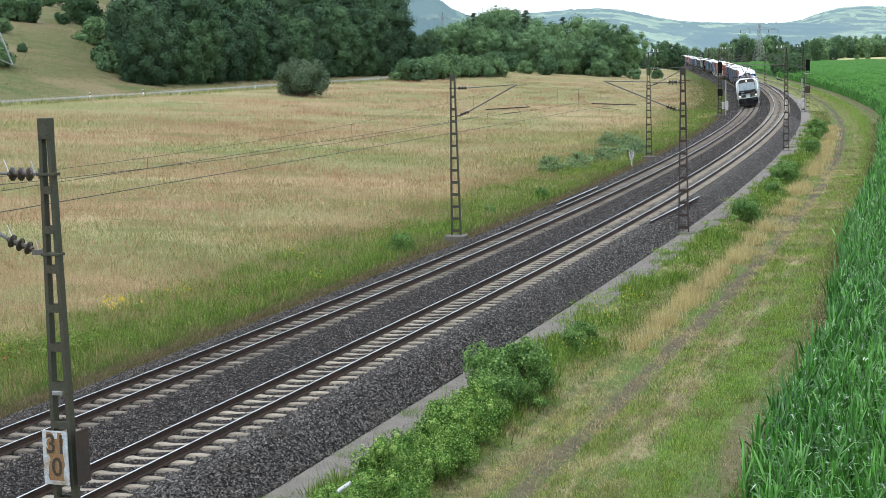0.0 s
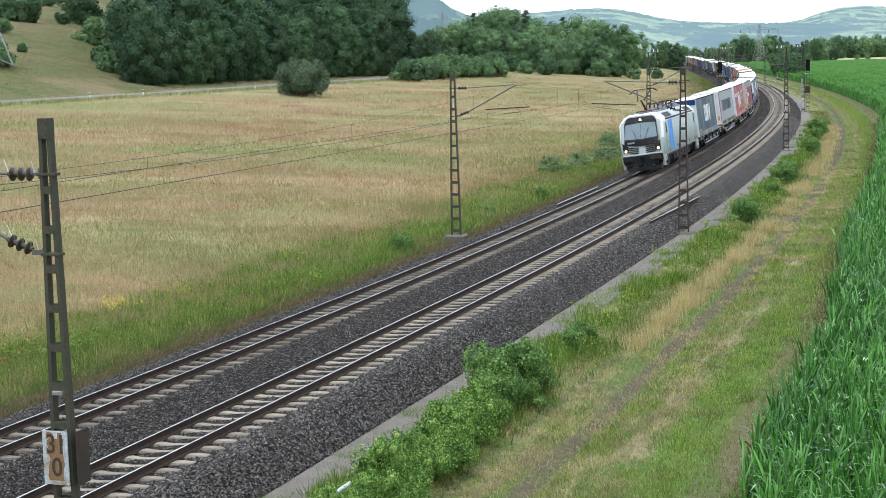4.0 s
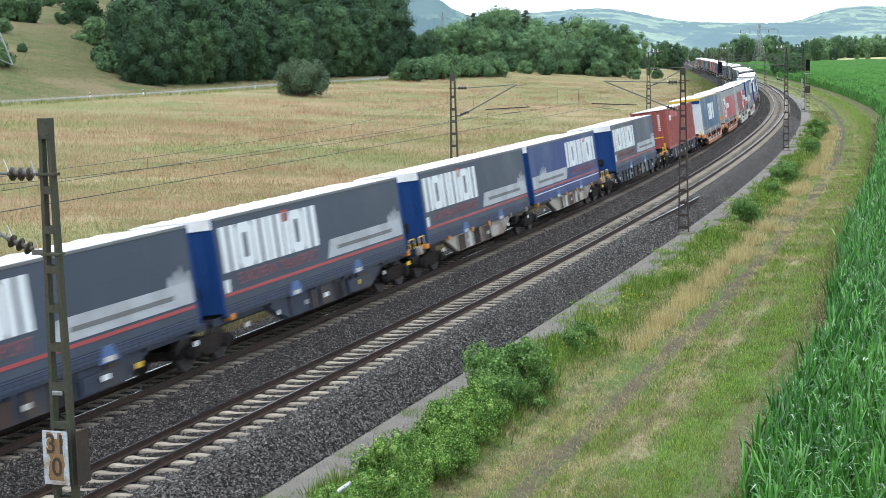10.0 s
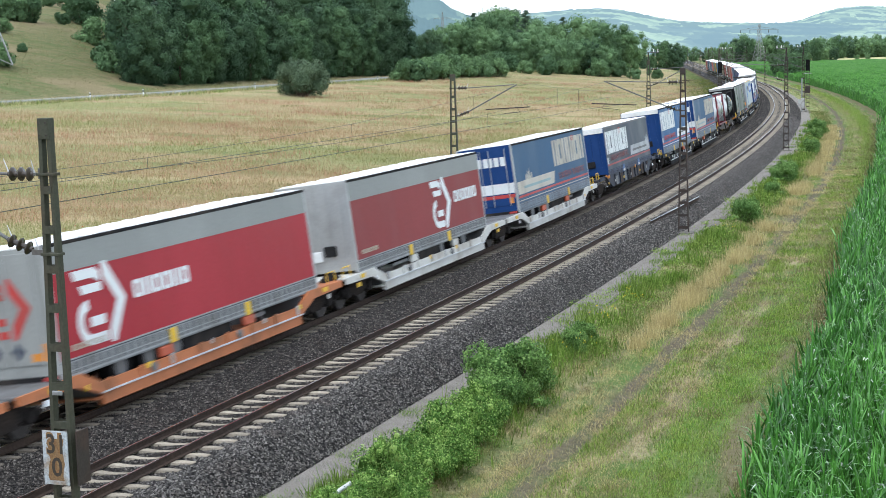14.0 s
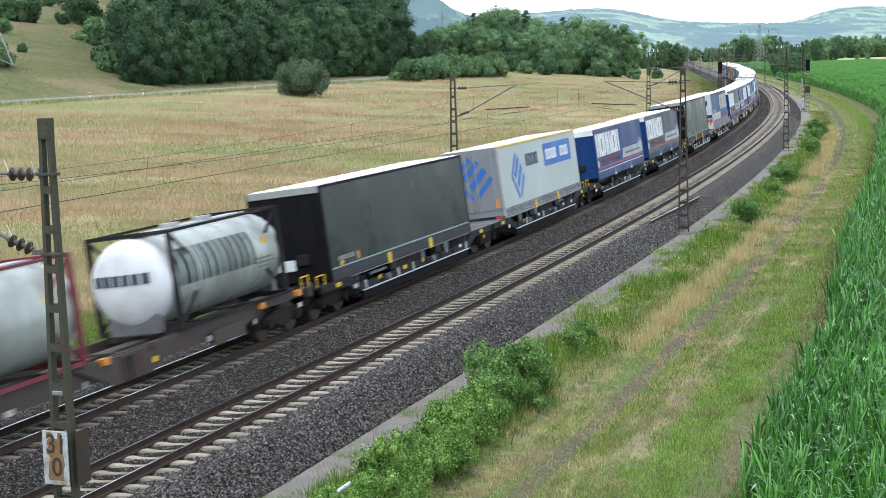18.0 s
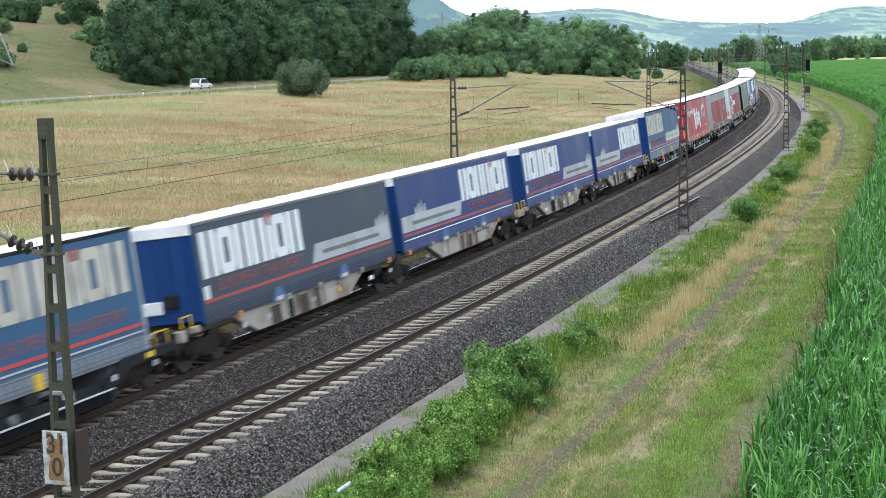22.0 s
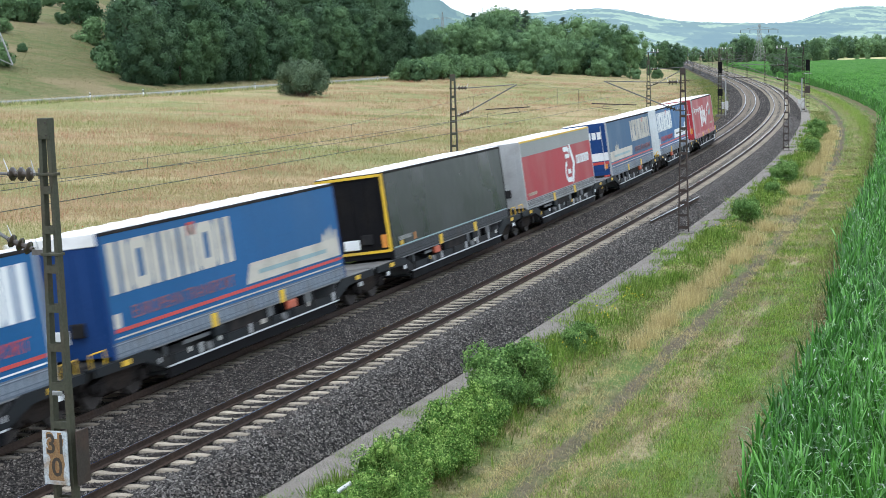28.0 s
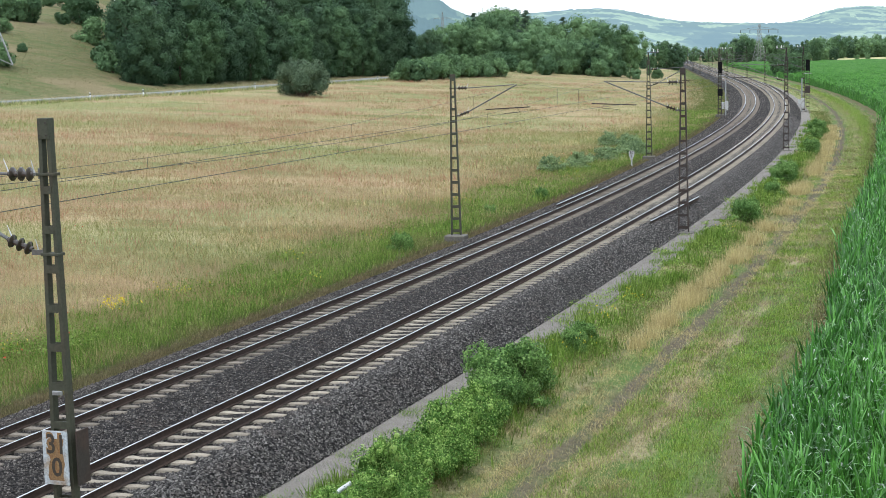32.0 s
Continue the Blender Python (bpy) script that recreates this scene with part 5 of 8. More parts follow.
kp = tagged(empty("kilometre_post"), "weathered grey-white concrete kilometre post with black figures", "kilometre post")
part("post", boxed(-0.07, 0.07, -0.07, 0.07, -0.3, 0.75, 0.02), M["grey_enamel"], kp)
bm = bmesh.new()
prism(bm, [(-0.18, 1.5), (-0.26, 1.4), (-0.26, 1.05), (-0.1, 0.72), (0.1, 0.72), (0.26, 1.05), (0.26, 1.4), (0.18, 1.5)], 'y', -0.06, 0.06)
pl = part("plate", bm, M["grey_enamel"], kp)
for w, z in (("30", 1.30), ("9", 0.98)):
    letters(w, 0.34, M["board_ink"], pl, Matrix.Translation((0, -0.064, z)) @ Matrix.Rotation(math.pi / 2, 4, 'X'), bold=0.006)
x, y, z = on_ground(86.5, -3.9)
kp.matrix_basis = pose(x, y, z, 0, 0, -18) @ Matrix.Scale(0.82, 4)

for s in (157.4, 171.2, 208.0, 267.5, 293.1):
    p = tagged(empty("marker_post"), "white roadside marker post with a black band", "marker post", "marker posts along the road")
    bm = bmesh.new()
    prism(bm, [(-0.07, 0), (0.07, 0), (0.07, 0.95), (-0.07, 1.1)], 'y', -0.06, 0.06)
    part("post", bm, M["white"], p)
    part("black_band", boxed(-0.075, 0.075, -0.065, 0.065, 0.68, 0.88), M["black"], p)
    x, y, z = on_ground(s, float(road_o(s)) + 4.2)
    p.matrix_basis = pose(x, y, z)


def pylon(b, d, H, base, waist, arm, label):
    """A lattice power pylon: four tapering legs with bracing and one wide arm."""
    ob = tagged(empty("power_pylon"), label, "power pylon", "power pylons")
    def half(z):
        return np.interp(z, [0, waist[0], H], [base, waist[1], 0.35])
    r = 0.09 if H < 30 else 0.12
    zs = list(np.linspace(0, H, 11))
    for sx in (-1, 1):
        for sy in (-1, 1):
            bm = bmesh.new()
            for z0, z1 in zip(zs[:-1], zs[1:]):
                rod(bm, (sx * half(z0), sy * half(z0), z0), (sx * half(z1), sy * half(z1), z1), r, None, 5)
            part("pylon_leg", bm, M["steel"], ob)
    for z0, z1 in zip(zs[:-1], zs[1:]):
        bm = bmesh.new()
        for a, b2 in (((-1, -1), (1, -1)), ((1, -1), (1, 1)), ((1, 1), (-1, 1)), ((-1, 1), (-1, -1))):
            rod(bm, (a[0] * half(z0), a[1] * half(z0), z0), (b2[0] * half(z1), b2[1] * half(z1), z1), r * 0.6, None, 4)
            rod(bm, (b2[0] * half(z0), b2[1] * half(z0), z0), (a[0] * half(z1), a[1] * half(z1), z1), r * 0.6, None, 4)
        part("bracing", bm, M["steel"], ob)
    bm = bmesh.new()
    z = H * 0.86
    for sx in (-1, 1):
        for sy in (-1, 1):
            rod(bm, (0, sy * 0.6, z), (sx * arm, 0, z), r, None, 5)
            rod(bm, (0, sy * 0.4, z + 1.6), (sx * arm, 0, z), r * 0.7, None, 5)
    part("crossarm", bm, M["steel"], ob)
    for x in (-arm, -arm * 0.5, arm * 0.5, arm):
        part("insulator_string", rod(bmesh.new(), (x, 0, z), (x, 0, z - 1.6), 0.12, None, 6), M["ceramic"], ob)
    x, y, z = at_bearing(b, d)
    ob.matrix_basis = pose(x, y, z, 0, 0, 20)
    return ob


pylon(0.2095, 780, 20.5, 2.9, (10.5, 1.15), 11, "grey lattice power pylon with a single wide crossarm")
pylon(-0.298, 236, 38, 4.4, (9.5, 1.5), 9, "tall grey lattice power pylon on the slope")
pylon(0.0035, 1500, 46, 4.5, (20, 1.6), 9, "slim grey lattice power pylon far behind the wood")


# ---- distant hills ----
def hill_material(name, wood, field, haze_glow):
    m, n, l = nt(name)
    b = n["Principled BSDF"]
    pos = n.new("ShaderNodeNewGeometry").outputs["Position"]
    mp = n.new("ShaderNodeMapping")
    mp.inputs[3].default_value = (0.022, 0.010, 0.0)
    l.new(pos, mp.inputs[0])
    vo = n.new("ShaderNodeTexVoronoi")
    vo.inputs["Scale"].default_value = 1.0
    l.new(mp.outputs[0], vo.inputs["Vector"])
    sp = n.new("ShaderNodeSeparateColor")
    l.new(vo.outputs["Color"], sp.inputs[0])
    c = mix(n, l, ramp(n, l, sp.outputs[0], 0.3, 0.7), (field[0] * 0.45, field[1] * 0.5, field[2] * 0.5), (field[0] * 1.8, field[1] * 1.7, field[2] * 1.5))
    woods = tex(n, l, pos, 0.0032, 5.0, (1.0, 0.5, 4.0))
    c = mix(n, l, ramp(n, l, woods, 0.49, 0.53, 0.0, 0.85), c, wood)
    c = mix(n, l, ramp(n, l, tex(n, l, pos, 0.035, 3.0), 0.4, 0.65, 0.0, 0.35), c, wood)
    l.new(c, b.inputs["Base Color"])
    # Haze over the distance is put in as an even bluish emission.
    b.inputs["Emission Color"].default_value = (*haze_glow, 1.0)
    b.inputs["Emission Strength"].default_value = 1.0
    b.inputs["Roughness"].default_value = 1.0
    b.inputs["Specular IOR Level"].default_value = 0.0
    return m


def hill(name, bs, hs, d0, d1, mat, label, seed):
    """A far range: its crest heights hs over directions bs, rising from d0 to d1 metres off."""
    B = np.linspace(bs[0], bs[-1], 150)
    crest = np.interp(B, bs, hs)
    k = np.hanning(9)
    crest = np.convolve(np.pad(crest, 4, mode="edge"), k / k.sum(), "valid")
    T = np.linspace(0, 1, 28)
    bb, tt = np.meshgrid(B, T, indexing="ij")
    d = d0 + (d1 - d0) * tt
    rr = np.random.default_rng(seed)
    z = crest[:, None] * (0.2 * tt + 0.8 * step(tt, 0.05, 1.0)) - 1.0
    z = z + 0.018 * crest[:, None] * np.cumsum(rr.normal(0, 0.35, (150, 1)), 0) * tt * 0.3 + rr.normal(0, 0.9, z.shape) * (tt > 0.2)
    V = np.stack([bb * d, d, z], -1)
    i = np.arange(V.shape[0] * V.shape[1]).reshape(V.shape[:2])
    F = np.stack([i[:-1, :-1], i[:-1, 1:], i[1:, 1:], i[1:, :-1]], -1).reshape(-1, 4)[:, ::-1]
    return tagged(new(name, mesh_np(name, V.reshape(-1, 3), F, mat, True)), label, "hills", kind="structure")


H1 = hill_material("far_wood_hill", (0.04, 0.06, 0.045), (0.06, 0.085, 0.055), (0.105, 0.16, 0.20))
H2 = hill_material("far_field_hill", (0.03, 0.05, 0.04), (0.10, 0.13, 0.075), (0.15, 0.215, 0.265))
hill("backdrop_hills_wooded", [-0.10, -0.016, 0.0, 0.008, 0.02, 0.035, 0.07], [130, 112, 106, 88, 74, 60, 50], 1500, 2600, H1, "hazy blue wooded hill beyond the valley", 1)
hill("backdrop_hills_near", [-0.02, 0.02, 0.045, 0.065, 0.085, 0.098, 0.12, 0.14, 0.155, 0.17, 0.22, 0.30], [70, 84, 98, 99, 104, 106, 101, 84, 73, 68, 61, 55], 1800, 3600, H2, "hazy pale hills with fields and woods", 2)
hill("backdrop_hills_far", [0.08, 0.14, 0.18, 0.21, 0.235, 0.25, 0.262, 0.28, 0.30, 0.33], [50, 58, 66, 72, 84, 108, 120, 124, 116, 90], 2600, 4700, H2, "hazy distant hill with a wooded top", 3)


# ---- cars on the road ----
def car(name, label, paint_col, suv):
    ob = tagged(empty(name), label, "car", "cars on the road")
    L, w = (4.5, 0.9) if suv else (4.0, 0.86)
    h = 1.72 if suv else 1.48
    bm = bmesh.new()
    prism(bm, [(-L / 2, 0.45), (-L / 2 + 0.1, 0.28), (L / 2 - 0.1, 0.28), (L / 2, 0.5), (L / 2 - 0.12, 0.78), (L / 2 - 1.1, 0.95), (L / 2 - 1.95, h - 0.04), (L / 2 - 2.3, h), (-L / 2 + 0.7, h - 0.03), (-L / 2 + 0.12, 0.98)], 'y', -w, w)
    bmesh.ops.bevel(bm, geom=bm.edges[:], offset=0.07, segments=2, affect='EDGES')
    part("car_body", bm, paint_col, ob)
    for sg in (-1, 1):
        bm = bmesh.new()
        prism(bm, [(L / 2 - 1.32, 0.98), (L / 2 - 2.02, h - 0.14), (-L / 2 + 0.75, h - 0.14), (-L / 2 + 0.4, 1.0)], 'y', sg * (w - 0.02), sg * (w + 0.012))
        part("side_window", bm, M["glass"], ob)
        for x in (L / 2 - 0.8, -L / 2 + 0.75):
            wl = part("wheel", rod(bmesh.new(), (x, sg * (w - 0.18), 0.32), (x, sg * (w + 0.02), 0.32), 0.32, None, 16), M["rubber"], ob)
            part("hubcap", rod(bmesh.new(), (x, sg * (w + 0.02), 0.32), (x, sg * (w + 0.03), 0.32), 0.2, 0.18, 12), M["alu0"], wl)
        part("headlight", boxed(L / 2 - 0.22, L / 2 + 0.0, sg * (w - 0.3), sg * (w - 0.02), 0.6, 0.74, 0.02), M["white"], ob)
        part("tail_light", boxed(-L / 2 - 0.01, -L / 2 + 0.1, sg * (w - 0.25), sg * (w - 0.01), 0.75, 0.98, 0.02), M["lamp_red"], ob)
    for x0, x1, z0, z1 in ((L / 2 - 1.08, L / 2 - 1.93, 0.99, h - 0.1), (-L / 2 + 0.16, -L / 2 + 0.62, 1.02, h - 0.1)):
        bm = bmesh.new()
        sgn = 1 if x0 > 0 else -1
        prism(bm, [(x0, z0), (x1, z1), (x1 + 0.03 * sgn, z1 + 0.02), (x0 + 0.03 * sgn, z0 + 0.02)], 'y', -w + 0.14, w - 0.14)
        part("windscreen", bm, M["glass"], ob)
    return ob


M["lamp_red"] = paint("red_lens", (0.4, 0.02, 0.02), 0.3)
M["car_red"] = paint("red_car_paint", (0.55, 0.03, 0.06), 0.2, dirty=0.05, spec=0.6)
M["car_white"] = paint("silver_white_car_paint", (0.72, 0.74, 0.76), 0.25, dirty=0.05)
M["car_grey"] = paint("grey_car_paint", (0.5, 0.52, 0.54), 0.25, dirty=0.05)
for k in ("car_red", "car_white", "car_grey"):
    coat = M[k].node_tree.nodes["Principled BSDF"]
    coat.inputs["Coat Weight"].default_value = 1.0
    coat.inputs["Coat IOR"].default_value = 1.8
    coat.inputs["Coat Roughness"].default_value = 0.06
RED_CAR = car("hatchback_car", "bright red hatchback driving on the country road", M["car_red"], False)
WHITE_CAR = car("estate_car", "silver-white people carrier driving on the country road", M["car_white"], True)
GREY_CAR = car("estate_car", "pale grey estate car driving on the country road", M["car_grey"], True)


def road_pose(s, way, side):
    """On the road at s, heading up (+1) or down (-1) the line, in its own lane."""
    o = road_o(s) + side
    x, y = line(s, o)
    x2, y2 = line(s + 1.0, road_o(s + 1.0) + side)
    a = math.atan2(float(y2 - y), float(x2 - x)) + (0 if way > 0 else math.pi)
    return pose(float(x), float(y), float(ground_z(s, road_o(s))) + 0.12, 0, 0, math.degrees(a))


# ---- low handrail beside the path ----
hr = tagged(empty("handrail"), "low galvanised tube handrail in the brambles", "handrail")
p0, p1 = Vector((-2.62, 27.4, -0.05)), Vector((-1.93, 28.95, 0.0))
part("rail_tube", rod(bmesh.new(), p0, p1, 0.045, None, 10), M["alu0"], hr)
for f in (0.08, 0.92):
    q = p0.lerp(p1, f)
    part("post", rod(bmesh.new(), (q.x, q.y, -0.95), (q.x, q.y, q.z), 0.03, None, 8), M["alu0"], hr)


# ---- the train ----
def col(name, c, rough=0.45, **k):
    k.setdefault("grain", 0.05)
    M[name] = paint(name, c, rough, **k)


def cloth(name, c, rough=0.42):
    """Tarpaulin: slack waves, sun-bleached streaks of its own hue."""
    c = tuple(q * 0.84 for q in c)
    col(name, c, rough, dirt=tuple(q * 1.25 + 0.012 for q in c), dirty=0.5, streak=(0.5, 1.0, 0.25), scale=0.9, bump=0.22, bscale=1.6, spec=0.14)


cloth("curtain_navy", (0.024, 0.050, 0.100), 0.38)
cloth("curtain_grey", (0.38, 0.41, 0.41), 0.5)
cloth("curtain_red", (0.38, 0.034, 0.046), 0.4)
cloth("curtain_dull_red", (0.27, 0.060, 0.060), 0.55)
cloth("curtain_slate", (0.066, 0.080, 0.106), 0.42)
cloth("curtain_violet", (0.024, 0.050, 0.180), 0.4)
cloth("curtain_blue", (0.014, 0.105, 0.27), 0.42)
cloth("curtain_faded", (0.052, 0.118, 0.215), 0.5)
# Pale streaks stand for white smears and for patches of reflected light.
col("curtain_black", (0.012, 0.015, 0.014), 0.3, spec=0.22, dirt=(0.055, 0.060, 0.056), dirty=0.55, streak=(0.5, 1.0, 0.25), scale=0.9, bump=0.35, bscale=1.1)
cloth("curtain_white", (0.50, 0.55, 0.53), 0.5)
cloth("curtain_steel", (0.032, 0.085, 0.17), 0.4)
cloth("tarp_grey", (0.31, 0.32, 0.305), 0.6)
col("roof_white", (0.80, 0.80, 0.78), 0.55, dirty=0.3, scale=0.6)
cloth("deep_blue", (0.011, 0.046, 0.165))
col("print_red", (0.45, 0.055, 0.05), 0.5)
col("stripe_red", (0.33, 0.06, 0.06), 0.5)
col("print_faint_red", (0.24, 0.085, 0.09), 0.5)
col("print_rose", (0.34, 0.17, 0.155), 0.6)
col("print_dull", (0.50, 0.47, 0.40), 0.6)
cloth("print_cream", (0.50, 0.44, 0.34), 0.6)
col("print_blue", (0.03, 0.14, 0.45), 0.45)
col("print_dark", (0.04, 0.055, 0.09), 0.5)
col("print_deep_teal", (0.018, 0.040, 0.036), 0.6, spec=0.1)
col("print_teal", (0.25, 0.36, 0.37), 0.5)
col("trailer_frame", (0.020, 0.020, 0.021), 0.8, spec=0.04)
col("alu", (0.42, 0.43, 0.43), 0.4, metal=0.5)
col("strap_blue", (0.10, 0.125, 0.17), 0.6)
col("rave_navy", (0.022, 0.036, 0.075), 0.5)
col("strap_pale", (0.40, 0.42, 0.43), 0.55)
col("deck", (0.15, 0.153, 0.153), 0.5, metal=0.2, dirt=(0.08, 0.07, 0.06), dirty=0.6)
col("wall_white", (0.55, 0.60, 0.61), 0.4, dirt=(0.42, 0.44, 0.43), dirty=0.4, scale=0.6)
col("strap_grey", (0.15, 0.156, 0.156), 0.6, dirty=0.3)
col("wagon_grey", (0.016, 0.0185, 0.020), 0.6, spec=0.08, dirt=(0.034, 0.030, 0.026), dirty=0.5)
col("wagon_blue", (0.026, 0.034, 0.052), 0.6, dirt=(0.075, 0.058, 0.045), dirty=0.5)
col("wagon_pale", (0.36, 0.33, 0.28), 0.7, dirt=(0.14, 0.08, 0.05), dirty=0.8)
col("wagon_orange", (0.42, 0.15, 0.06), 0.65, dirt=(0.12, 0.08, 0.05), dirty=0.55)
col("wagon_white", (0.52, 0.52, 0.48), 0.6, dirt=(0.2, 0.15, 0.1), dirty=0.5)
col("wagon_brown", (0.050, 0.042, 0.036), 0.7, dirt=(0.09, 0.06, 0.045), dirty=0.6)
col("container_red", (0.27, 0.065, 0.05), 0.55, dirty=0.3, streak=(0.6, 1.0, 0.25))
col("container_red_fresh", (0.36, 0.05, 0.05), 0.5)
col("frame_red", (0.15, 0.018, 0.03), 0.5)
col("tank_metal", (0.36, 0.39, 0.36), 0.3, metal=0.15, dirty=0.4, streak=(1.0, 1.0, 0.3))
col("tank_white", (0.66, 0.67, 0.67), 0.35)
col("loco_silver", (0.375, 0.42, 0.40), 0.35, dirty=0.14, dirt=(0.36, 0.39, 0.37), streak=(0.5, 1.0, 0.2), scale=0.4, grain=0.03)
col("loco_white", (0.76, 0.78, 0.78), 0.35, dirty=0.15)
col("loco_panel", (0.40, 0.45, 0.48), 0.4, dirty=0.4, dirt=(0.40, 0.42, 0.42))
col("loco_blue", (0.025, 0.26, 0.72), 0.4, dirty=0.1)
col("loco_dark", (0.016, 0.018, 0.020), 0.5, spec=0.1)
col("lift_blue", (0.07, 0.13, 0.27), 0.55, dirty=0.5)
col("clamp_red", (0.42, 0.10, 0.05), 0.6)
col("hem_pale", (0.29, 0.30, 0.295), 0.6, dirty=0.4)
col("hem_blue", (0.10, 0.125, 0.155), 0.6, dirty=0.4)
col("hem_red", (0.34, 0.06, 0.065), 0.6, dirty=0.3)
col("hem_dark", (0.022, 0.025, 0.027), 0.6, spec=0.15)
col("hem_navy", (0.020, 0.028, 0.048), 0.6)
col("tie_dark", (0.055, 0.06, 0.065), 0.6)
col("tie_steel", (0.22, 0.26, 0.30), 0.6)
col("hem_violet", (0.028, 0.045, 0.13), 0.6)
col("tie_violet", (0.075, 0.11, 0.26), 0.6)
col("tie_navy", (0.06, 0.078, 0.13), 0.6)
col("tie_pale", (0.34, 0.36, 0.38), 0.55)
col("tie_rose", (0.55, 0.28, 0.28), 0.6)
col("door_grey", (0.20, 0.21, 0.22), 0.5, dirty=0.3)
col("edge_gleam", (0.50, 0.52, 0.53), 0.45)
col("rust_patch", (0.055, 0.036, 0.028), 0.8)
col("roof_grey", (0.20, 0.205, 0.21), 0.6, dirty=0.5)
col("panto_red", (0.10, 0.035, 0.03), 0.6)


def wheel_mesh():
    bm = bmesh.new()
    for sg in (-1, 1):
        y = sg * 0.70
        rod(bm, (0, y - 0.065 * sg, 0), (0, y + 0.065 * sg, 0), 0.46, None, 20)
        rod(bm, (0, y - 0.095 * sg, 0), (0, y - 0.065 * sg, 0), 0.485, None, 20)
        rod(bm, (0, y + 0.065 * sg, 0), (0, y + 0.30 * sg, 0), 0.15, 0.12, 10)
    rod(bm, (0, -0.7, 0), (0, 0.7, 0), 0.085, None, 10)
    me = bpy.data.meshes.new("wheelset")
    bm.to_mesh(me)
    bm.free()
    me.materials.append(M["wheel"])
    return me


WHEEL = wheel_mesh()


def bogie_frame(wb=1.8):
    bm = bmesh.new()
    for sg in (-1, 1):
        y = sg * 1.0
        prism(bm, [(-wb / 2 - 0.35, 0.62), (-wb / 2 - 0.35, 0.50), (-wb / 2 + 0.3, 0.46), (-0.35, 0.30), (0.35, 0.30), (wb / 2 - 0.3, 0.46), (wb / 2 + 0.35, 0.50), (wb / 2 + 0.35, 0.62), (0.4, 0.78), (-0.4, 0.78)], 'y', y - 0.06, y + 0.06)
        for x in (-wb / 2, wb / 2):
            box(bm, x - 0.16, x + 0.16, y - 0.10, y + 0.14, 0.32, 0.62, 0.03)
            rod(bm, (x - 0.24, y, 0.42), (x - 0.24, y, 0.64), 0.07, None, 8)
            rod(bm, (x + 0.24, y, 0.42), (x + 0.24, y, 0.64), 0.07, None, 8)
    box(bm, -0.22, 0.22, -1.0, 1.0, 0.45, 0.75)
    for x in (-wb / 2 - 0.55, wb / 2 + 0.55):
        box(bm, x - 0.05, x + 0.05, -0.95, 0.95, 0.4, 0.52)
    me = bpy.data.meshes.new("bogie")
    bm.to_mesh(me)
    bm.free()
    me.materials.append(M["bogie"])
    return me


BOGIE = bogie_frame()


def bogie(parent, x):
    b = part_mesh("bogie", BOGIE, parent, "", Matrix.Translation((x, 0, 0)))
    for w in (-0.9, 0.9):
        part_mesh("wheelset", WHEEL, b, "", Matrix.Translation((w, 0, 0.46)))


def buffers(ob, x, sg):
    for y in (-0.875, 0.875):
        bm = bmesh.new()
        rod(bm, (x - 0.55 * sg, y, 1.06), (x - 0.12 * sg, y, 1.06), 0.11, None, 10)
        rod(bm, (x - 0.12 * sg, y, 1.06), (x, y, 1.06), 0.22, None, 14)
        part("buffer", bm, M["trailer_frame"], ob)


def plates(ob, L, zs, rng, mats=("white", "yellow", "alu", "wagon_white")):
    """Small lettering plates, catches and lashing brackets along the sole bar."""
    for sg in (1, -1):
        x = -L / 2 + 1.2
        while x < L / 2 - 1.0:
            w = rng.choice((0.12, 0.2, 0.32))
            part("plate", boxed(x, x + w, sg * 1.371, sg * 1.385, zs, zs + 0.13), M[rng.choice(mats)], ob)
            x += rng.uniform(1.4, 3.2)


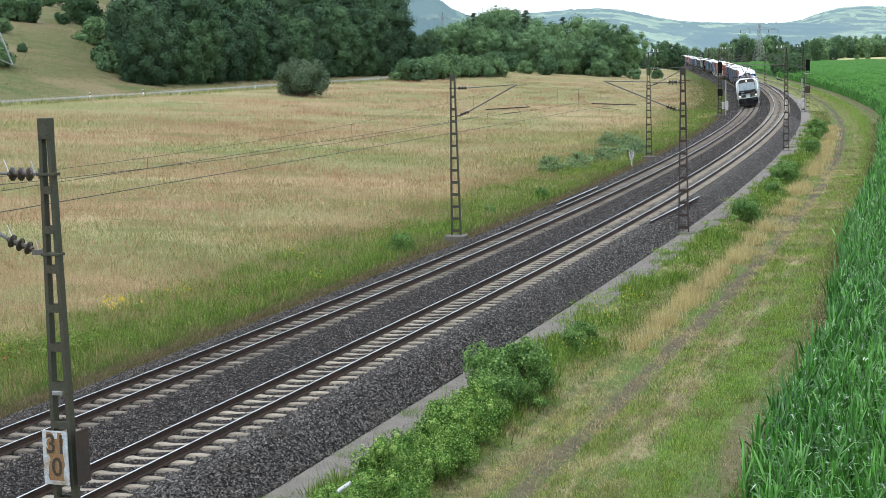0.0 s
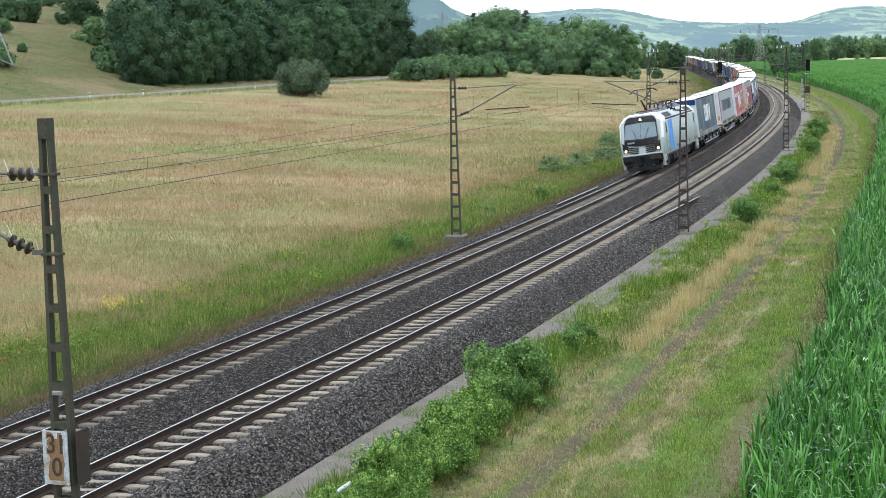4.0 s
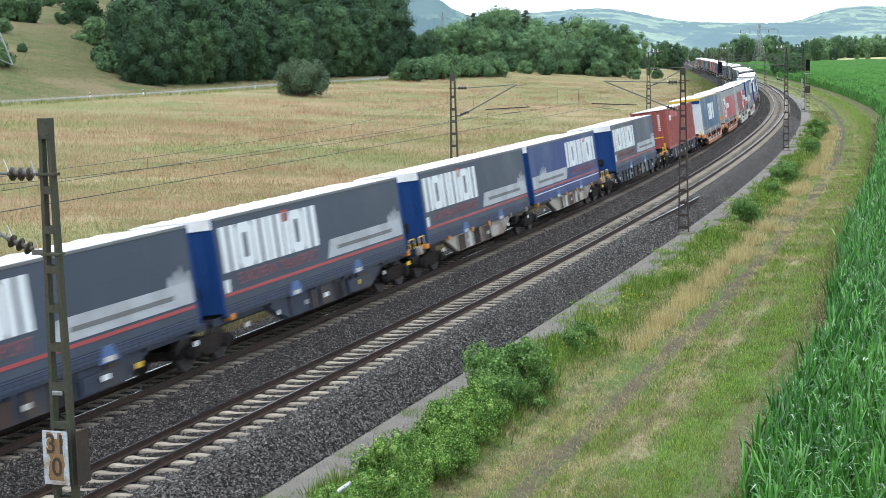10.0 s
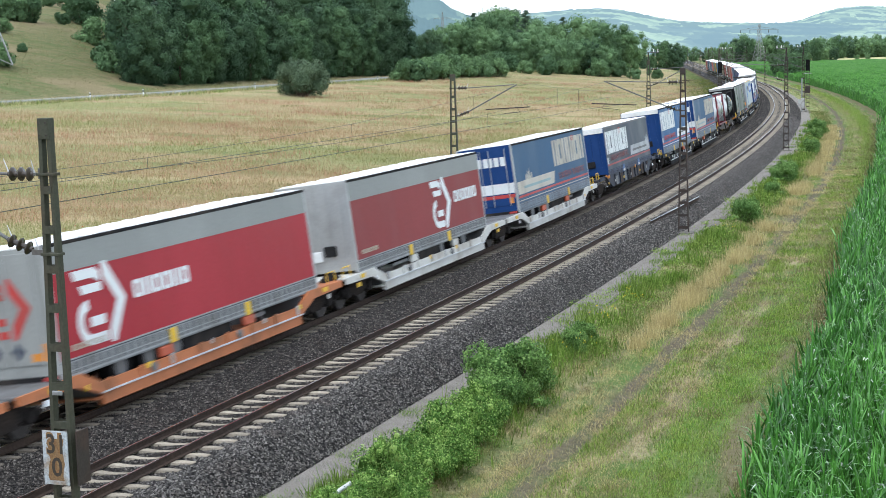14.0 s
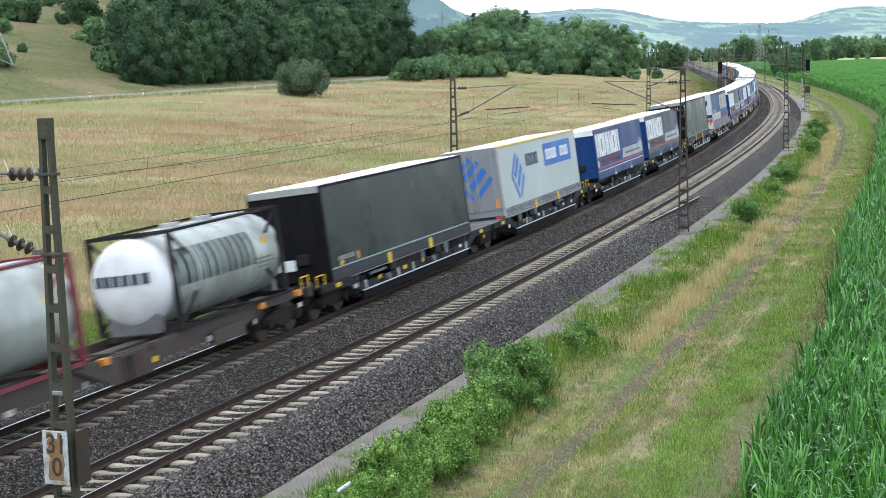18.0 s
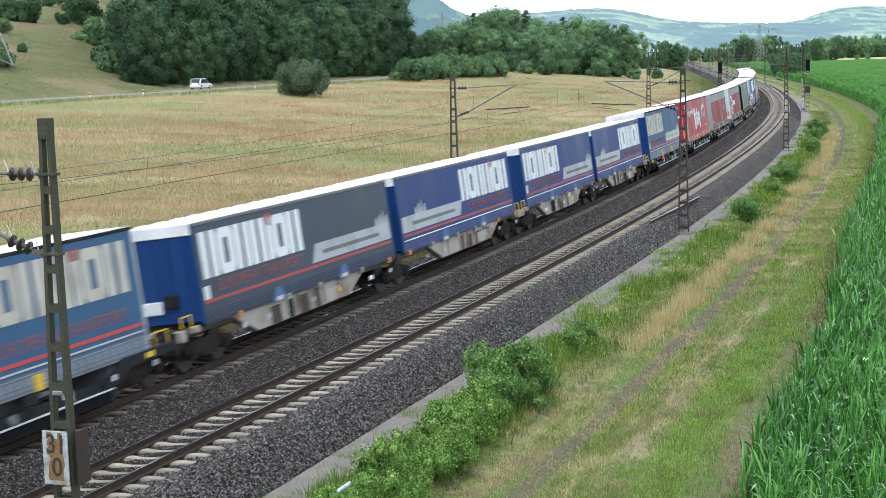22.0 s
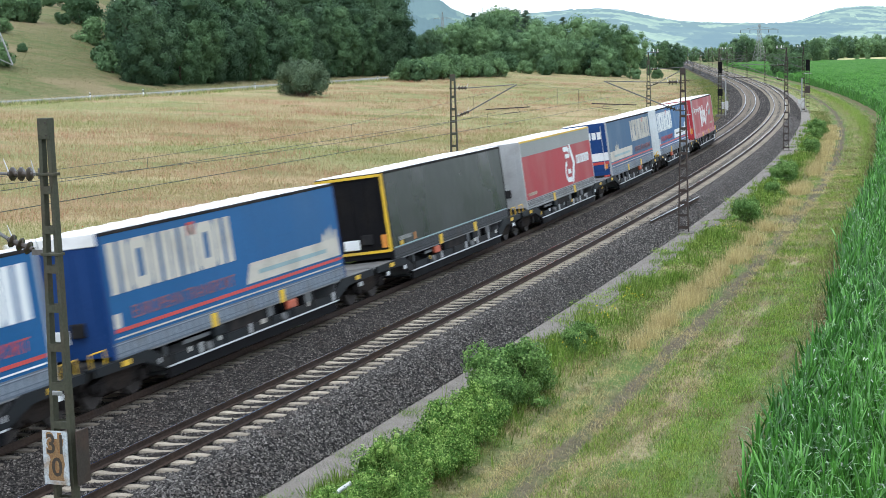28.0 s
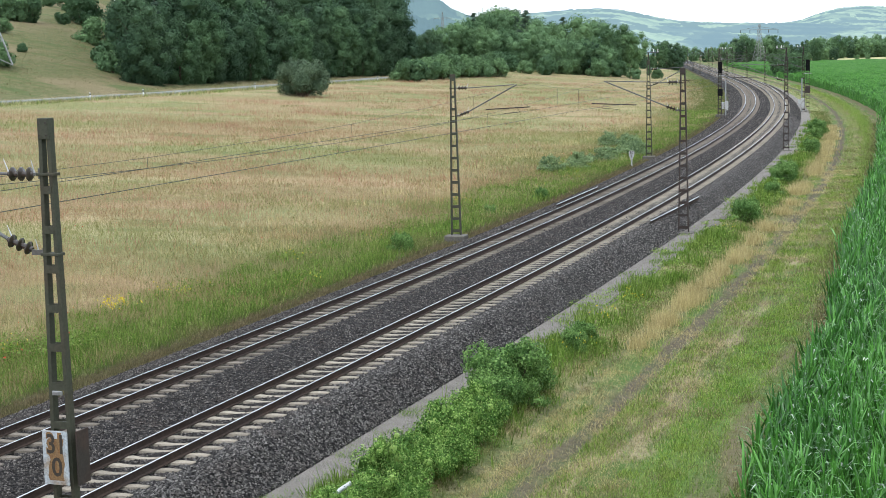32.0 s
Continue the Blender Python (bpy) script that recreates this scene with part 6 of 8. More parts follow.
def pocket_wagon(L, outer, mat, label, rng):
    """Half of an articulated pocket wagon; outer: +1 where the buffers are at the front end."""
    ob = tagged(empty("pocket_wagon"), label, "pocket wagon", "wagons of the train")
    e = outer
    h = L / 2
    for sg in (-1, 1):
        bm = bmesh.new()
        prism(bm, [(-h + 0.2, 1.02), (-h + 0.2, 0.82), (-h + 2.3, 0.78), (-h + 3.3, 0.44), (h - 3.3, 0.44), (h - 2.3, 0.78), (h - 0.2, 0.82), (h - 0.2, 1.02), (h - 2.6, 1.04), (h - 3.4, 0.70), (-h + 3.4, 0.70), (-h + 2.6, 1.04)],
              'y', sg * 1.28, sg * 1.37)
        part("sole_bar", bm, mat, ob)
        # Pale strip paints the bright line of light on the lower flange.
        part("edge_strip", boxed(-h + 3.3, h - 3.3, sg * 1.33, sg * 1.42, 0.44, 0.475), M["edge_gleam"], ob, "lower edge strip, pale for the light along the flange")
        # On grey wagons black stands for pocket underside plus the shade beneath.
        part("lower_beam", boxed(-h + 3.35, h - 3.35, sg * 1.22, sg * 1.36, 0.17, 0.44), M["black"] if mat is M["wagon_grey"] else mat, ob)
        for x in np.linspace(-h + 3.6, h - 3.6, 8):
            part("bracket", boxed(x - 0.07, x + 0.07, sg * 1.37, sg * 1.42, 0.50, 0.76, 0.015), mat if rng.random() < 0.58 else M["alu"], ob)
        for x in (-2.3, 2.2):
            part("clamp", boxed(x - 0.3, x + 0.3, sg * 1.16, sg * 1.30, 0.72, 0.97, 0.03), M["clamp_red"] if rng.random() < 0.3 else mat, ob)
            part("lug", rod(bmesh.new(), (x + 0.9, sg * 1.36, 0.60), (x + 0.9, sg * 1.45, 0.60), 0.11, None, 10), M["strap_grey"], ob)
    part("pocket_floor", boxed(-h + 3.2, h - 3.2, -1.28, 1.28, 0.30, 0.36), mat, ob)
    for k in (-1, 1):
        part("end_deck", boxed(k * (h - 2.9), k * (h - 0.12), -1.27, 1.27, 0.96, 1.03, 0.01), mat if k == e else M["deck"], ob)
        bm = bmesh.new()
        prism(bm, [(k * (h - 2.9), 1.0), (k * (h - 3.5), 0.34), (k * (h - 3.42), 0.32), (k * (h - 2.82), 0.97)], 'y', -1.2, 1.2)
        part("sloping_plate", bm, M["deck"], ob)
    part("hitch", boxed(e * (h - 2.4) - 0.3, e * (h - 2.4) + 0.3, -0.55, 0.55, 1.03, 1.17, 0.04), M["trailer_frame"], ob)
    bogie(ob, e * (h - 1.65))
    if e > 0:
        bogie(ob, -h)
    buffers(ob, e * h, e)
    for y in (-1.2, 1.2):
        hd = bmesh.new()
        rod(hd, (e * (h - 0.3), y, 1.0), (e * (h - 0.3), y, 1.35), 0.02, None, 6)
        rod(hd, (e * (h - 0.9), y, 1.0), (e * (h - 0.9), y, 1.35), 0.02, None, 6)
        rod(hd, (e * (h - 0.3), y, 1.35), (e * (h - 0.9), y, 1.35), 0.02, None, 6)
        part("handrail", hd, M["yellow"], ob, "yellow bent handrail")
    part("air_tank", rod(bmesh.new(), (-1.1, 1.0, 0.62), (0.3, 1.0, 0.62), 0.15, None, 10), mat, ob)
    plates(ob, L, 0.62, rng)
    for k in (-1, 1):
        part("mark", boxed(k * (h - 1.5) - 0.18, k * (h - 1.5) + 0.18, 1.372, 1.388, 0.86, 0.99), M["yellow"], ob)
    return ob


def container_wagon(L, front, rear, mat, label, rng, web_on=True):
    """A skeletal container wagon; front, rear: whether that end has buffers."""
    ob = tagged(empty("container_wagon"), label, "container wagon", "wagons of the train")
    h = L / 2
    for sg in (-1, 1):
        bm = bmesh.new()
        prism(bm, [(-h + 0.2, 1.14), (-h + 0.2, 0.94), (-h + 3.2, 0.94), (-h + 4.4, 0.42 if web_on else 0.66), (h - 4.4, 0.42 if web_on else 0.66), (h - 3.2, 0.94), (h - 0.2, 0.94), (h - 0.2, 1.14)], 'y', sg * 1.02, sg * 1.10)
        part("sole_bar", bm, M["wagon_brown"] if mat is M["wagon_pale"] else mat, ob)
        lo = h - 4.5 if web_on else 0.9
        web = bmesh.new()
        prism(web, [(-lo - 1.5, 1.10), (-lo, 0.44), (lo, 0.44), (lo + 1.5, 1.10)], 'y', sg * 1.10, sg * 1.19)
        part("side_web", web, mat, ob)
        x = -lo + 0.1
        while x < lo - 0.6:
            ww = rng.uniform(0.35, 0.95)
            part("web_panel", boxed(x, x + ww, sg * 1.19, sg * 1.20, 0.455, rng.uniform(0.92, 1.09)), M[rng.choice(("rust_patch", "rust_patch", "trailer_frame", "wagon_brown", "wagon_white" if mat is M["wagon_pale"] else "strap_grey"))] if rng.random() < 0.72 else mat, ob)
            part("stiffener", boxed(x + ww + 0.05, x + ww + 0.10, sg * 1.19, sg * 1.25, 0.46, 1.10), mat, ob)
            x += ww + rng.uniform(0.2, 0.6)
        for x in (-h + 1.0, -h + 3.4, -1.0, 1.2, h - 3.4, h - 1.0):
            part("container_stop", boxed(x - 0.1, x + 0.1, sg * 1.08, sg * 1.30, 1.0, 1.17, 0.015), M["orange"] if rng.random() < 0.35 else mat, ob)
    part("side_board", boxed(-h + 4.6, -h + 6.4, 1.262, 1.275, 0.5, 0.9), mat, ob)
    for x in np.linspace(-h + 0.4, h - 0.4, 9):
        part("cross_member", boxed(x - 0.06, x + 0.06, -1.05, 1.05, 1.02, 1.12), mat, ob)
    part("centre_sill", boxed(-h + 0.2, h - 0.2, -0.25, 0.25, 0.78, 1.06), mat, ob)
    for k, on in ((1, front), (-1, rear)):
        if on:
            bogie(ob, k * (h - 1.85))
            buffers(ob, k * h, k)
            part("end_sill", boxed(k * (h - 0.35), k * (h - 0.2), -1.3, 1.3, 0.86, 1.16, 0.02), mat, ob)
            hd = bmesh.new()
            rod(hd, (k * (h - 0.25), 1.25, 1.16), (k * (h - 0.25), 1.25, 1.5), 0.02, None, 6)
            rod(hd, (k * (h - 0.75), 1.25, 1.16), (k * (h - 0.75), 1.25, 1.5), 0.02, None, 6)
            rod(hd, (k * (h - 0.25), 1.25, 1.5), (k * (h - 0.75), 1.25, 1.5), 0.02, None, 6)
            part("handrail", hd, M["yellow"], ob)
        elif k < 0:
            bogie(ob, k * h)
    plates(ob, L, 0.7, rng)
    return ob


def flat_shape(bm, pts, y, t=0.006):
    """A thin printed shape on the visible side: pts are (along, up)."""
    return prism(bm, pts, 'y', y, y + t)


def glyph(bm, x, z, w, h, kind):
    """A plain block of letter size on the side, cut into bars; x runs backwards from the front end."""
    def q(a, b):
        return (x - a * w, z + b * h)
    if kind == 'bar':
        flat_shape(bm, [q(0.05, 0), q(0.95, 0), q(0.95, 1), q(0.05, 1)], 0)
    elif kind == 'ring':
        out = [q(0.12, 0), q(0.88, 0), q(1, 0.12), q(1, 0.88), q(0.88, 1), q(0.12, 1), q(0, 0.88), q(0, 0.12)]
        inn = [q(0.38, 0.22), q(0.62, 0.22), q(0.64, 0.26), q(0.64, 0.74), q(0.62, 0.78), q(0.38, 0.78), q(0.36, 0.74), q(0.36, 0.26)]
        vo = [[bm.verts.new((a, y, b)) for a, b in ps] for ps in (out, inn) for y in (0.0, 0.006)]
        for i in range(8):
            j = (i + 1) % 8
            for A, B in ((0, 1), (1, 3), (3, 2), (2, 0)):
                bm.faces.new((vo[A][i], vo[A][j], vo[B][j], vo[B][i]))
        bmesh.ops.recalc_face_normals(bm, faces=bm.faces[:])
    elif kind == 'pair':
        for a in (0.0, 0.58):
            flat_shape(bm, [q(a, 0), q(a + 0.40, 0), q(a + 0.40, 1), q(a, 1)], 0)
    else:
        flat_shape(bm, [q(0, 0), q(0.8, 0), q(0.95, 0.15), q(0.95, 1), q(0.15, 1), q(0, 0.85)], 0)


def word(parent, mat, y, x, z, w, h, kinds, gap=0.12, name="printed_shapes", label=""):
    """A row of plain blocks in place of a company's name, reading away from the front end."""
    small = bmesh.new() if h < 0.2 else None
    for k in kinds:
        ww = w * (0.42 if k == 'bar' else 1.0)
        bm = small or bmesh.new()
        glyph(bm, x, z, ww, h, k)
        x -= ww * (1 + gap)
        if small is None:
            bmesh.ops.translate(bm, vec=(0, y, 0), verts=bm.verts[:])
            part("printed_block", bm, mat, parent)
    if small:
        bmesh.ops.translate(small, vec=(0, y, 0), verts=small.verts[:])
        tagged(part("small_print", small, mat, parent), kind="stuff")


def poly(parent, mat, y, pts, name="printed_shape"):
    bm = bmesh.new()
    prism(bm, pts, 'y', y, y + 0.006)
    return part(name, bm, mat, parent)


def end_poly(parent, mat, x, pts, name="printed_shape"):
    bm = bmesh.new()
    prism(bm, pts, 'x', x, x + 0.006)
    return part(name, bm, mat, parent)


def wheels(ob, xs, z=0.86, r=0.46):
    for x in xs:
        for sg in (-1, 1):
            bm = bmesh.new()
            rod(bm, (x, sg * 0.72, z), (x, sg * 1.12, z), r, None, 16)
            w = part("tyre", bm, M["rubber"], ob)
            bm = bmesh.new()
            rod(bm, (x, sg * 1.121, z), (x, sg * 1.13, z), 0.26, 0.24, 12)
            part("rim", bm, M["strap_grey"], w)


def body(kind, label, side, top=4.15, bottom=1.40, rave=1.13, L=13.6, roof="roof_white", front="loco_white", front_kind="wall", rail="trailer_frame", swap=False,
         upper=None, hem=("hem_pale", "tie_dark")):
    """A curtain-sided box; origin at rail level under its middle, +x the leading end, +y the outer side."""
    ob = tagged(empty(kind), label, "semi-trailer" if not swap else "swap body", "loads of the train")
    h, w = L / 2, 1.275
    rave = rave if swap else 1.03
    front = "wall_white" if front in ("white", "loco_white") else front
    bm = boxed(-h + 0.05, h - 0.05, -w, w, bottom, top - 0.12, 0.01)
    part("curtain_body", bm, M[side], ob)
    if upper:
        part("upper_tarpaulin", boxed(-h + 0.06, h - 0.06, w - 0.01, w + 0.006, top - 0.12 - upper, top - 0.12), M["tarp_grey"], ob, "grey upper strip")
    prof = [(-h, top - 0.10)]
    for i in range(43):
        prof.append((-h + L * i / 42, top - 0.02 + 0.014 * math.sin(i * 2.1) - (0.018 if i % 3 == 0 else 0.0)))
    prof.append((h, top - 0.10))
    part("roof", prism(bmesh.new(), prof, 'y', -w + 0.05, w - 0.05), M[roof], ob, "pale tarpaulin roof")
    for sg in (-1, 1):
        part("roof_rail", boxed(-h, h, sg * (w - 0.05), sg * (w + 0.015), top - 0.125, top - 0.045, 0.01), M["strap_grey"] if swap else M[rail], ob)
        part("side_rave", boxed(-h + 0.05, h - 0.05, sg * (w - 0.06), sg * (w + 0.004), rave, bottom), M[hem[0]], ob)
        st = bmesh.new()
        n = 40
        for i in range(n):
            x = -h + 0.25 + (L - 0.5) * i / (n - 1)
            box(st, x - 0.075, x + 0.075, sg * (w + 0.004), sg * (w + 0.014), rave + 0.05, bottom - 0.06)
        tagged(part("hem_webbing", st, M[hem[1]], ob), "webbing straps along the curtain hem", kind="stuff")
        for z in (rave + 0.12, bottom - 0.03):
            part("hem_cord", boxed(-h + 0.05, h - 0.05, sg * (w + 0.006), sg * (w + 0.017), z, z + 0.025), M[hem[0] if z < bottom - 0.1 else hem[1]], ob)
        part("hem", boxed(-h + 0.05, h - 0.05, sg * w, sg * (w + 0.012), bottom - 0.005, bottom + 0.03), M[hem[0]], ob)
        part("lower_rail", boxed(-h + 0.05, h - 0.05, sg * (w - 0.02), sg * (w + 0.012), rave - 0.035, rave), M["strap_grey"] if not swap else M["hem_navy"], ob)
    for sg in (-1, 1):
        for y in (-1, 1):
            part("corner_post", boxed(sg * (h - 0.09), sg * (h + 0.012), y * (w - 0.09), y * (w + 0.012), rave + 0.02, top - 0.05, 0.01), M["alu"] if front_kind == "door" else M[front], ob)
    part("front_panel", boxed(h - 0.04, h + 0.004, -w + 0.05, w - 0.05, rave + 0.1, top - 0.06), M[front], ob)
    part("rear_panel", boxed(-h - 0.004, -h + 0.04, -w + 0.05, w - 0.05, rave + 0.1, top - 0.06), M["alu"], ob)
    if front_kind == "wall":
        if roof == "roof_white" and front == "deep_blue":
            part("front_header", boxed(h - 0.02, h + 0.045, -w + 0.02, w - 0.02, top - 0.34, top - 0.03, 0.015), M[roof], ob, "white tarpaulin folded over the front edge")
        for i in range(5):
            y = -w + 0.3 + i * (2 * w - 0.6) / 4
            part("rib", boxed(h + 0.004, h + 0.03, y - 0.03, y + 0.03, bottom + 0.2, top - 0.25), M[front], ob)
        part("connector_box", boxed(h + 0.004, h + 0.10, 0.2, 0.62, bottom + 0.25, bottom + 0.6, 0.02), M["trailer_frame"], ob)
        part("coupling_panel", boxed(h + 0.004, h + 0.06, -0.5, 0.1, bottom + 0.1, bottom + 0.45, 0.02), M["white"], ob)
    else:
        for y in (-0.62, 0.62):
            part("door_leaf", boxed(h + 0.004, h + 0.03, y - 0.58, y + 0.58, bottom + 0.02, top - 0.16, 0.008), M[front], ob)
        for y in (-0.95, -0.2, 0.2, 0.95):
            bm = bmesh.new()
            rod(bm, (h + 0.05, y, bottom), (h + 0.05, y, top - 0.2), 0.018, None, 6)
            part("locking_bar", bm, M["alu"], ob)
        part("bumper", boxed(h - 0.05, h + 0.05, -w + 0.05, w - 0.05, rave - 0.02, rave + 0.12, 0.01), M["trailer_frame"], ob)
        for y in (-1.0, 1.0):
            part("tail_lamp", boxed(h + 0.05, h + 0.07, y - 0.16, y + 0.16, rave + 0.02, rave + 0.1), M["print_red"], ob)
            part("marker_plate", boxed(h + 0.031, h + 0.04, y - 0.10, y + 0.10, bottom + 0.1, bottom + 0.5), M["orange"], ob)
    if not swap:
        fd = 1 if front_kind == "door" else -1
        # Added box; its dark face stands for the shaded space under the trailer.
        part("pallet_box", boxed(-1.4, 1.3, 0.86, 1.16, 0.66, rave - 0.04, 0.02), M["trailer_frame"], ob, "added dark box closing the view under the trailer")
        part("side_guard", boxed(-fd * 2.0, -fd * (h - 3.4), 1.10, 1.14, 0.80, 0.90), M["strap_grey"], ob)
        part("chassis", boxed(-h + 0.2, h - 0.2, -0.5, 0.5, 0.95, rave + 0.02), M["trailer_frame"], ob)
        wheels(ob, [fd * (h - 2.6 - 1.31 * i) for i in range(3)], 0.85)
        for y in (-0.75, 0.75):
            part("landing_leg", boxed(-fd * (h - 3.0) - 0.07, -fd * (h - 3.0) + 0.07, y - 0.07, y + 0.07, 0.5, 1.1), M["strap_grey"], ob)
        for x in (-2.2, 1.9):
            part("lifting_plate", boxed(x - 0.16, x + 0.16, w + 0.004, w + 0.03, rave - 0.05, bottom - 0.05, 0.01), M["yellow"], ob, "yellow grapple plate")
    else:
        for x in (-2.35, 2.35):
            for sg in (-1, 1):
                part("lifting_pocket", prism(bmesh.new(), [(x - 0.42, rave - 0.07), (x + 0.42, rave - 0.07), (x + 0.2, bottom + 0.06), (x - 0.2, bottom + 0.06)], "y", sg * (w + 0.004), sg * (w + 0.03)), M["lift_blue"], ob, "faded blue lifting pocket")
                part("grip_mark", boxed(x - 0.22, x + 0.22, sg * (w + 0.03), sg * (w + 0.036), rave - 0.05, rave + 0.07), M["print_dull"], ob)
        part("floor_frame", boxed(-h + 0.1, h - 0.1, -1.2, 1.2, rave - 0.02, rave + 0.05), M["trailer_frame"], ob)
    return ob


W = 1.284
RNG = random.Random(9)


def blue_box(kind, side, text_end, front, front_kind, swap, top, faded=False, roof="roof_white", label=""):
    """The blue fleet: white block lettering, red lower print, a white address bar."""
    ob = body(kind, label, side, top, front=front, front_kind=front_kind, swap=swap, hem=(("hem_violet", "tie_violet") if side == "curtain_violet" else ("hem_navy", "tie_navy")) if swap else ("hem_blue", "tie_steel"), roof=roof)
    b = top - 4.15
    wm = M["print_dull"] if faded else M["white"]
    ks = ['pair', 'ring', 'pair', 'pair', 'bar', 'ring', 'pair']
    if text_end > 0:
        word(ob, wm, W, 6.5, 2.58 + b, 0.93, 1.25, ks, 0.05)
        poly(ob, M["print_red"], W, [(2.62, 3.56 + b), (2.2, 3.56 + b), (2.2, 3.90 + b), (2.62, 3.90 + b)])
        poly(ob, M["strap_pale"] if swap else wm, W, [(-0.2, 1.80), (-6.6, 1.80), (-6.6, 2.36), (-0.5, 2.36)], "address_bar")
        poly(ob, M["strap_grey"] if not faded else M["print_teal"], W + 0.007, [(-1.0, 2.0), (-5.6, 2.0), (-5.6, 2.12), (-1.0, 2.12)])
        for w, dx in (("EUROPEAN", 1.44), ("TRANSPORT", -1.29)):
            letters(w, 0.46, M["print_faint_red"] if faded or swap else M["print_red"], ob, Matrix.Translation((3.1 + dx, W + 0.004, 2.02)) @ Matrix.Rotation(math.pi, 4, 'Z') @ Matrix.Rotation(math.pi / 2, 4, 'X'), squeeze=1.05)
        poly(ob, wm, W, [(6.6, 1.75), (6.3, 1.75), (6.3, 2.1), (6.6, 2.1)])
    else:
        word(ob, wm, W, -0.1, 2.58 + b, 0.93, 1.25, ks, 0.05)
        poly(ob, M["print_red"], W, [(-4.0, 3.60 + b), (-4.4, 3.60 + b), (-4.4, 3.86 + b), (-4.0, 3.86 + b)])
        poly(ob, M["strap_pale"] if swap else wm, W, [(6.6, 1.80), (0.3, 1.80), (-0.05, 2.36), (6.6, 2.36)], "address_bar")
        poly(ob, M["strap_grey"] if not faded else M["print_teal"], W + 0.007, [(5.6, 2.0), (0.9, 2.0), (0.9, 2.12), (5.6, 2.12)])
        for w, dx in (("EUROPEAN", 1.44), ("TRANSPORT", -1.29)):
            letters(w, 0.46, M["print_faint_red"] if faded or swap else M["print_red"], ob, Matrix.Translation((-3.4 + dx, W + 0.004, 2.02)) @ Matrix.Rotation(math.pi, 4, 'Z') @ Matrix.Rotation(math.pi / 2, 4, 'X'), squeeze=1.05)
    x0 = -5.4 if text_end > 0 else 5.2
    for i in range(4):
        xs = x0 - 0.3 * i
        poly(ob, M["strap_pale"] if swap else wm, W + 0.002, [(xs, 2.34), (xs - 0.26, 2.34), (xs - 0.22, 2.52 + 0.12 * (i % 2)), (xs - 0.13, 2.64 + 0.1 * (i % 3)), (xs - 0.04, 2.50)], "skyline_print")
    poly(ob, M["stripe_red"] if swap else M["print_red"], W, [(6.6, 1.645), (-6.6, 1.645), (-6.6, 1.735), (6.6, 1.735)], "red_stripe")
    if side != "curtain_slate":
        poly(ob, M["white"] if not faded else M["print_dull"], W, [(6.6, 1.50), (-6.6, 1.50), (-6.6, 1.54), (6.6, 1.54)], "white_stripe")
    if front_kind == "door":
        h = 6.8
        if front == "white":
            end_poly(ob, M["deep_blue"], h + 0.036, [(-1.2, 2.05), (1.2, 2.05), (1.2, 2.35), (-1.2, 2.35)])
            end_poly(ob, M["print_red"], h + 0.036, [(-1.2, 1.72), (1.2, 1.72), (1.2, 1.98), (-1.2, 1.98)])
        else:
            end_poly(ob, M["white"], h + 0.036, [(-1.2, 1.95), (1.2, 1.95), (1.2, 2.4), (-1.2, 2.4)])
            end_poly(ob, M["print_red"], h + 0.036, [(-1.2, 1.75), (1.2, 1.75), (1.2, 1.9), (-1.2, 1.9)])
        y = -0.95
        for k in range(7):
            ww = 0.13 if k == 4 else 0.22
            end_poly(ob, M["deep_blue"] if front == "white" else M["white"], h + 0.037, [(y, 3.2 + b), (y + ww, 3.2 + b), (y + ww, 3.6 + b), (y, 3.6 + b)], "printed_block")
            y += ww + 0.07
    return ob


def arrow_mark(ob, mat, x, z, k, y=W, end=False):
    """A looped-band arrow emblem as plain shapes: two open loops, a shaft and a chevron head."""
    bm = bmesh.new()
    def P(pts):
        if end:
            prism(bm, [(a * k + x, b * k + z) for a, b in pts], 'x', y, y + 0.006)
        else:
            prism(bm, [(x - a * k, z + b * k) for a, b in pts], 'y', y, y + 0.006)
    def loop(cx, cy, r0, r1, a0, a1, tail):
        ang = [a0 + (a1 - a0) * i / 10 for i in range(11)]
        out = [(cx + r1 * math.cos(q), cy + r1 * math.sin(q)) for q in ang]
        inn = [(cx + r0 * math.cos(q), cy + r0 * math.sin(q)) for q in reversed(ang)]
        P(out + [(cx + tail, out[-1][1]), (cx + tail, inn[0][1])] + inn)
    loop(0.46, 0.30, 0.25, 0.46, math.pi * 0.5, math.pi * 1.5, 0.58)
    P([(0.46, 0.20), (1.0, 0.20), (1.0, 0.40), (0.46, 0.40)])
    P([(0.30, 0.88), (1.02, 0.88), (1.02, 1.06), (0.22, 1.06)])
    P([(0.10, 1.18), (0.72, 1.18), (1.02, 1.06), (1.02, 1.28), (0.84, 1.38), (0.02, 1.38)])
    P([(1.12, -0.22), (1.28, -0.22), (1.86, 0.62), (1.28, 1.46), (1.12, 1.46), (1.12, 1.16), (1.5, 0.62), (1.12, 0.08)])
    return part("emblem", bm, mat, ob)


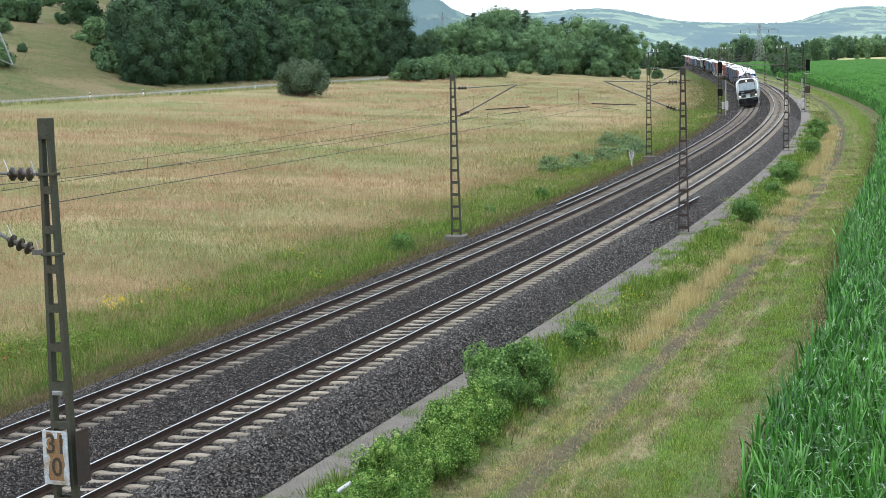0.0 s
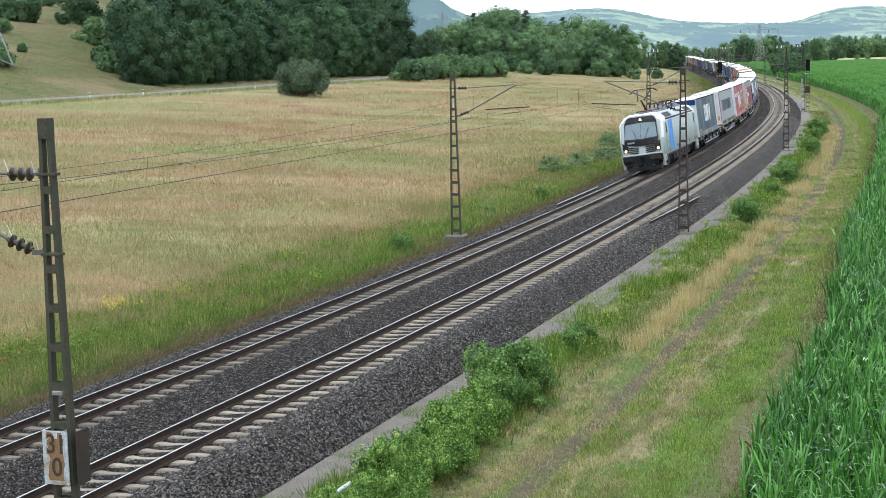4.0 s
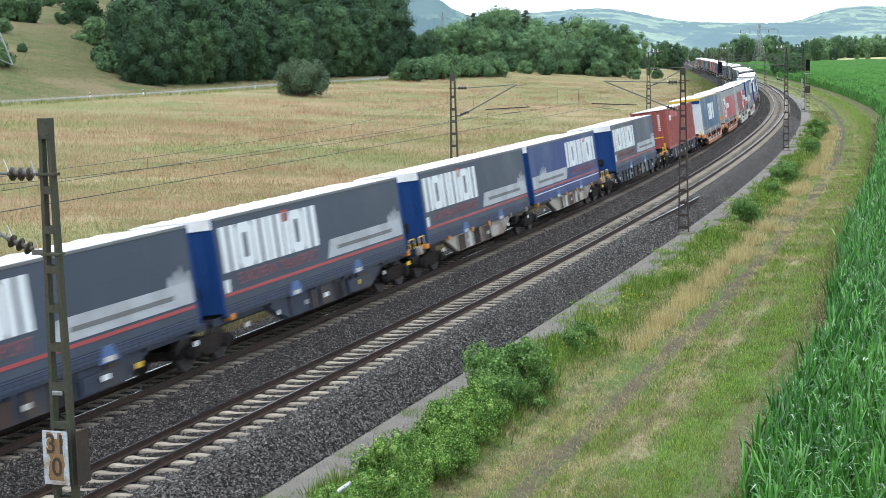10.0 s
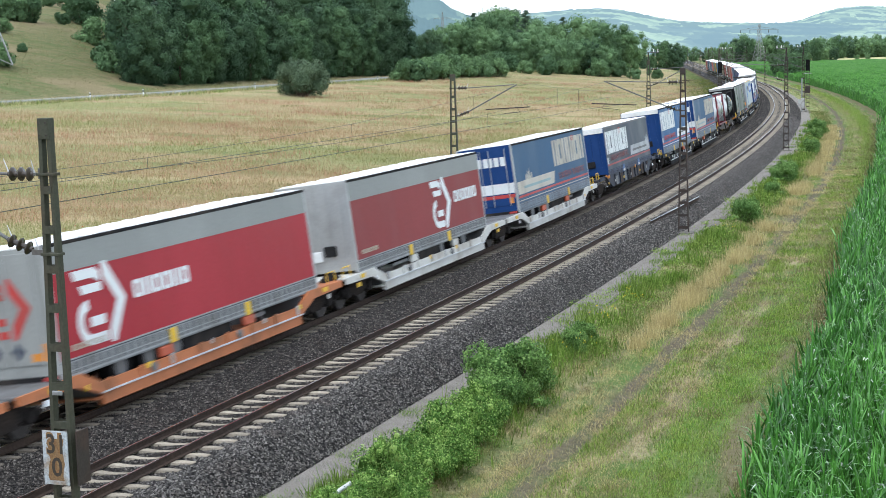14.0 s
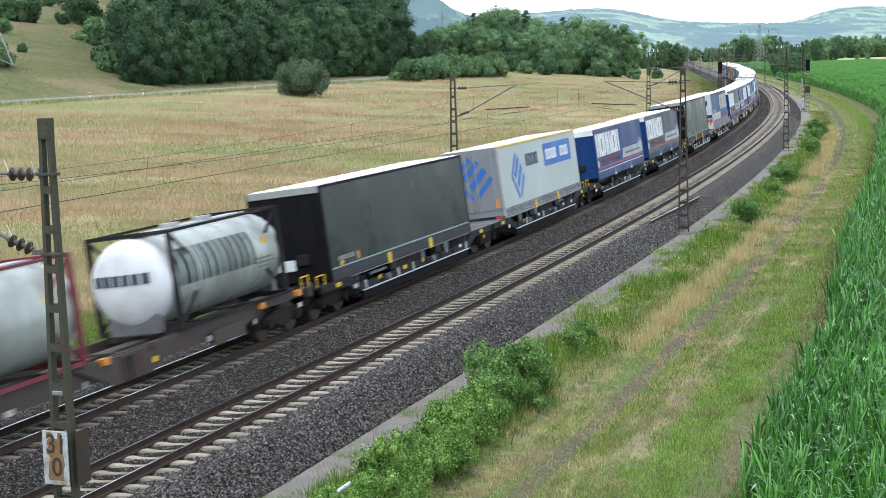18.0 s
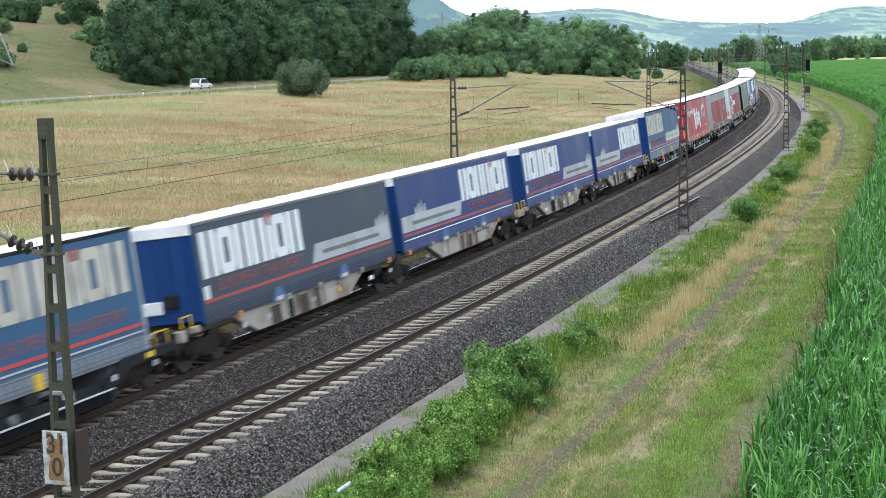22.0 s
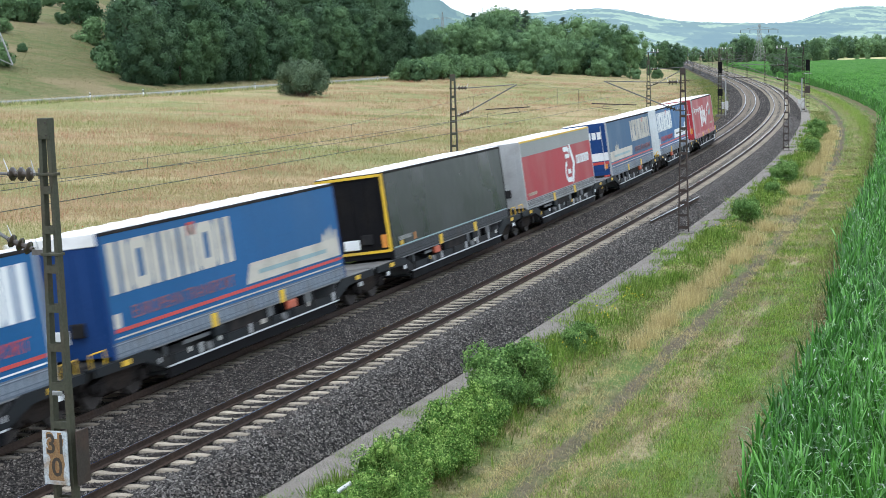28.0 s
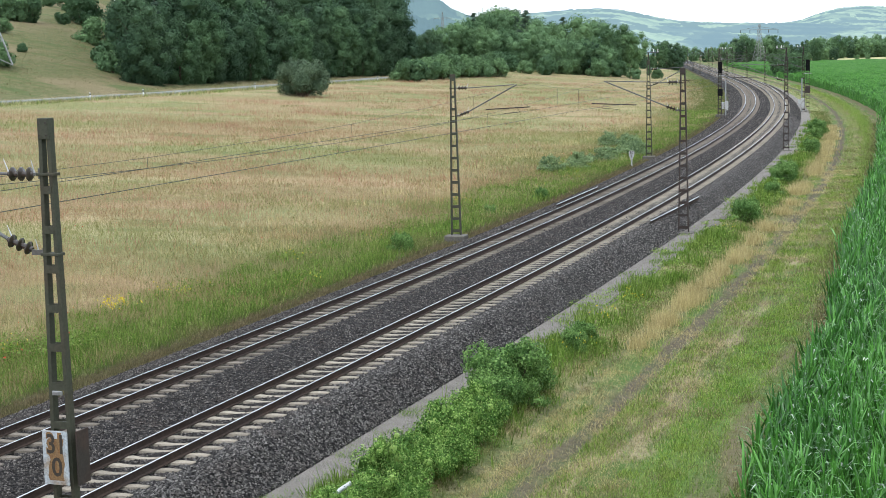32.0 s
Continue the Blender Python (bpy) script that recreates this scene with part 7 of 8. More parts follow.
def red_grey(label, side, where, faded, front, front_kind, arrow=None, roof="roof_white", rail="trailer_frame"):
    ob = body("curtain_trailer", label, side, 4.12, front=front, front_kind=front_kind, upper=0.62, roof=roof, rail=rail)
    x = 5.9 if where > 0 else -0.8
    wm = M["print_rose"] if faded else M["white"]
    arrow_mark(ob, wm, x, 1.75, 1.15)
    word(ob, wm, W, x - 2.5, 2.35, 0.42, 0.44, ['ring', 'pair', 'ring', 'ring', 'pair', 'ring'], 0.1)
    word(ob, M["print_cream"], W, 6.3, 1.58, 0.16, 0.14, ['ring'] * 7, 0.3)
    if arrow:
        arrow_mark(ob, M[arrow], -0.78, 2.2, 0.84, 6.836, True)
        for y in (-0.35, 0.25):
            end_poly(ob, M["print_dark"], 6.836, [(y - 0.2, 1.75), (y, 1.55), (y + 0.2, 1.75), (y, 1.95)])
        end_poly(ob, M["orange"], 6.836, [(0.6, 1.5), (1.15, 1.5), (1.15, 1.68), (0.6, 1.68)])
    return ob


def red_box(label, front, front_kind):
    ob = body("curtain_trailer", label, "curtain_red", 4.15, front=front, front_kind=front_kind, hem=("hem_red", "tie_rose"))
    for a, w0, z0, z1 in ((2.25, 0.75, 1.75, 3.35), (1.25, 0.42, 1.95, 3.0), (0.63, 0.42, 2.0, 3.4), (0.01, 0.42, 2.05, 3.0), (-0.61, 0.5, 1.75, 3.05)):
        poly(ob, M["white"], W, [(a, z0), (a - w0, z0 + 0.05), (a - w0, z1 + 0.05), (a, z1)], "printed_block")
    poly(ob, M["white"], W, [(-0.9, 1.85), (-1.05, 1.85), (-2.9, 3.3), (-4.0, 3.55), (-4.7, 3.2), (-4.0, 3.35), (-2.8, 3.05)], "swoosh")
    poly(ob, M["print_teal"], W, [(-3.1, 2.55), (-4.1, 2.45), (-4.8, 2.75), (-4.8, 3.1), (-4.0, 2.85), (-3.3, 2.85)], "swoosh")
    letters("Going your way!", 0.62, M["white"], ob, Matrix.Translation((4.5, W + 0.004, 3.2)) @ Matrix.Rotation(math.pi, 4, 'Z') @ Matrix.Rotation(math.pi / 2, 4, 'X'), squeeze=0.85)
    word(ob, M["print_cream"], W, -3.6, 1.75, 0.13, 0.14, ['ring'] * 12, 0.3)
    if front_kind == "door":
        for i, ww in enumerate((0.28, 0.1, 0.1, 0.1, 0.26)):
            end_poly(ob, M["white"], 6.836, [(-0.95 + i * 0.24, 2.55), (-0.95 + i * 0.24 + ww * 0.75, 2.55), (-0.95 + i * 0.24 + ww * 0.75, 3.0), (-0.95 + i * 0.24, 3.0)], "printed_block")
        end_poly(ob, M["white"], 6.836, [(0.2, 2.6), (0.35, 2.6), (0.75, 2.95), (1.15, 3.0), (0.7, 3.1)], "swoosh")
        end_poly(ob, M["white"], 6.836, [(-1.1, 3.7), (0.2, 3.7), (0.2, 3.78), (-1.1, 3.78)], "printed_bar")
    return ob


def navy_box(label, side, band, roof_rail):
    ob = body("curtain_trailer", label, side, 4.12, front="loco_white", rail=roof_rail, hem=("rave_navy", "tie_pale"))
    part("front_band", boxed(6.804, 6.85, -1.25, 1.25, 3.62, 4.04 if band == "deep_blue" else 3.86), M["deep_blue"], ob)
    if band != "deep_blue":
        part("tarpaulin_edge", boxed(6.804, 6.86, -1.26, 1.26, 3.87, 4.06, 0.01), M[band], ob, "yellow tarpaulin edge")
    word(ob, M["white"], W, 1.8, 2.05, 1.3, 1.35, ['ring', 'block'], 0.12)
    poly(ob, M["white"], W, [(-1.05, 3.4), (-1.6, 3.4), (-1.85, 2.6), (-2.1, 3.4), (-2.65, 3.4), (-2.1, 2.05), (-1.6, 2.05)], "wedge")
    for i in range(3):
        end_poly(ob, M["print_dark"], 6.84, [(-0.7 + i * 0.48, 3.1), (-0.35 + i * 0.48, 3.1), (-0.3 + i * 0.48, 3.45), (-0.65 + i * 0.48, 3.45)], "printed_block")
    word(ob, M["yellow"], W, 5.9, 1.46, 0.2, 0.15, ['ring'] * 4, 0.5)
    return ob


def corrugated():
    ob = tagged(empty("shipping_container"), "brick-red corrugated steel shipping container with faded patches", "container", "loads of the train")
    h, w, b, t = 6.85, 1.22, 1.17, 3.95
    def wall(L0, y, out):
        pts = []
        n = int(L0 * 2 / 0.28)
        x = -L0
        for i in range(n):
            f = 2 * L0 / n
            pts += [(x, 0), (x + f * 0.3, 0), (x + f * 0.5, 0.055), (x + f * 0.8, 0.055)]
            x += f
        pts.append((L0, 0))
        V = []
        for px, d in pts:
            V += [(px, y + out * (d - 0.055), b + 0.12), (px, y + out * (d - 0.055), t - 0.08)]
        i = np.arange(len(pts) - 1) * 2
        return np.array(V), np.stack([i, i + 2, i + 3, i + 1], -1)
    for sg in (-1, 1):
        V, F = wall(h - 0.08, sg * w, sg)
        part_mesh("corrugated_side", mesh_np("corrugated_side", V, F, M["container_red"]), ob)
        part("bottom_rail", boxed(-h, h, sg * (w - 0.08), sg * w, b, b + 0.15), M["container_red"], ob)
        part("top_rail", boxed(-h, h, sg * (w - 0.08), sg * w, t - 0.1, t), M["container_red"], ob)
        V, F = wall(w - 0.08, sg * h, sg)
        V = V[:, [1, 0, 2]]
        part_mesh("corrugated_end", mesh_np("corrugated_end", V, F, M["container_red"]), ob)
        for k in (-1, 1):
            part("corner_post", boxed(k * (h - 0.16), k * h, sg * (w - 0.12), sg * (w + 0.003), b, t), M["container_red"], ob)
    part("roof", boxed(-h, h, -w, w, t - 0.05, t - 0.01), M["roof_white"], ob, "sun-bleached roof")
    part("fresh_patch", boxed(1.6, 5.1, w + 0.003, w + 0.009, 3.25, 3.75), M["container_red_fresh"], ob)
    bm = bmesh.new()
    for x in (5.35, 4.95):
        box(bm, x - 0.16, x + 0.16, w + 0.003, w + 0.01, 3.1, 3.45)
    part("printed_shapes", bm, M["white"], ob)
    part("warning_bar", boxed(h + 0.002, h + 0.01, -0.95, 0.85, 2.0, 2.08), M["yellow"], ob)
    part("warning_plate", boxed(h + 0.002, h + 0.012, -0.25, 0.25, 1.95, 2.13), M["yellow"], ob)
    bm = bmesh.new()
    for i in range(9):
        box(bm, h + 0.002, h + 0.008, 0.6, 0.75, 2.5 + i * 0.13, 2.58 + i * 0.13)
    part("number_bars", bm, M["white"], ob)
    for y in (-0.35, 0.3):
        bm = bmesh.new()
        box(bm, h + 0.002, h + 0.01, y * 3 - 0.08, y * 3 + 0.08, 1.45, 1.62)
        part("yellow_mark", bm, M["yellow"], ob)
    return ob


def tank(frame, shell, label, dark_words):
    """A swap tank: a barrel with domed white ends that stand out of a twenty-foot frame."""
    ob = tagged(empty("tank_container"), label, "tank container", "loads of the train")
    f, r, zc, n = 3.06, 1.19, 2.50, 32

    def turned(name, rings, coat, note=""):
        V = np.array([(x, math.cos(6.2832 * i / n) * r * q, zc + math.sin(6.2832 * i / n) * r * q) for x, q in rings for i in range(n)])
        F = np.array([(a * n + i, a * n + (i + 1) % n, (a + 1) * n + (i + 1) % n, (a + 1) * n + i) for a in range(len(rings) - 1) for i in range(n)])
        part_mesh(name, mesh_np(name, V, F, M[coat], True), ob, note)

    turned("tank_shell", [(x, 1.0) for x in np.linspace(-f - 0.02, f + 0.02, 9)], shell)
    dome = [(0.0, 1.0), (0.12, 0.985), (0.24, 0.94), (0.34, 0.85), (0.42, 0.70), (0.48, 0.48), (0.51, 0.24), (0.52, 0.01)]
    turned("tank_end", [(f + 0.02 + x, q) for x, q in dome], "tank_white", "white painted domed end")
    turned("tank_end", [(-f - 0.02 - x, q) for x, q in dome[::-1]], "tank_white", "white painted domed end")
    for x in np.linspace(-f + 0.5, f - 0.5, 6):
        bm = bmesh.new()
        bmesh.ops.create_cone(bm, cap_ends=False, segments=32, radius1=r + 0.012, radius2=r + 0.012, depth=0.05, matrix=Matrix.Translation((x, 0, zc)) @ Matrix.Rotation(math.pi / 2, 4, 'Y'))
        part("band", bm, M["alu"], ob)
    for k in (-1, 1):
        for y in (-1.21, 1.21):
            part("corner_post", boxed(k * (f - 0.07), k * (f + 0.07), y - 0.06, y + 0.06, 1.17, 3.80, 0.01), M[frame], ob)
            part("brace", rod(bmesh.new(), (k * f, y, 1.24), (k * (f - 1.0), y, 2.05), 0.05, None, 6), M[frame], ob)
            part("brace", rod(bmesh.new(), (k * f, y, 3.72), (k * (f - 0.8), y, 3.1), 0.05, None, 6), M[frame], ob)
        for z0, z1 in ((1.17, 1.30), (3.70, 3.80)):
            part("end_beam", boxed(k * (f - 0.06), k * (f + 0.06), -1.15, 1.15, z0, z1), M[frame], ob)
        part("end_cradle", boxed(k * (f + 0.06), k * (f + 0.34), -0.75, 0.75, 1.18, 1.72, 0.03), M["deck"], ob, "stained grey saddle under the tank end")
    for y in (-1.21, 1.21):
        part("base_beam", boxed(-f + 0.07, f - 0.07, y - 0.05, y + 0.05, 1.18, 1.27), M[frame], ob)
        part("top_rail", boxed(-f + 0.07, f - 0.07, y - 0.04, y + 0.04, 3.72, 3.79), M[frame], ob)
    part("walkway", boxed(-f + 0.1, f - 0.1, -0.3, 0.3, 3.70, 3.75), M["alu"], ob)
    for k in (-1, 1):
        part("manway", rod(bmesh.new(), (k * 0.9, 0, 3.66), (k * 0.9, 0, 3.86), 0.27, None, 14), M["alu"], ob)
    ld = bmesh.new()
    for y in (-0.35, 0.05):
        rod(ld, (f + 0.56, y, 1.3), (f + 0.56, y, 3.75), 0.02, None, 6)
    for i in range(7):
        rod(ld, (f + 0.56, -0.35, 1.5 + i * 0.33), (f + 0.56, 0.05, 1.5 + i * 0.33), 0.018, None, 6)
    if not dark_words:
        part("ladder", ld, M["white"], ob)
        part("rail_bar", rod(bmesh.new(), (f + 0.60, -1.1, 1.62), (f + 0.60, 1.15, 1.62), 0.025, None, 6), M["white"], ob)
    else:
        ld.free()
    ink = M["print_deep_teal"] if dark_words else M["print_red"]
    for i in range(6 if dark_words else 3):
        w = 0.62 if dark_words else 0.48
        x = (2.75 - i * 0.74) if dark_words else (2.45 - i * 0.52)
        z0, hh = (2.28, 0.95) if dark_words else (2.62, 0.42)
        bm = bmesh.new()
        for c in ((0.0, 0.36), (0.62, 0.36)) if i else ((0.0, 0.36), (0.5, 0.5)):
            for a in range(6):
                z1 = z0 + hh * a / 6
                y1 = math.sqrt(r * r - (z1 + hh / 12 - zc) ** 2) + 0.006
                y0, y2 = math.sqrt(r * r - (z1 - zc) ** 2) + 0.006, math.sqrt(max(r * r - (z1 + hh / 6 - zc) ** 2, 0.0)) + 0.006
                xa, xb = x - w * c[0], x - w * (c[0] + c[1])
                bm.faces.new([bm.verts.new(p) for p in ((xa, y0, z1), (xb, y0, z1), (xb, y2, z1 + hh / 6), (xa, y2, z1 + hh / 6))])
        bmesh.ops.recalc_face_normals(bm, faces=bm.faces[:])
        part("printed_block", bm, ink, ob)
    for z, w in ((2.38, 0.9), (2.26, 1.1), (2.14, 0.8)):
        y = math.sqrt(r * r - (z - zc) ** 2) + 0.004
        x = -1.6 if dark_words else 2.1
        part("printed_bar", boxed(x - w, x, y, y + 0.006, z, z + 0.05), M["strap_grey"], ob)
    y = math.sqrt(r * r - 0.35 ** 2) + 0.002
    part("warning_label", boxed(-2.4, -2.05, y - 0.03, y + 0.008, 2.72, 2.98), M["yellow"], ob)
    for i in range(6):
        y = -0.86 + i * 0.28
        q = math.hypot(y + 0.11, 0.2) / r
        x = f + 0.02 + float(np.interp(q, [d[1] for d in dome[::-1]], [d[0] for d in dome[::-1]]))
        if dark_words or i < 3:
            part("end_print", boxed(x - 0.05, x + 0.03, y, y + 0.21, 2.52 if dark_words else 2.3, 2.80 if dark_words else 2.55), M["print_dark"] if dark_words else M["print_red"], ob)
    return ob


def black_box(label, opened):
    ob = body("curtain_trailer", label, "curtain_black", 4.14, front="black", front_kind="wall", hem=("hem_dark", "tie_dark"))
    word(ob, M["tarp_grey"], W, 6.1, 1.62, 0.18, 0.14, ['ring'] * 6, 0.2)
    poly(ob, M["yellow"], W, [(6.0, 1.45), (5.75, 1.45), (5.75, 1.6), (6.0, 1.6)])
    poly(ob, M["print_teal"], W, [(6.65, 1.41), (-6.65, 1.41), (-6.65, 1.455), (6.65, 1.455)], "pale_hem_line")
    if not opened:
        part("front_header", boxed(6.78, 6.84, -1.24, 1.24, 3.88, 4.10, 0.01), M["tarp_grey"], ob, "pale tarpaulin folded over the front edge")
    poly(ob, M["orange"], W, [(4.6, 1.5), (4.45, 1.5), (4.45, 1.75), (4.6, 1.75)])
    if opened:
        for y in (-1.23, 1.23):
            part("yellow_jamb", boxed(6.81, 6.87, y - 0.05, y + 0.05, 1.35, 4.05), M["yellow"], ob)
        part("yellow_lintel", boxed(6.81, 6.87, -1.2, 1.2, 3.96, 4.05), M["yellow"], ob)
        part("yellow_sill", boxed(6.81, 6.87, -1.2, 1.2, 1.33, 1.42), M["yellow"], ob)
        for y in (-1.05, 1.05):
            part("reflector", boxed(6.87, 6.88, y - 0.1, y + 0.1, 1.5, 1.95), M["orange"], ob)
    return ob


def pale_box():
    ob = body("curtain_trailer", "pale grey-green curtain trailer with blue diamond emblem and blue bars", "curtain_white", 4.14, front="door_grey", front_kind="door", rail="yellow")
    def diamond(x, z, k, y, end):
        bm = bmesh.new()
        def P(pts):
            if end:
                prism(bm, [(a * k + x, b * k + z) for a, b in pts], 'x', y, y + 0.006)
            else:
                prism(bm, [(x - a * k, z + b * k) for a, b in pts], 'y', y, y + 0.006)
        P([(-1, 0), (-0.1, 1), (0.05, 0.85), (-0.75, 0.0), (-0.0, -0.85), (-0.1, -1)])
        P([(-0.55, 0.05), (0.25, 0.85), (0.42, 0.65), (-0.3, -0.1)])
        P([(-0.2, -0.3), (0.55, 0.5), (0.75, 0.25), (-0.05, -0.55)])
        P([(0.1, -0.75), (0.85, 0.05), (1.0, -0.1), (0.2, -0.95)])
        return part("emblem", bm, M["print_blue"], ob)
    diamond(4.2, 2.65, 1.05, W, False)
    diamond(0.0, 2.85, 0.95, 6.836, True)
    word(ob, M["print_dark"], W, 2.7, 2.95, 0.42, 0.55, ['pair', 'ring', 'ring', 'bar', 'ring'], 0.14)
    poly(ob, M["print_blue"], W, [(-0.5, 2.7), (-5.6, 2.7), (-5.6, 3.75), (-0.5, 3.75)], "blue_panel")
    word(ob, M["white"], W + 0.007, -0.8, 2.98, 0.40, 0.5, ['ring', 'ring', 'bar', 'ring', 'ring'], 0.16)
    word(ob, M["white"], W + 0.007, -3.5, 2.98, 0.40, 0.5, ['ring', 'ring', 'bar', 'ring'], 0.16)
    return ob


def grey_words():
    ob = body("curtain_trailer", "light grey curtain trailer with dark block lettering and white doors", "curtain_grey", 4.14, front="white", front_kind="door")
    word(ob, M["print_dark"], W, 5.3, 2.25, 0.80, 1.0, ['ring', 'ring', 'pair', 'pair', 'bar'], 0.16)
    word(ob, M["print_dark"], W, 0.9, 2.25, 0.80, 1.0, ['pair', 'ring', 'bar', 'pair', 'ring', 'ring'], 0.16)
    for y in (-1.24, 1.24):
        part("red_edge", boxed(6.81, 6.845, y - 0.02, y + 0.02, 1.4, 4.0), M["print_red"], ob)
    return ob


# ---- locomotive ----
def locomotive():
    ob = tagged(empty("electric_locomotive"), "silver-white electric locomotive with a blue stripe and raised pantograph", "locomotive")
    h = 9.49

    def section(x, k, zr, nose=0.0):
        """Half width factor k, roof height zr; nose pushes the upper part back."""
        pts = [(1.40 * k, 0.98), (1.49 * k, 1.15), (1.49 * k, 2.2), (1.49 * k, 3.26), (1.43 * k, 3.43), (1.13 * k, 3.74), (0.85 * k, zr), (0.0, zr + 0.02)]
        ring = []
        for y, z in pts:
            ring.append((x - nose * max(0.0, z - 2.15) * 0.52 - nose * max(0.0, 1.2 - z) * 0.2, y, z))
        return ring + [(a, -b, c) for a, b, c in reversed(ring[:-1])]
    secs = [section(-h + 0.62, 0.84, 3.80, -1.0), section(-h + 0.72, 0.93, 3.83, -0.96), section(-h + 0.98, 0.985, 3.84, -0.86), section(-h + 1.7, 1.0, 3.86, -0.25), section(-h + 2.8, 1.0, 3.86), section(h - 2.8, 1.0, 3.86), section(h - 1.7, 1.0, 3.86, 0.25),
            section(h - 1.25, 0.997, 3.85, 0.62), section(h - 0.98, 0.985, 3.84, 0.86), section(h - 0.80, 0.957, 3.835, 0.93), section(h - 0.69, 0.915, 3.825, 0.97), section(h - 0.62, 0.84, 3.80, 1.0)]
    n = len(secs[0])
    V = np.array([p for s in secs for p in s])
    i = np.arange(len(V)).reshape(-1, n)
    F = np.stack([i[:-1, :-1], i[:-1, 1:], i[1:, 1:], i[1:, :-1]], -1).reshape(-1, 4)
    me = mesh_np("body_shell", V, F, M["loco_silver"], False)
    bm = bmesh.new()
    bm.from_mesh(me)
    bm.verts.ensure_lookup_table()
    bm.faces.new([bm.verts[j] for j in range(n)])
    bm.faces.new([bm.verts[len(V) - 1 - j] for j in range(n)])
    bmesh.ops.recalc_face_normals(bm, faces=bm.faces[:])
    shell = part("body_shell", bm, M["loco_silver"], ob)
    shell.data.materials.append(M["loco_white"])
    for f in shell.data.polygons:
        cx, cz = abs(f.center.x), f.center.z
        if abs(f.normal.x) < 0.7 and ((cx > h - 2.9 and cz > 3.3) or (cx > h - 1.4 and cz > 2.2)):
            f.material_index = 1
    shell.data.polygons.foreach_set("use_smooth", np.ones(len(shell.data.polygons), bool))
    shell.data.set_sharp_from_angle(angle=radians(38))
    part("underframe", boxed(-h + 1.0, h - 1.0, -1.2, 1.2, 0.80, 1.02), M["loco_dark"], ob)
    for e in (1, -1):
        def nx(z):
            return h - 0.62 - max(0.0, z - 2.15) * 0.52 - max(0.0, 1.2 - z) * 0.2
        def quad(name, pts, mat, d=0.02, label=""):
            bm = bmesh.new()
            vs = [bm.verts.new((e * (nx(z) + d), y, z)) for y, z in pts]
            f = bm.faces.new(vs)
            r = bmesh.ops.extrude_face_region(bm, geom=[f])
            bmesh.ops.translate(bm, vec=(-e * (d + 0.05), 0, 0), verts=[g for g in r["geom"] if isinstance(g, bmesh.types.BMVert)])
            bmesh.ops.recalc_face_normals(bm, faces=bm.faces[:])
            return part(name, bm, mat, ob, label)
        for sg in (-1, 1):
            quad("windscreen", [(sg * 0.012, 2.27), (sg * 1.10, 2.33), (sg * 1.00, 3.28), (sg * 0.012, 3.34)], M["screen"], 0.03, "tinted windscreen pane, sky reflection in its colour")
            quad("headlight", [(sg * 1.09 + 0.08 * math.cos(q * 0.7854), 1.56 + 0.08 * math.sin(q * 0.7854)) for q in range(8)], M["lamp"], 0.05, "lit round headlight")
            quad("headlight_rim", [(sg * 1.09 + 0.12 * math.cos(q * 0.7854), 1.56 + 0.12 * math.sin(q * 0.7854)) for q in range(8)], M["alu"], 0.035)
            quad("lamp_housing", [(sg * 0.90, 1.45), (sg * 1.27, 1.45), (sg * 1.27, 2.1), (sg * 0.90, 1.85)], M["loco_dark"], 0.025)
            for k in range(4):
                z = 1.36 + 0.12 * k
                quad("grille_slot", [(sg * 0.25, z - 0.04), (sg * 0.88, z - 0.005), (sg * 0.88, z + 0.055), (sg * 0.25, z + 0.02)], M["loco_dark"], 0.02)
        quad("front_mask", [(-1.14, 1.95), (-0.4, 1.82), (0.4, 1.82), (1.14, 1.95), (1.13, 2.2), (-1.13, 2.2)], M["loco_dark"], 0.012, "dark band under the windscreen")
        quad("upper_mask", [(-1.13, 2.2), (1.13, 2.2), (1.09, 3.36), (0.98, 3.6), (0.8, 3.73), (-0.8, 3.73), (-0.98, 3.6), (-1.09, 3.36)], M["loco_dark"], 0.012)
        quad("number_bar", [(-0.9, 2.02), (-0.45, 2.02), (-0.45, 2.12), (-0.9, 2.12)], M["tarp_grey"], 0.032)
        quad("top_lamp", [(0.085 * math.cos(q * 0.7854), 3.54 + 0.085 * math.sin(q * 0.7854)) for q in range(8)], M["lamp"], 0.03, "lit upper headlight")
        for sg in (-1, 1):
            wp = bmesh.new()
            rod(wp, (e * (nx(2.25) + 0.05), sg * 0.25, 2.25), (e * (nx(2.9) + 0.06), sg * 0.55, 2.95), 0.012, None, 5)
            part("wiper", wp, M["black"], ob)
        part("buffer_beam", boxed(e * (h - 0.75), e * (h - 0.56), -0.97, 0.97, 0.50, 1.18, 0.03), M["loco_dark"], ob)
        part("front_apron", boxed(e * (h - 0.78), e * (h - 0.54), -1.33, 1.33, 1.18, 1.28, 0.03), M["loco_silver"], ob)
        for sg in (-1, 1):
            part("corner_pod", boxed(e * (h - 1.0), e * (h - 0.56), sg * 0.98, sg * 1.34, 0.70, 1.17, 0.05), M["bogie"], ob)
        for y in (-0.9, 0.9):
            bm = bmesh.new()
            rod(bm, (e * (h - 0.5), y, 1.03), (e * (h - 0.16), y, 1.03), 0.13, None, 12)
            box(bm, e * (h - 0.16), e * h, y - 0.36, y + 0.36, 0.84, 1.24, 0.05)
            part("buffer", bm, M["loco_dark"], ob)
        bm = bmesh.new()
        prism(bm, [(-1.15, 0.44), (-1.0, 0.16), (1.0, 0.16), (1.15, 0.44)], 'x', e * (h - 0.72), e * (h - 0.52))
        part("snowplough", bm, M["loco_dark"], ob)
        cp = bmesh.new()
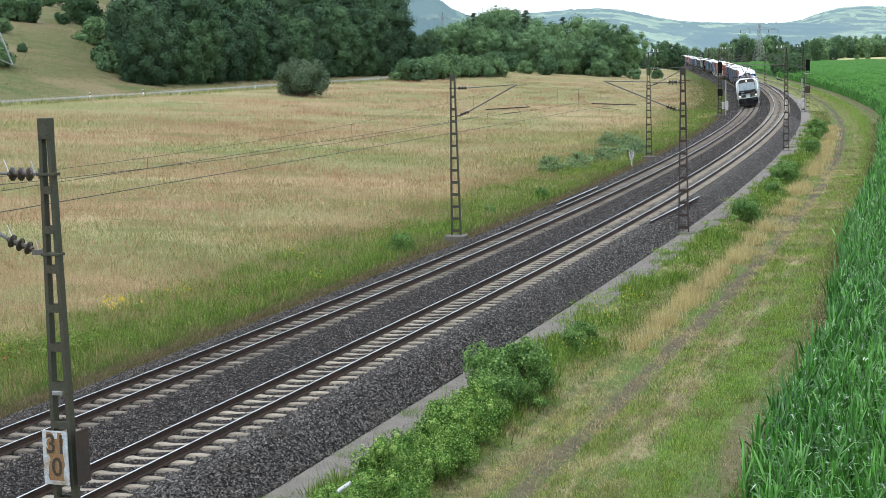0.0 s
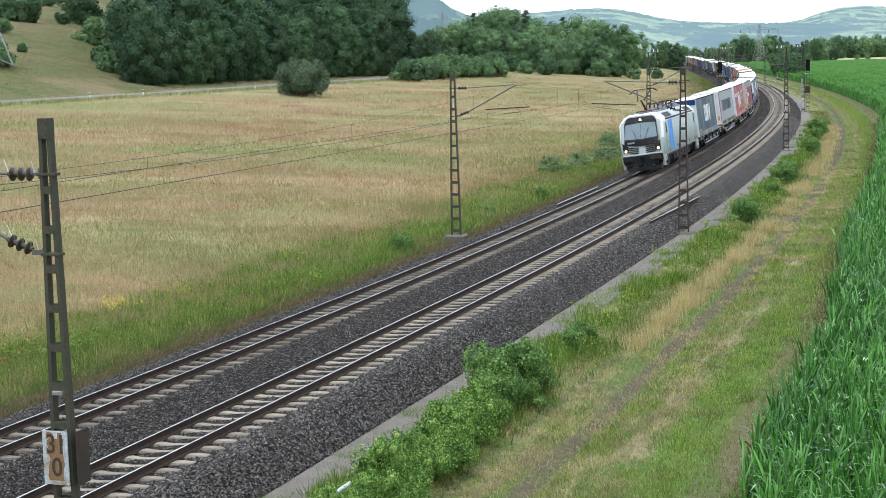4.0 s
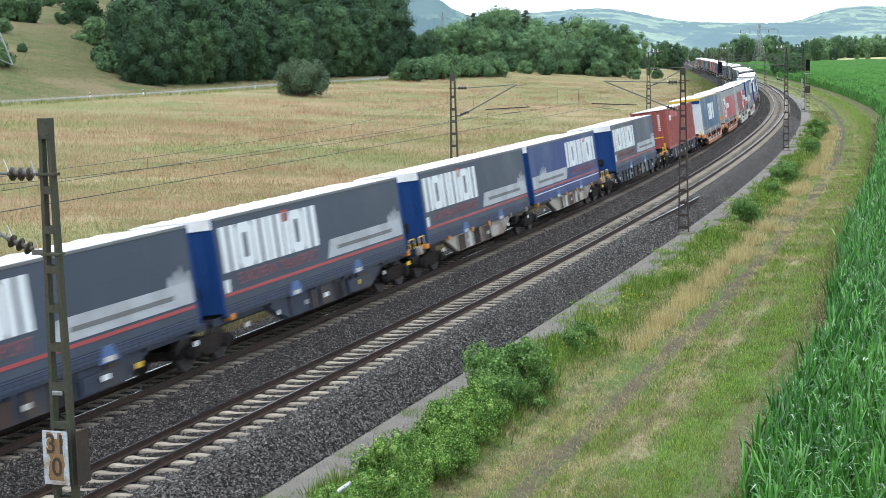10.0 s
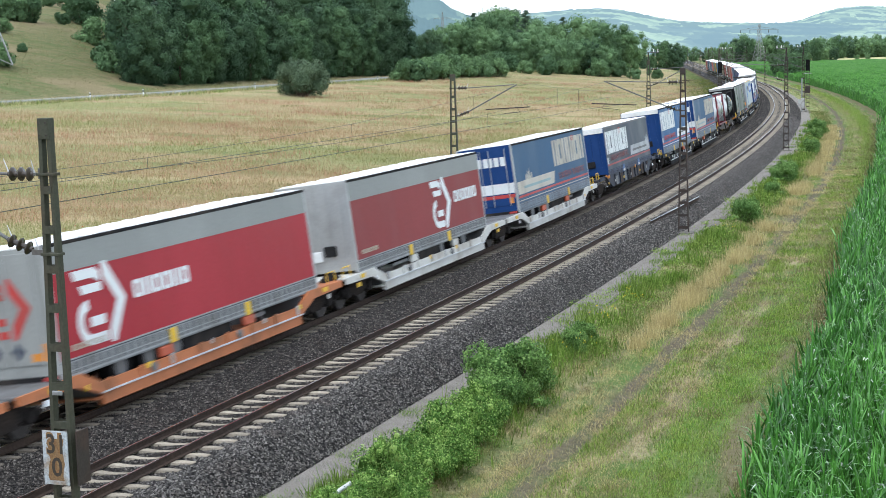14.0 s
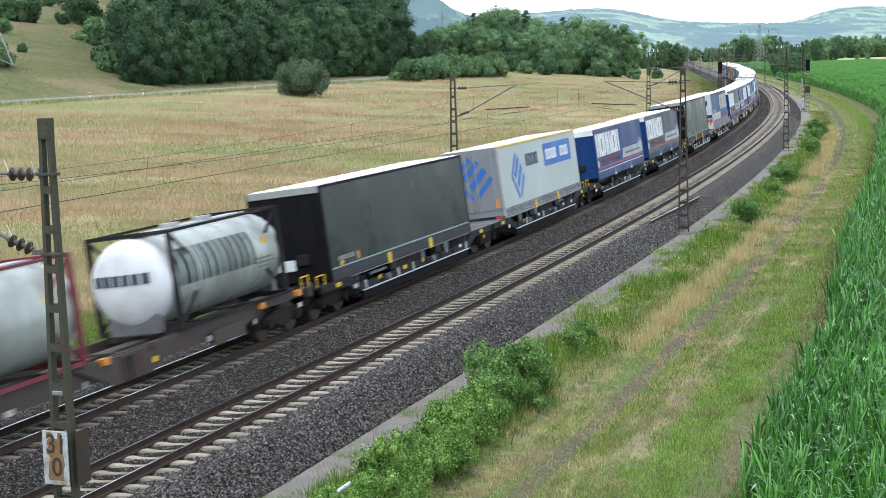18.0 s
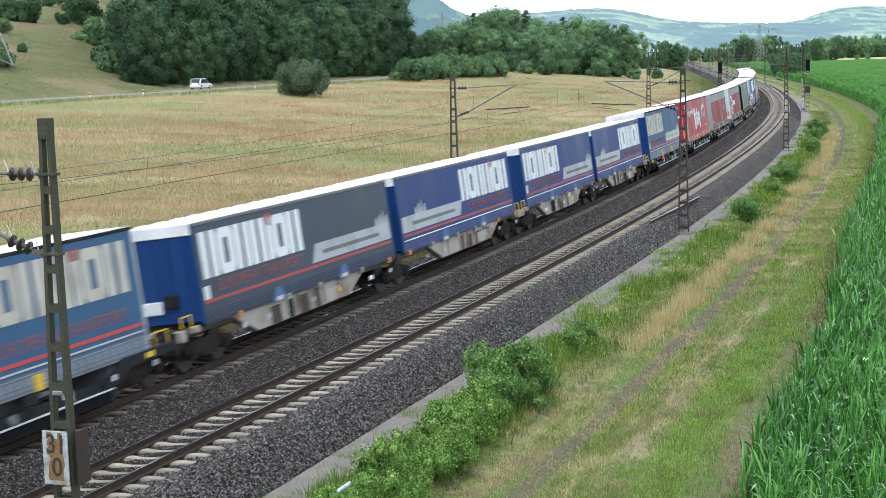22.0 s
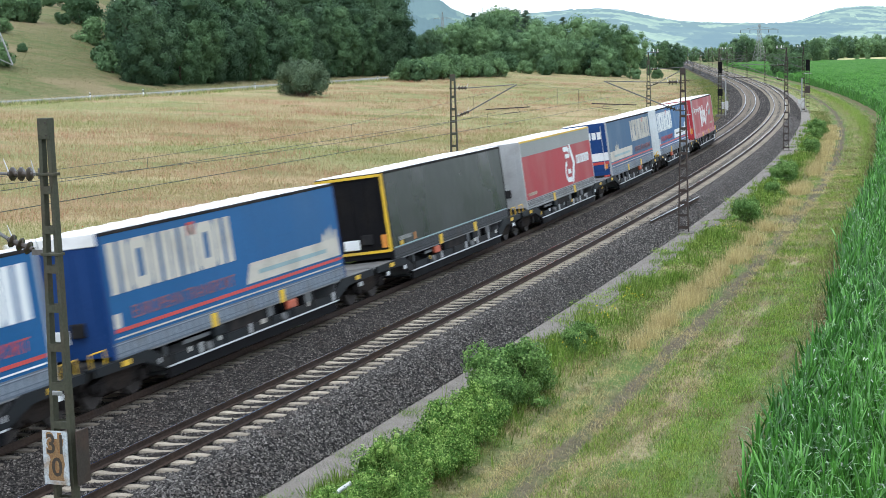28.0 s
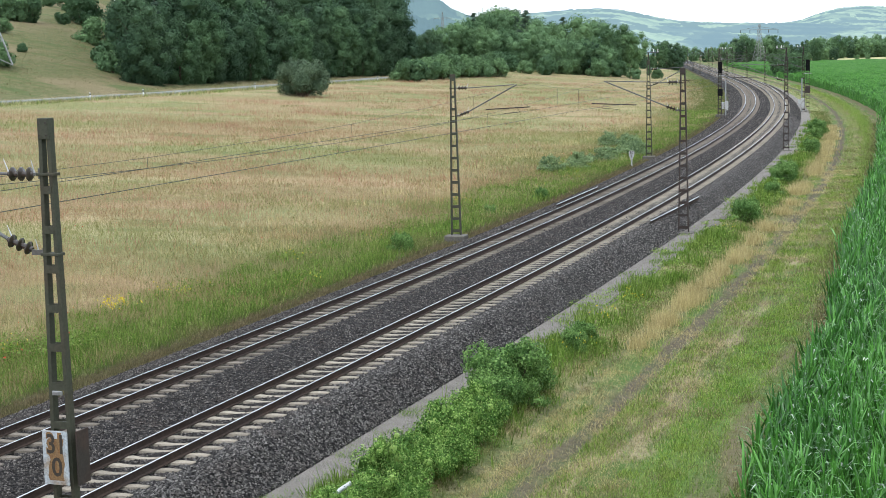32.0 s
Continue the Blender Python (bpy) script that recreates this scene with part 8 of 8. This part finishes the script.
        rod(cp, (e * (h - 0.5), 0, 1.03), (e * (h - 0.1), 0, 0.98), 0.07, None, 8)
        box(cp, e * (h - 0.25), e * (h - 0.1), -0.12, 0.12, 0.7, 1.15, 0.02)
        part("coupling_hook", cp, M["black"], ob)
        for sg in (-1, 1):
            part("side_window", boxed(e * (h - 2.68), e * (h - 2.33), sg * 1.485, sg * 1.505, 2.4, 3.12, 0.02), M["glass"], ob, "dark cab side window")
            dr = bmesh.new()
            for x0, x1, z0, z1 in ((h - 2.9, h - 2.86, 1.25, 3.1), (h - 2.14, h - 2.10, 1.25, 3.1)):
                box(dr, e * x0, e * x1, sg * 1.488, sg * 1.497, z0, z1)
            part("cab_door_joint", dr, M["tarp_grey"], ob)
            hr = bmesh.new()
            for x in (h - 3.05, h - 1.95):
                rod(hr, (e * x, sg * 1.53, 1.1), (e * x, sg * 1.53, 2.3), 0.016, None, 6)
            part("handrail", hr, M["alu"], ob)
            part("cab_steps", boxed(e * (h - 2.8), e * (h - 2.2), sg * 1.15, sg * 1.40, 0.35, 0.95, 0.02), M["loco_dark"], ob)
            part("side_skirt", boxed(e * (h - 1.85), e * (h - 0.70), sg * 1.28, sg * 1.43, 0.62, 1.06, 0.05), M["loco_silver"], ob)
            part("step_board", boxed(e * (h - 1.35), e * (h - 0.85), sg * 1.24, sg * 1.43, 0.32, 0.62, 0.03), M["loco_silver"], ob)
            part("step_recess", boxed(e * (h - 1.25), e * (h - 0.95), sg * 1.425, sg * 1.437, 0.40, 0.56), M["loco_dark"], ob)
            part("step_recess", boxed(e * (h - 1.30), e * (h - 1.02), sg * 1.425, sg * 1.437, 0.74, 0.92), M["loco_dark"], ob)
            part("side_hatch", boxed(e * (h - 3.3), e * (h - 3.02), sg * 1.488, sg * 1.499, 1.12, 1.36), M["loco_dark"], ob)
            part("roof_dome", boxed(e * (h - 2.9), e * (h - 2.2), sg * 0.25, sg * 0.9, 3.80, 3.90, 0.04), M["loco_white"], ob)
    for sg in (-1, 1):
        part("blue_stripe", boxed(4.15, 6.0, sg * 1.485, sg * 1.497, 1.16, 3.22), M["loco_blue"], ob, "broad bright blue stripe")
        bm = bmesh.new()
        for i in range(4):
            box(bm, 5.6 - i * 0.3, 5.45 - i * 0.3, sg * 1.497, sg * 1.503, 2.62, 2.68)
        part("small_print", bm, M["tarp_grey"], ob)
        part("roof_gutter", boxed(-h + 2.6, h - 2.6, sg * 1.45, sg * 1.495, 3.28, 3.39), M["loco_dark"], ob)
        part("rain_strip", boxed(-h + 1.9, h - 1.9, sg * 1.475, sg * 1.51, 3.23, 3.26), M["loco_white"], ob)
        for x0, x1 in ((3.4, 6.2), (-6.4, -3.6)):
            bm = bmesh.new()
            prism(bm, [(sg * 1.425, 3.45), (sg * 1.44, 3.44), (sg * 1.15, 3.75), (sg * 1.13, 3.75)], 'x', x0, x1)
            part("roof_grille", bm, M["loco_dark"], ob)
            for q in range(1, 4):
                part("grille_frame", boxed(x0 + (x1 - x0) * q / 4 - 0.03, x0 + (x1 - x0) * q / 4 + 0.03, sg * 1.28, sg * 1.31, 3.56, 3.61), M["roof_grey"], ob)
        bm = bmesh.new()
        prism(bm, [(sg * 1.425, 3.44), (sg * 1.445, 3.43), (sg * 1.14, 3.76), (sg * 1.12, 3.76)], 'x', -3.5, 3.3)
        part("roof_panel", bm, M["loco_panel"], ob, "pale removable roof panel")
        for x in (-1.3, 1.1):
            part("panel_joint", boxed(x, x + 0.03, sg * 1.28, sg * 1.31, 3.56, 3.61), M["loco_dark"], ob)
        for x in (-7.2, -3.4, -0.6, 2.2, 3.0):
            part("vent", boxed(x, x + 0.22, sg * 1.488, sg * 1.5, 1.22, 1.42), M["loco_dark"], ob)
        for x, w in ((-5.0, 1.0), (-3.1, 0.7), (-1.9, 0.9), (-0.6, 0.8), (0.8, 1.1), (2.4, 0.7)):
            part("equipment_box", boxed(x, x + w, sg * 0.6, sg * 1.18, 0.35, 0.82, 0.03), M["loco_dark"], ob)
    part("roof_deck", boxed(-6.6, 6.4, -0.85, 0.85, 3.86, 3.93), M["roof_grey"], ob)
    for x0, x1, y0, y1, z1 in ((-5.8, -3.6, -0.6, 0.6, 4.05), (-2.6, -0.4, -0.75, 0.2, 4.08), (0.6, 2.0, -0.3, 0.7, 4.05)):
        part("roof_box", boxed(x0, x1, y0, y1, 3.93, z1, 0.03), M["roof_grey"], ob)
    for i in range(9):
        x = -4.6 + i * 1.05
        part("roof_insulator", insulator(bmesh.new(), (x, 0.45 if i % 2 else -0.3, 3.93), (x, 0.45 if i % 2 else -0.3, 4.36), 0.10, 4), M["ceramic"], ob)
    hv = bmesh.new()
    for i in range(8):
        a, b = -4.6 + i * 1.05, -4.6 + (i + 1) * 1.05
        rod(hv, (a, 0.45 if i % 2 else -0.3, 4.38), (b, -0.3 if i % 2 else 0.45, 4.38), 0.03, None, 6)
    part("roof_conductor", hv, M["loco_dark"], ob)
    for x, up in ((5.6, True), (-5.4, False)):
        p = part("pantograph", boxed(x - 0.7, x + 0.5, -0.55, 0.55, 3.98, 4.05, 0.01), M["panto_red"], ob, "pantograph with red base")
        z1 = 5.50 if up else 4.32
        kx = x + (1.15 if up else 1.5)
        kz = 4.78 if up else 4.2
        bm = bmesh.new()
        rod(bm, (x - 0.5, 0, 4.08), (kx, 0, kz), 0.075, 0.06, 8)
        rod(bm, (x - 0.2, 0, 4.08), (kx - 0.1, 0, kz - 0.1), 0.02, None, 6)
        part("lower_arm", bm, M["loco_dark"], p)
        bm = bmesh.new()
        for y in (-0.35, 0.35):
            rod(bm, (kx, y * 0.6, kz), (x - 0.45, y * 1.3, z1 - 0.08), 0.045, None, 6)
        part("upper_arm", bm, M["loco_dark"], p)
        bm = bmesh.new()
        for dx in (-0.62, -0.28):
            rod(bm, (x + dx, -0.62, z1), (x + dx, 0.62, z1), 0.025, None, 6)
            for sg in (-1, 1):
                rod(bm, (x + dx, sg * 0.62, z1), (x + dx, sg * 0.97, z1 - 0.22), 0.02, None, 6)
        part("contact_strip", bm, M["black"], p)
    for x in (4.75, -4.75):
        b = part("bogie", bogie_big(), M["bogie"], ob)
        b.matrix_basis = Matrix.Translation((x, 0, 0))
        for w in (-1.5, 1.5):
            q = part_mesh("wheelset", WHEEL, b, "", Matrix.Translation((w, 0, 0.6)) @ Matrix.Diagonal((1.3, 1.0, 1.3, 1)))
    return ob


def bogie_big():
    bm = bmesh.new()
    for sg in (-1, 1):
        y = sg * 1.05
        prism(bm, [(-2.1, 0.72), (-2.1, 0.55), (-0.8, 0.45), (0.8, 0.45), (2.1, 0.55), (2.1, 0.72), (0.8, 0.9), (-0.8, 0.9)], 'y', y - 0.09, y + 0.09)
        for x in (-1.5, 1.5):
            box(bm, x - 0.25, x + 0.25, y - 0.12, y + 0.16, 0.4, 0.85, 0.05)
            rod(bm, (x - 0.42, y, 0.5), (x - 0.42, y, 0.9), 0.11, None, 8)
            rod(bm, (x + 0.42, y, 0.5), (x + 0.42, y, 0.9), 0.11, None, 8)
        for x in (-0.35, 0.35):
            rod(bm, (x, y, 0.55), (x, y, 1.0), 0.16, None, 10)
    box(bm, -0.4, 0.4, -1.05, 1.05, 0.5, 0.8)
    return bm


# ---- loads and wagons, with their distances behind the train's leading end ----
TEXT = {"slate": "dark slate-blue", "violet": "violet-blue", "blue": "bright blue", "faded": "faded blue"}


def swap(hue, end):
    return blue_box("swap_body", "curtain_" + hue, end, "deep_blue", "wall", True, 3.86, label=TEXT[hue] + " curtain-sided swap body with white block lettering, blue end wall")


def trailer(hue, end, front, fk, faded=False):
    return blue_box("curtain_trailer", "curtain_" + hue, end, front, fk, False, 4.12, faded,
                    label=TEXT[hue] + " trailer with white block print, " + ("printed doors" if fk == "door" else "plain end wall"))


LOADS = [
    (20.5, navy_box("navy curtain trailer with white block emblem and white end wall", "curtain_navy", "deep_blue", "trailer_frame")),
    (38.9, grey_words()),
    (55.4, red_box("red curtain trailer with white swoosh print and white end wall", "white", "wall")),
    (74.0, red_grey("dull red and grey curtain trailer, cream doors with red arrow emblem", "curtain_dull_red", 1, False, "print_cream", "door", "print_red")),
    (90.2, swap("slate", 1)), (105.1, swap("slate", 1)), (120.8, swap("slate", 1)), (135.2, swap("violet", -1)), (153.3, swap("slate", 1)),
    (173.1, corrugated()),
    (191.6, navy_box("steel-blue curtain trailer with white block emblem and yellow top band", "curtain_steel", "yellow", "yellow")),
    (209.6, red_grey("red and grey curtain trailer, pale doors with red arrow emblem", "curtain_red", 1, False, "tarp_grey", "door", "print_red")),
    (226.4, red_grey("dull red and grey curtain trailer with grey end wall", "curtain_dull_red", -1, False, "alu", "wall")),
    (244.9, trailer("faded", -1, "deep_blue", "door", True)),
    (263.3, swap("slate", 1)),
    (281.9, trailer("blue", 1, "deep_blue", "wall")),
    (299.6, trailer("faded", -1, "deep_blue", "door", True)),
    (336.5, black_box("black curtain trailer with black end wall", False)),
    (355.0, pale_box()),
    (373.0, swap("violet", 1)), (388.4, swap("slate", 1)),
    (406.0, black_box("black curtain trailer with black end wall, pale-streaked", False)),
    (424.1, trailer("faded", -1, "white", "door", True)),
    (440.5, swap("slate", 1)), (454.9, swap("violet", -1)), (470.5, swap("violet", 1)), (484.8, swap("violet", -1)),
    (500.9, trailer("faded", 1, "deep_blue", "wall", True)),
    (519.0, red_box("red curtain trailer with white swoosh print, red printed doors", "curtain_red", "door")),
    (535.4, red_grey("dull red and grey curtain trailer with worn pale emblem", "curtain_dull_red", -1, True, "alu", "wall")),
    (553.8, red_grey("red and grey curtain trailer, pale doors with red arrow emblem", "curtain_dull_red", 1, False, "white", "door", "print_red")),
    (570.5, black_box("black curtain trailer with black end wall", False)),
    (588.4, trailer("blue", -1, "white", "door")),
    (604.4, trailer("blue", 1, "deep_blue", "wall", True)),
    (622.2, black_box("black curtain trailer, open rear with a yellow frame", True)),
    (638.8, red_grey("red and grey trailer with yellow roof edge, grey end", "curtain_red", -1, False, "alu", "wall", None, "roof_white", "yellow")),
    (656.9, trailer("faded", -1, "deep_blue", "door", True)),
    (673.2, trailer("blue", 1, "white", "wall")),
    (691.1, red_box("red curtain trailer with white swoosh print, red printed doors", "curtain_red", "door")),
]
LOADS = [(u, 13.6, ob) for u, ob in LOADS]
LOADS.append((316.0, 7.5, tank("frame_red", "tank_metal", "stainless steel tank container in a dark red frame", False)))
LOADS.append((326.6, 7.5, tank("trailer_frame", "tank_metal", "white-ended tank container in a dark frame", True)))

WAGONS = []


def pocket_pair(a, m, b, mat, hue):
    lab = "half of an articulated " + hue + " pocket wagon"
    WAGONS.append((a, m, pocket_wagon(m - a, 1, M[mat], lab, RNG), 5.5))
    WAGONS.append((m, b, pocket_wagon(b - m, -1, M[mat], lab, RNG), 5.5))


def skeletal_pair(a, m, b, mat, hue):
    lab = "half of an articulated " + hue + " container wagon"
    WAGONS.append((a, m, container_wagon(m - a, True, False, M[mat], lab, RNG), 5.5))
    WAGONS.append((m, b, container_wagon(b - m, False, True, M[mat], lab, RNG), 5.5))


for a, m, b, mat, hue in ((19.2, 36.6, 53.9, "wagon_grey", "dark grey"), (53.9, 71.4, 88.8, "wagon_grey", "dark grey"), (190.2, 207.6, 225.0, "wagon_orange", "orange"),
                          (225.0, 242.5, 259.9, "wagon_white", "off-white"), (280.6, 297.6, 314.4, "wagon_grey", "dark grey"), (335.2, 352.6, 369.8, "wagon_grey", "dark grey"),
                          (369.8, 387.4, 404.7, "wagon_grey", "dark grey"), (404.7, 421.9, 439.0, "wagon_grey", "dark grey"), (499.6, 516.8, 533.9, "wagon_grey", "dark grey"),
                          (533.9, 551.3, 568.6, "wagon_grey", "dark grey"), (568.6, 586.2, 603.2, "wagon_grey", "dark grey"), (603.2, 620.2, 637.4, "wagon_grey", "dark grey"),
                          (637.4, 654.7, 671.8, "wagon_grey", "dark grey"), (671.8, 689.0, 706.3, "wagon_grey", "dark grey")):
    pocket_pair(a, m, b, mat, hue)
for a, m, b, mat, hue in ((88.9, 104.5, 119.8, "wagon_blue", "blue-grey"), (119.8, 134.8, 150.2, "wagon_pale", "rust-stained pale"), (439.1, 454.5, 469.5, "wagon_pale", "rust-stained pale"), (469.5, 484.4, 499.5, "wagon_pale", "rust-stained pale")):
    skeletal_pair(a, m, b, mat, hue)
for a, b, mat, hue in ((150.3, 170.3, "wagon_blue", "blue-grey"), (170.3, 190.1, "wagon_blue", "blue-grey"), (260.0, 280.5, "wagon_blue", "blue-grey"), (314.5, 335.1, "wagon_brown", "rusty brown")):
    WAGONS.append((a, b, container_wagon(b - a, True, True, M[mat], "single " + hue + " container wagon", RNG, mat != "wagon_brown"), 6.5))

LOCO = locomotive()
S0, SPEED = 180.51, 28.045


def train_pose(u, half, t):
    """Pose of a vehicle whose middle is u metres behind the train's leading end."""
    s = S0 - SPEED * t + u
    m = rail_frame(s, 0)
    a, b = rail_frame(s - half, 0).translation, rail_frame(s + half, 0).translation
    f = (a - b).normalized()
    y = m.col[1].to_3d()
    y = (y - f * y.dot(f)).normalized()
    return Matrix.Translation((a + b) / 2) @ Matrix((f, y, f.cross(y))).transposed().to_4x4()


# ---- sleepers: each its own piece near the camera ----
def sleeper_mesh(coat):
    bm = bmesh.new()
    prev = None
    for y, wt, wb, zt in ((-1.3, 0.15, 0.24, -0.215), (-1.0, 0.19, 0.28, -0.185), (-0.58, 0.20, 0.29, -0.176), (-0.42, 0.18, 0.27, -0.203), (-0.22, 0.165, 0.25, -0.226), (0.0, 0.16, 0.24, -0.234),
                          (0.22, 0.165, 0.25, -0.226), (0.42, 0.18, 0.27, -0.203), (0.58, 0.20, 0.29, -0.176), (1.0, 0.19, 0.28, -0.185), (1.3, 0.15, 0.24, -0.215)):
        ring = [bm.verts.new(p) for p in ((-wb / 2, y, -0.40), (-wt / 2, y, zt), (wt / 2, y, zt), (wb / 2, y, -0.40))]
        if prev:
            for k in range(3):
                bm.faces.new((prev[k], prev[k + 1], ring[k + 1], ring[k]))
        else:
            bm.faces.new(ring)
        prev = ring
    bm.faces.new(list(reversed(prev)))
    bmesh.ops.recalc_face_normals(bm, faces=bm.faces[:])
    me = bpy.data.meshes.new("sleeper")
    bm.to_mesh(me)
    bm.free()
    me.materials.append(M[coat])
    return me


SLEEPERS = [sleeper_mesh("sleeper_old"), sleeper_mesh("sleeper")]
SLV = np.array([v.co[:] for v in SLEEPERS[0].vertices])
SLF = [tuple(p.vertices) for p in SLEEPERS[0].polygons]
for t in (0, 1):
    far_v, far_f = [], []
    first = -24.0 + (0.3 if t == 0 else -6.71 % 0.6)
    for i in range(1400):
        s = first + 0.6 * i
        m = rail_frame(s, t)
        if i < 300:
            part_mesh("sleeper", SLEEPERS[t], tracks[t], "", m)
        else:
            R = np.array(m)
            far_v.append(SLV @ R[:3, :3].T + R[:3, 3])
            far_f += [tuple(q + len(SLV) * (i - 300) for q in f) for f in SLF]
    me = bpy.data.meshes.new("far_sleepers")
    me.from_pydata(np.concatenate(far_v).tolist(), [], far_f)
    me.materials.append(M["sleeper_old" if t == 0 else "sleeper"])
    tagged(part_mesh("far_sleepers", me, tracks[t]), kind="stuff")


# ---- everything that moves ----
def motions():
    times = [float(i) for i in range(33)]
    walk(LOCO, [(t, train_pose(9.49, 4.75, t)) for t in times])
    for u, L, ob in LOADS:
        walk(ob, [(t, train_pose(u + L / 2, 5.0, t)) for t in times])
    for a, b, ob, half in WAGONS:
        walk(ob, [(t, train_pose((a + b) / 2, half, t)) for t in times])

    walk(RED_CAR, [(t, road_pose(s, -1, 1.6)) for t, s in ((0.0, 453.3), (1.0, 428.0), (3.0, 352.0), (5.5, 258.1), (7.0, 212.3), (8.0, 185.1), (9.0, 158.9), (12.0, 78.0), (18.0, -84.0), (25.0, -273.0), (32.0, -462.0))])
    walk(WHITE_CAR, [(t, road_pose(s, 1, -1.6)) for t, s in ((0.0, -421.0), (10.0, -140.0), (20.5, 153.8), (21.0, 167.9), (22.0, 200.8), (23.5, 254.7), (24.5, 297.1), (26.0, 368.0), (27.5, 438.0), (28.0, 458.9), (30.0, 527.0), (32.0, 595.0))])
    walk(GREY_CAR, [(t, road_pose(s, -1, 1.6)) for t, s in ((0.0, 1218.0), (10.0, 959.0), (20.0, 700.0), (29.5, 456.0), (30.0, 444.3), (30.5, 431.5), (31.0, 417.0), (31.5, 402.5), (32.0, 388.0))])


motions()
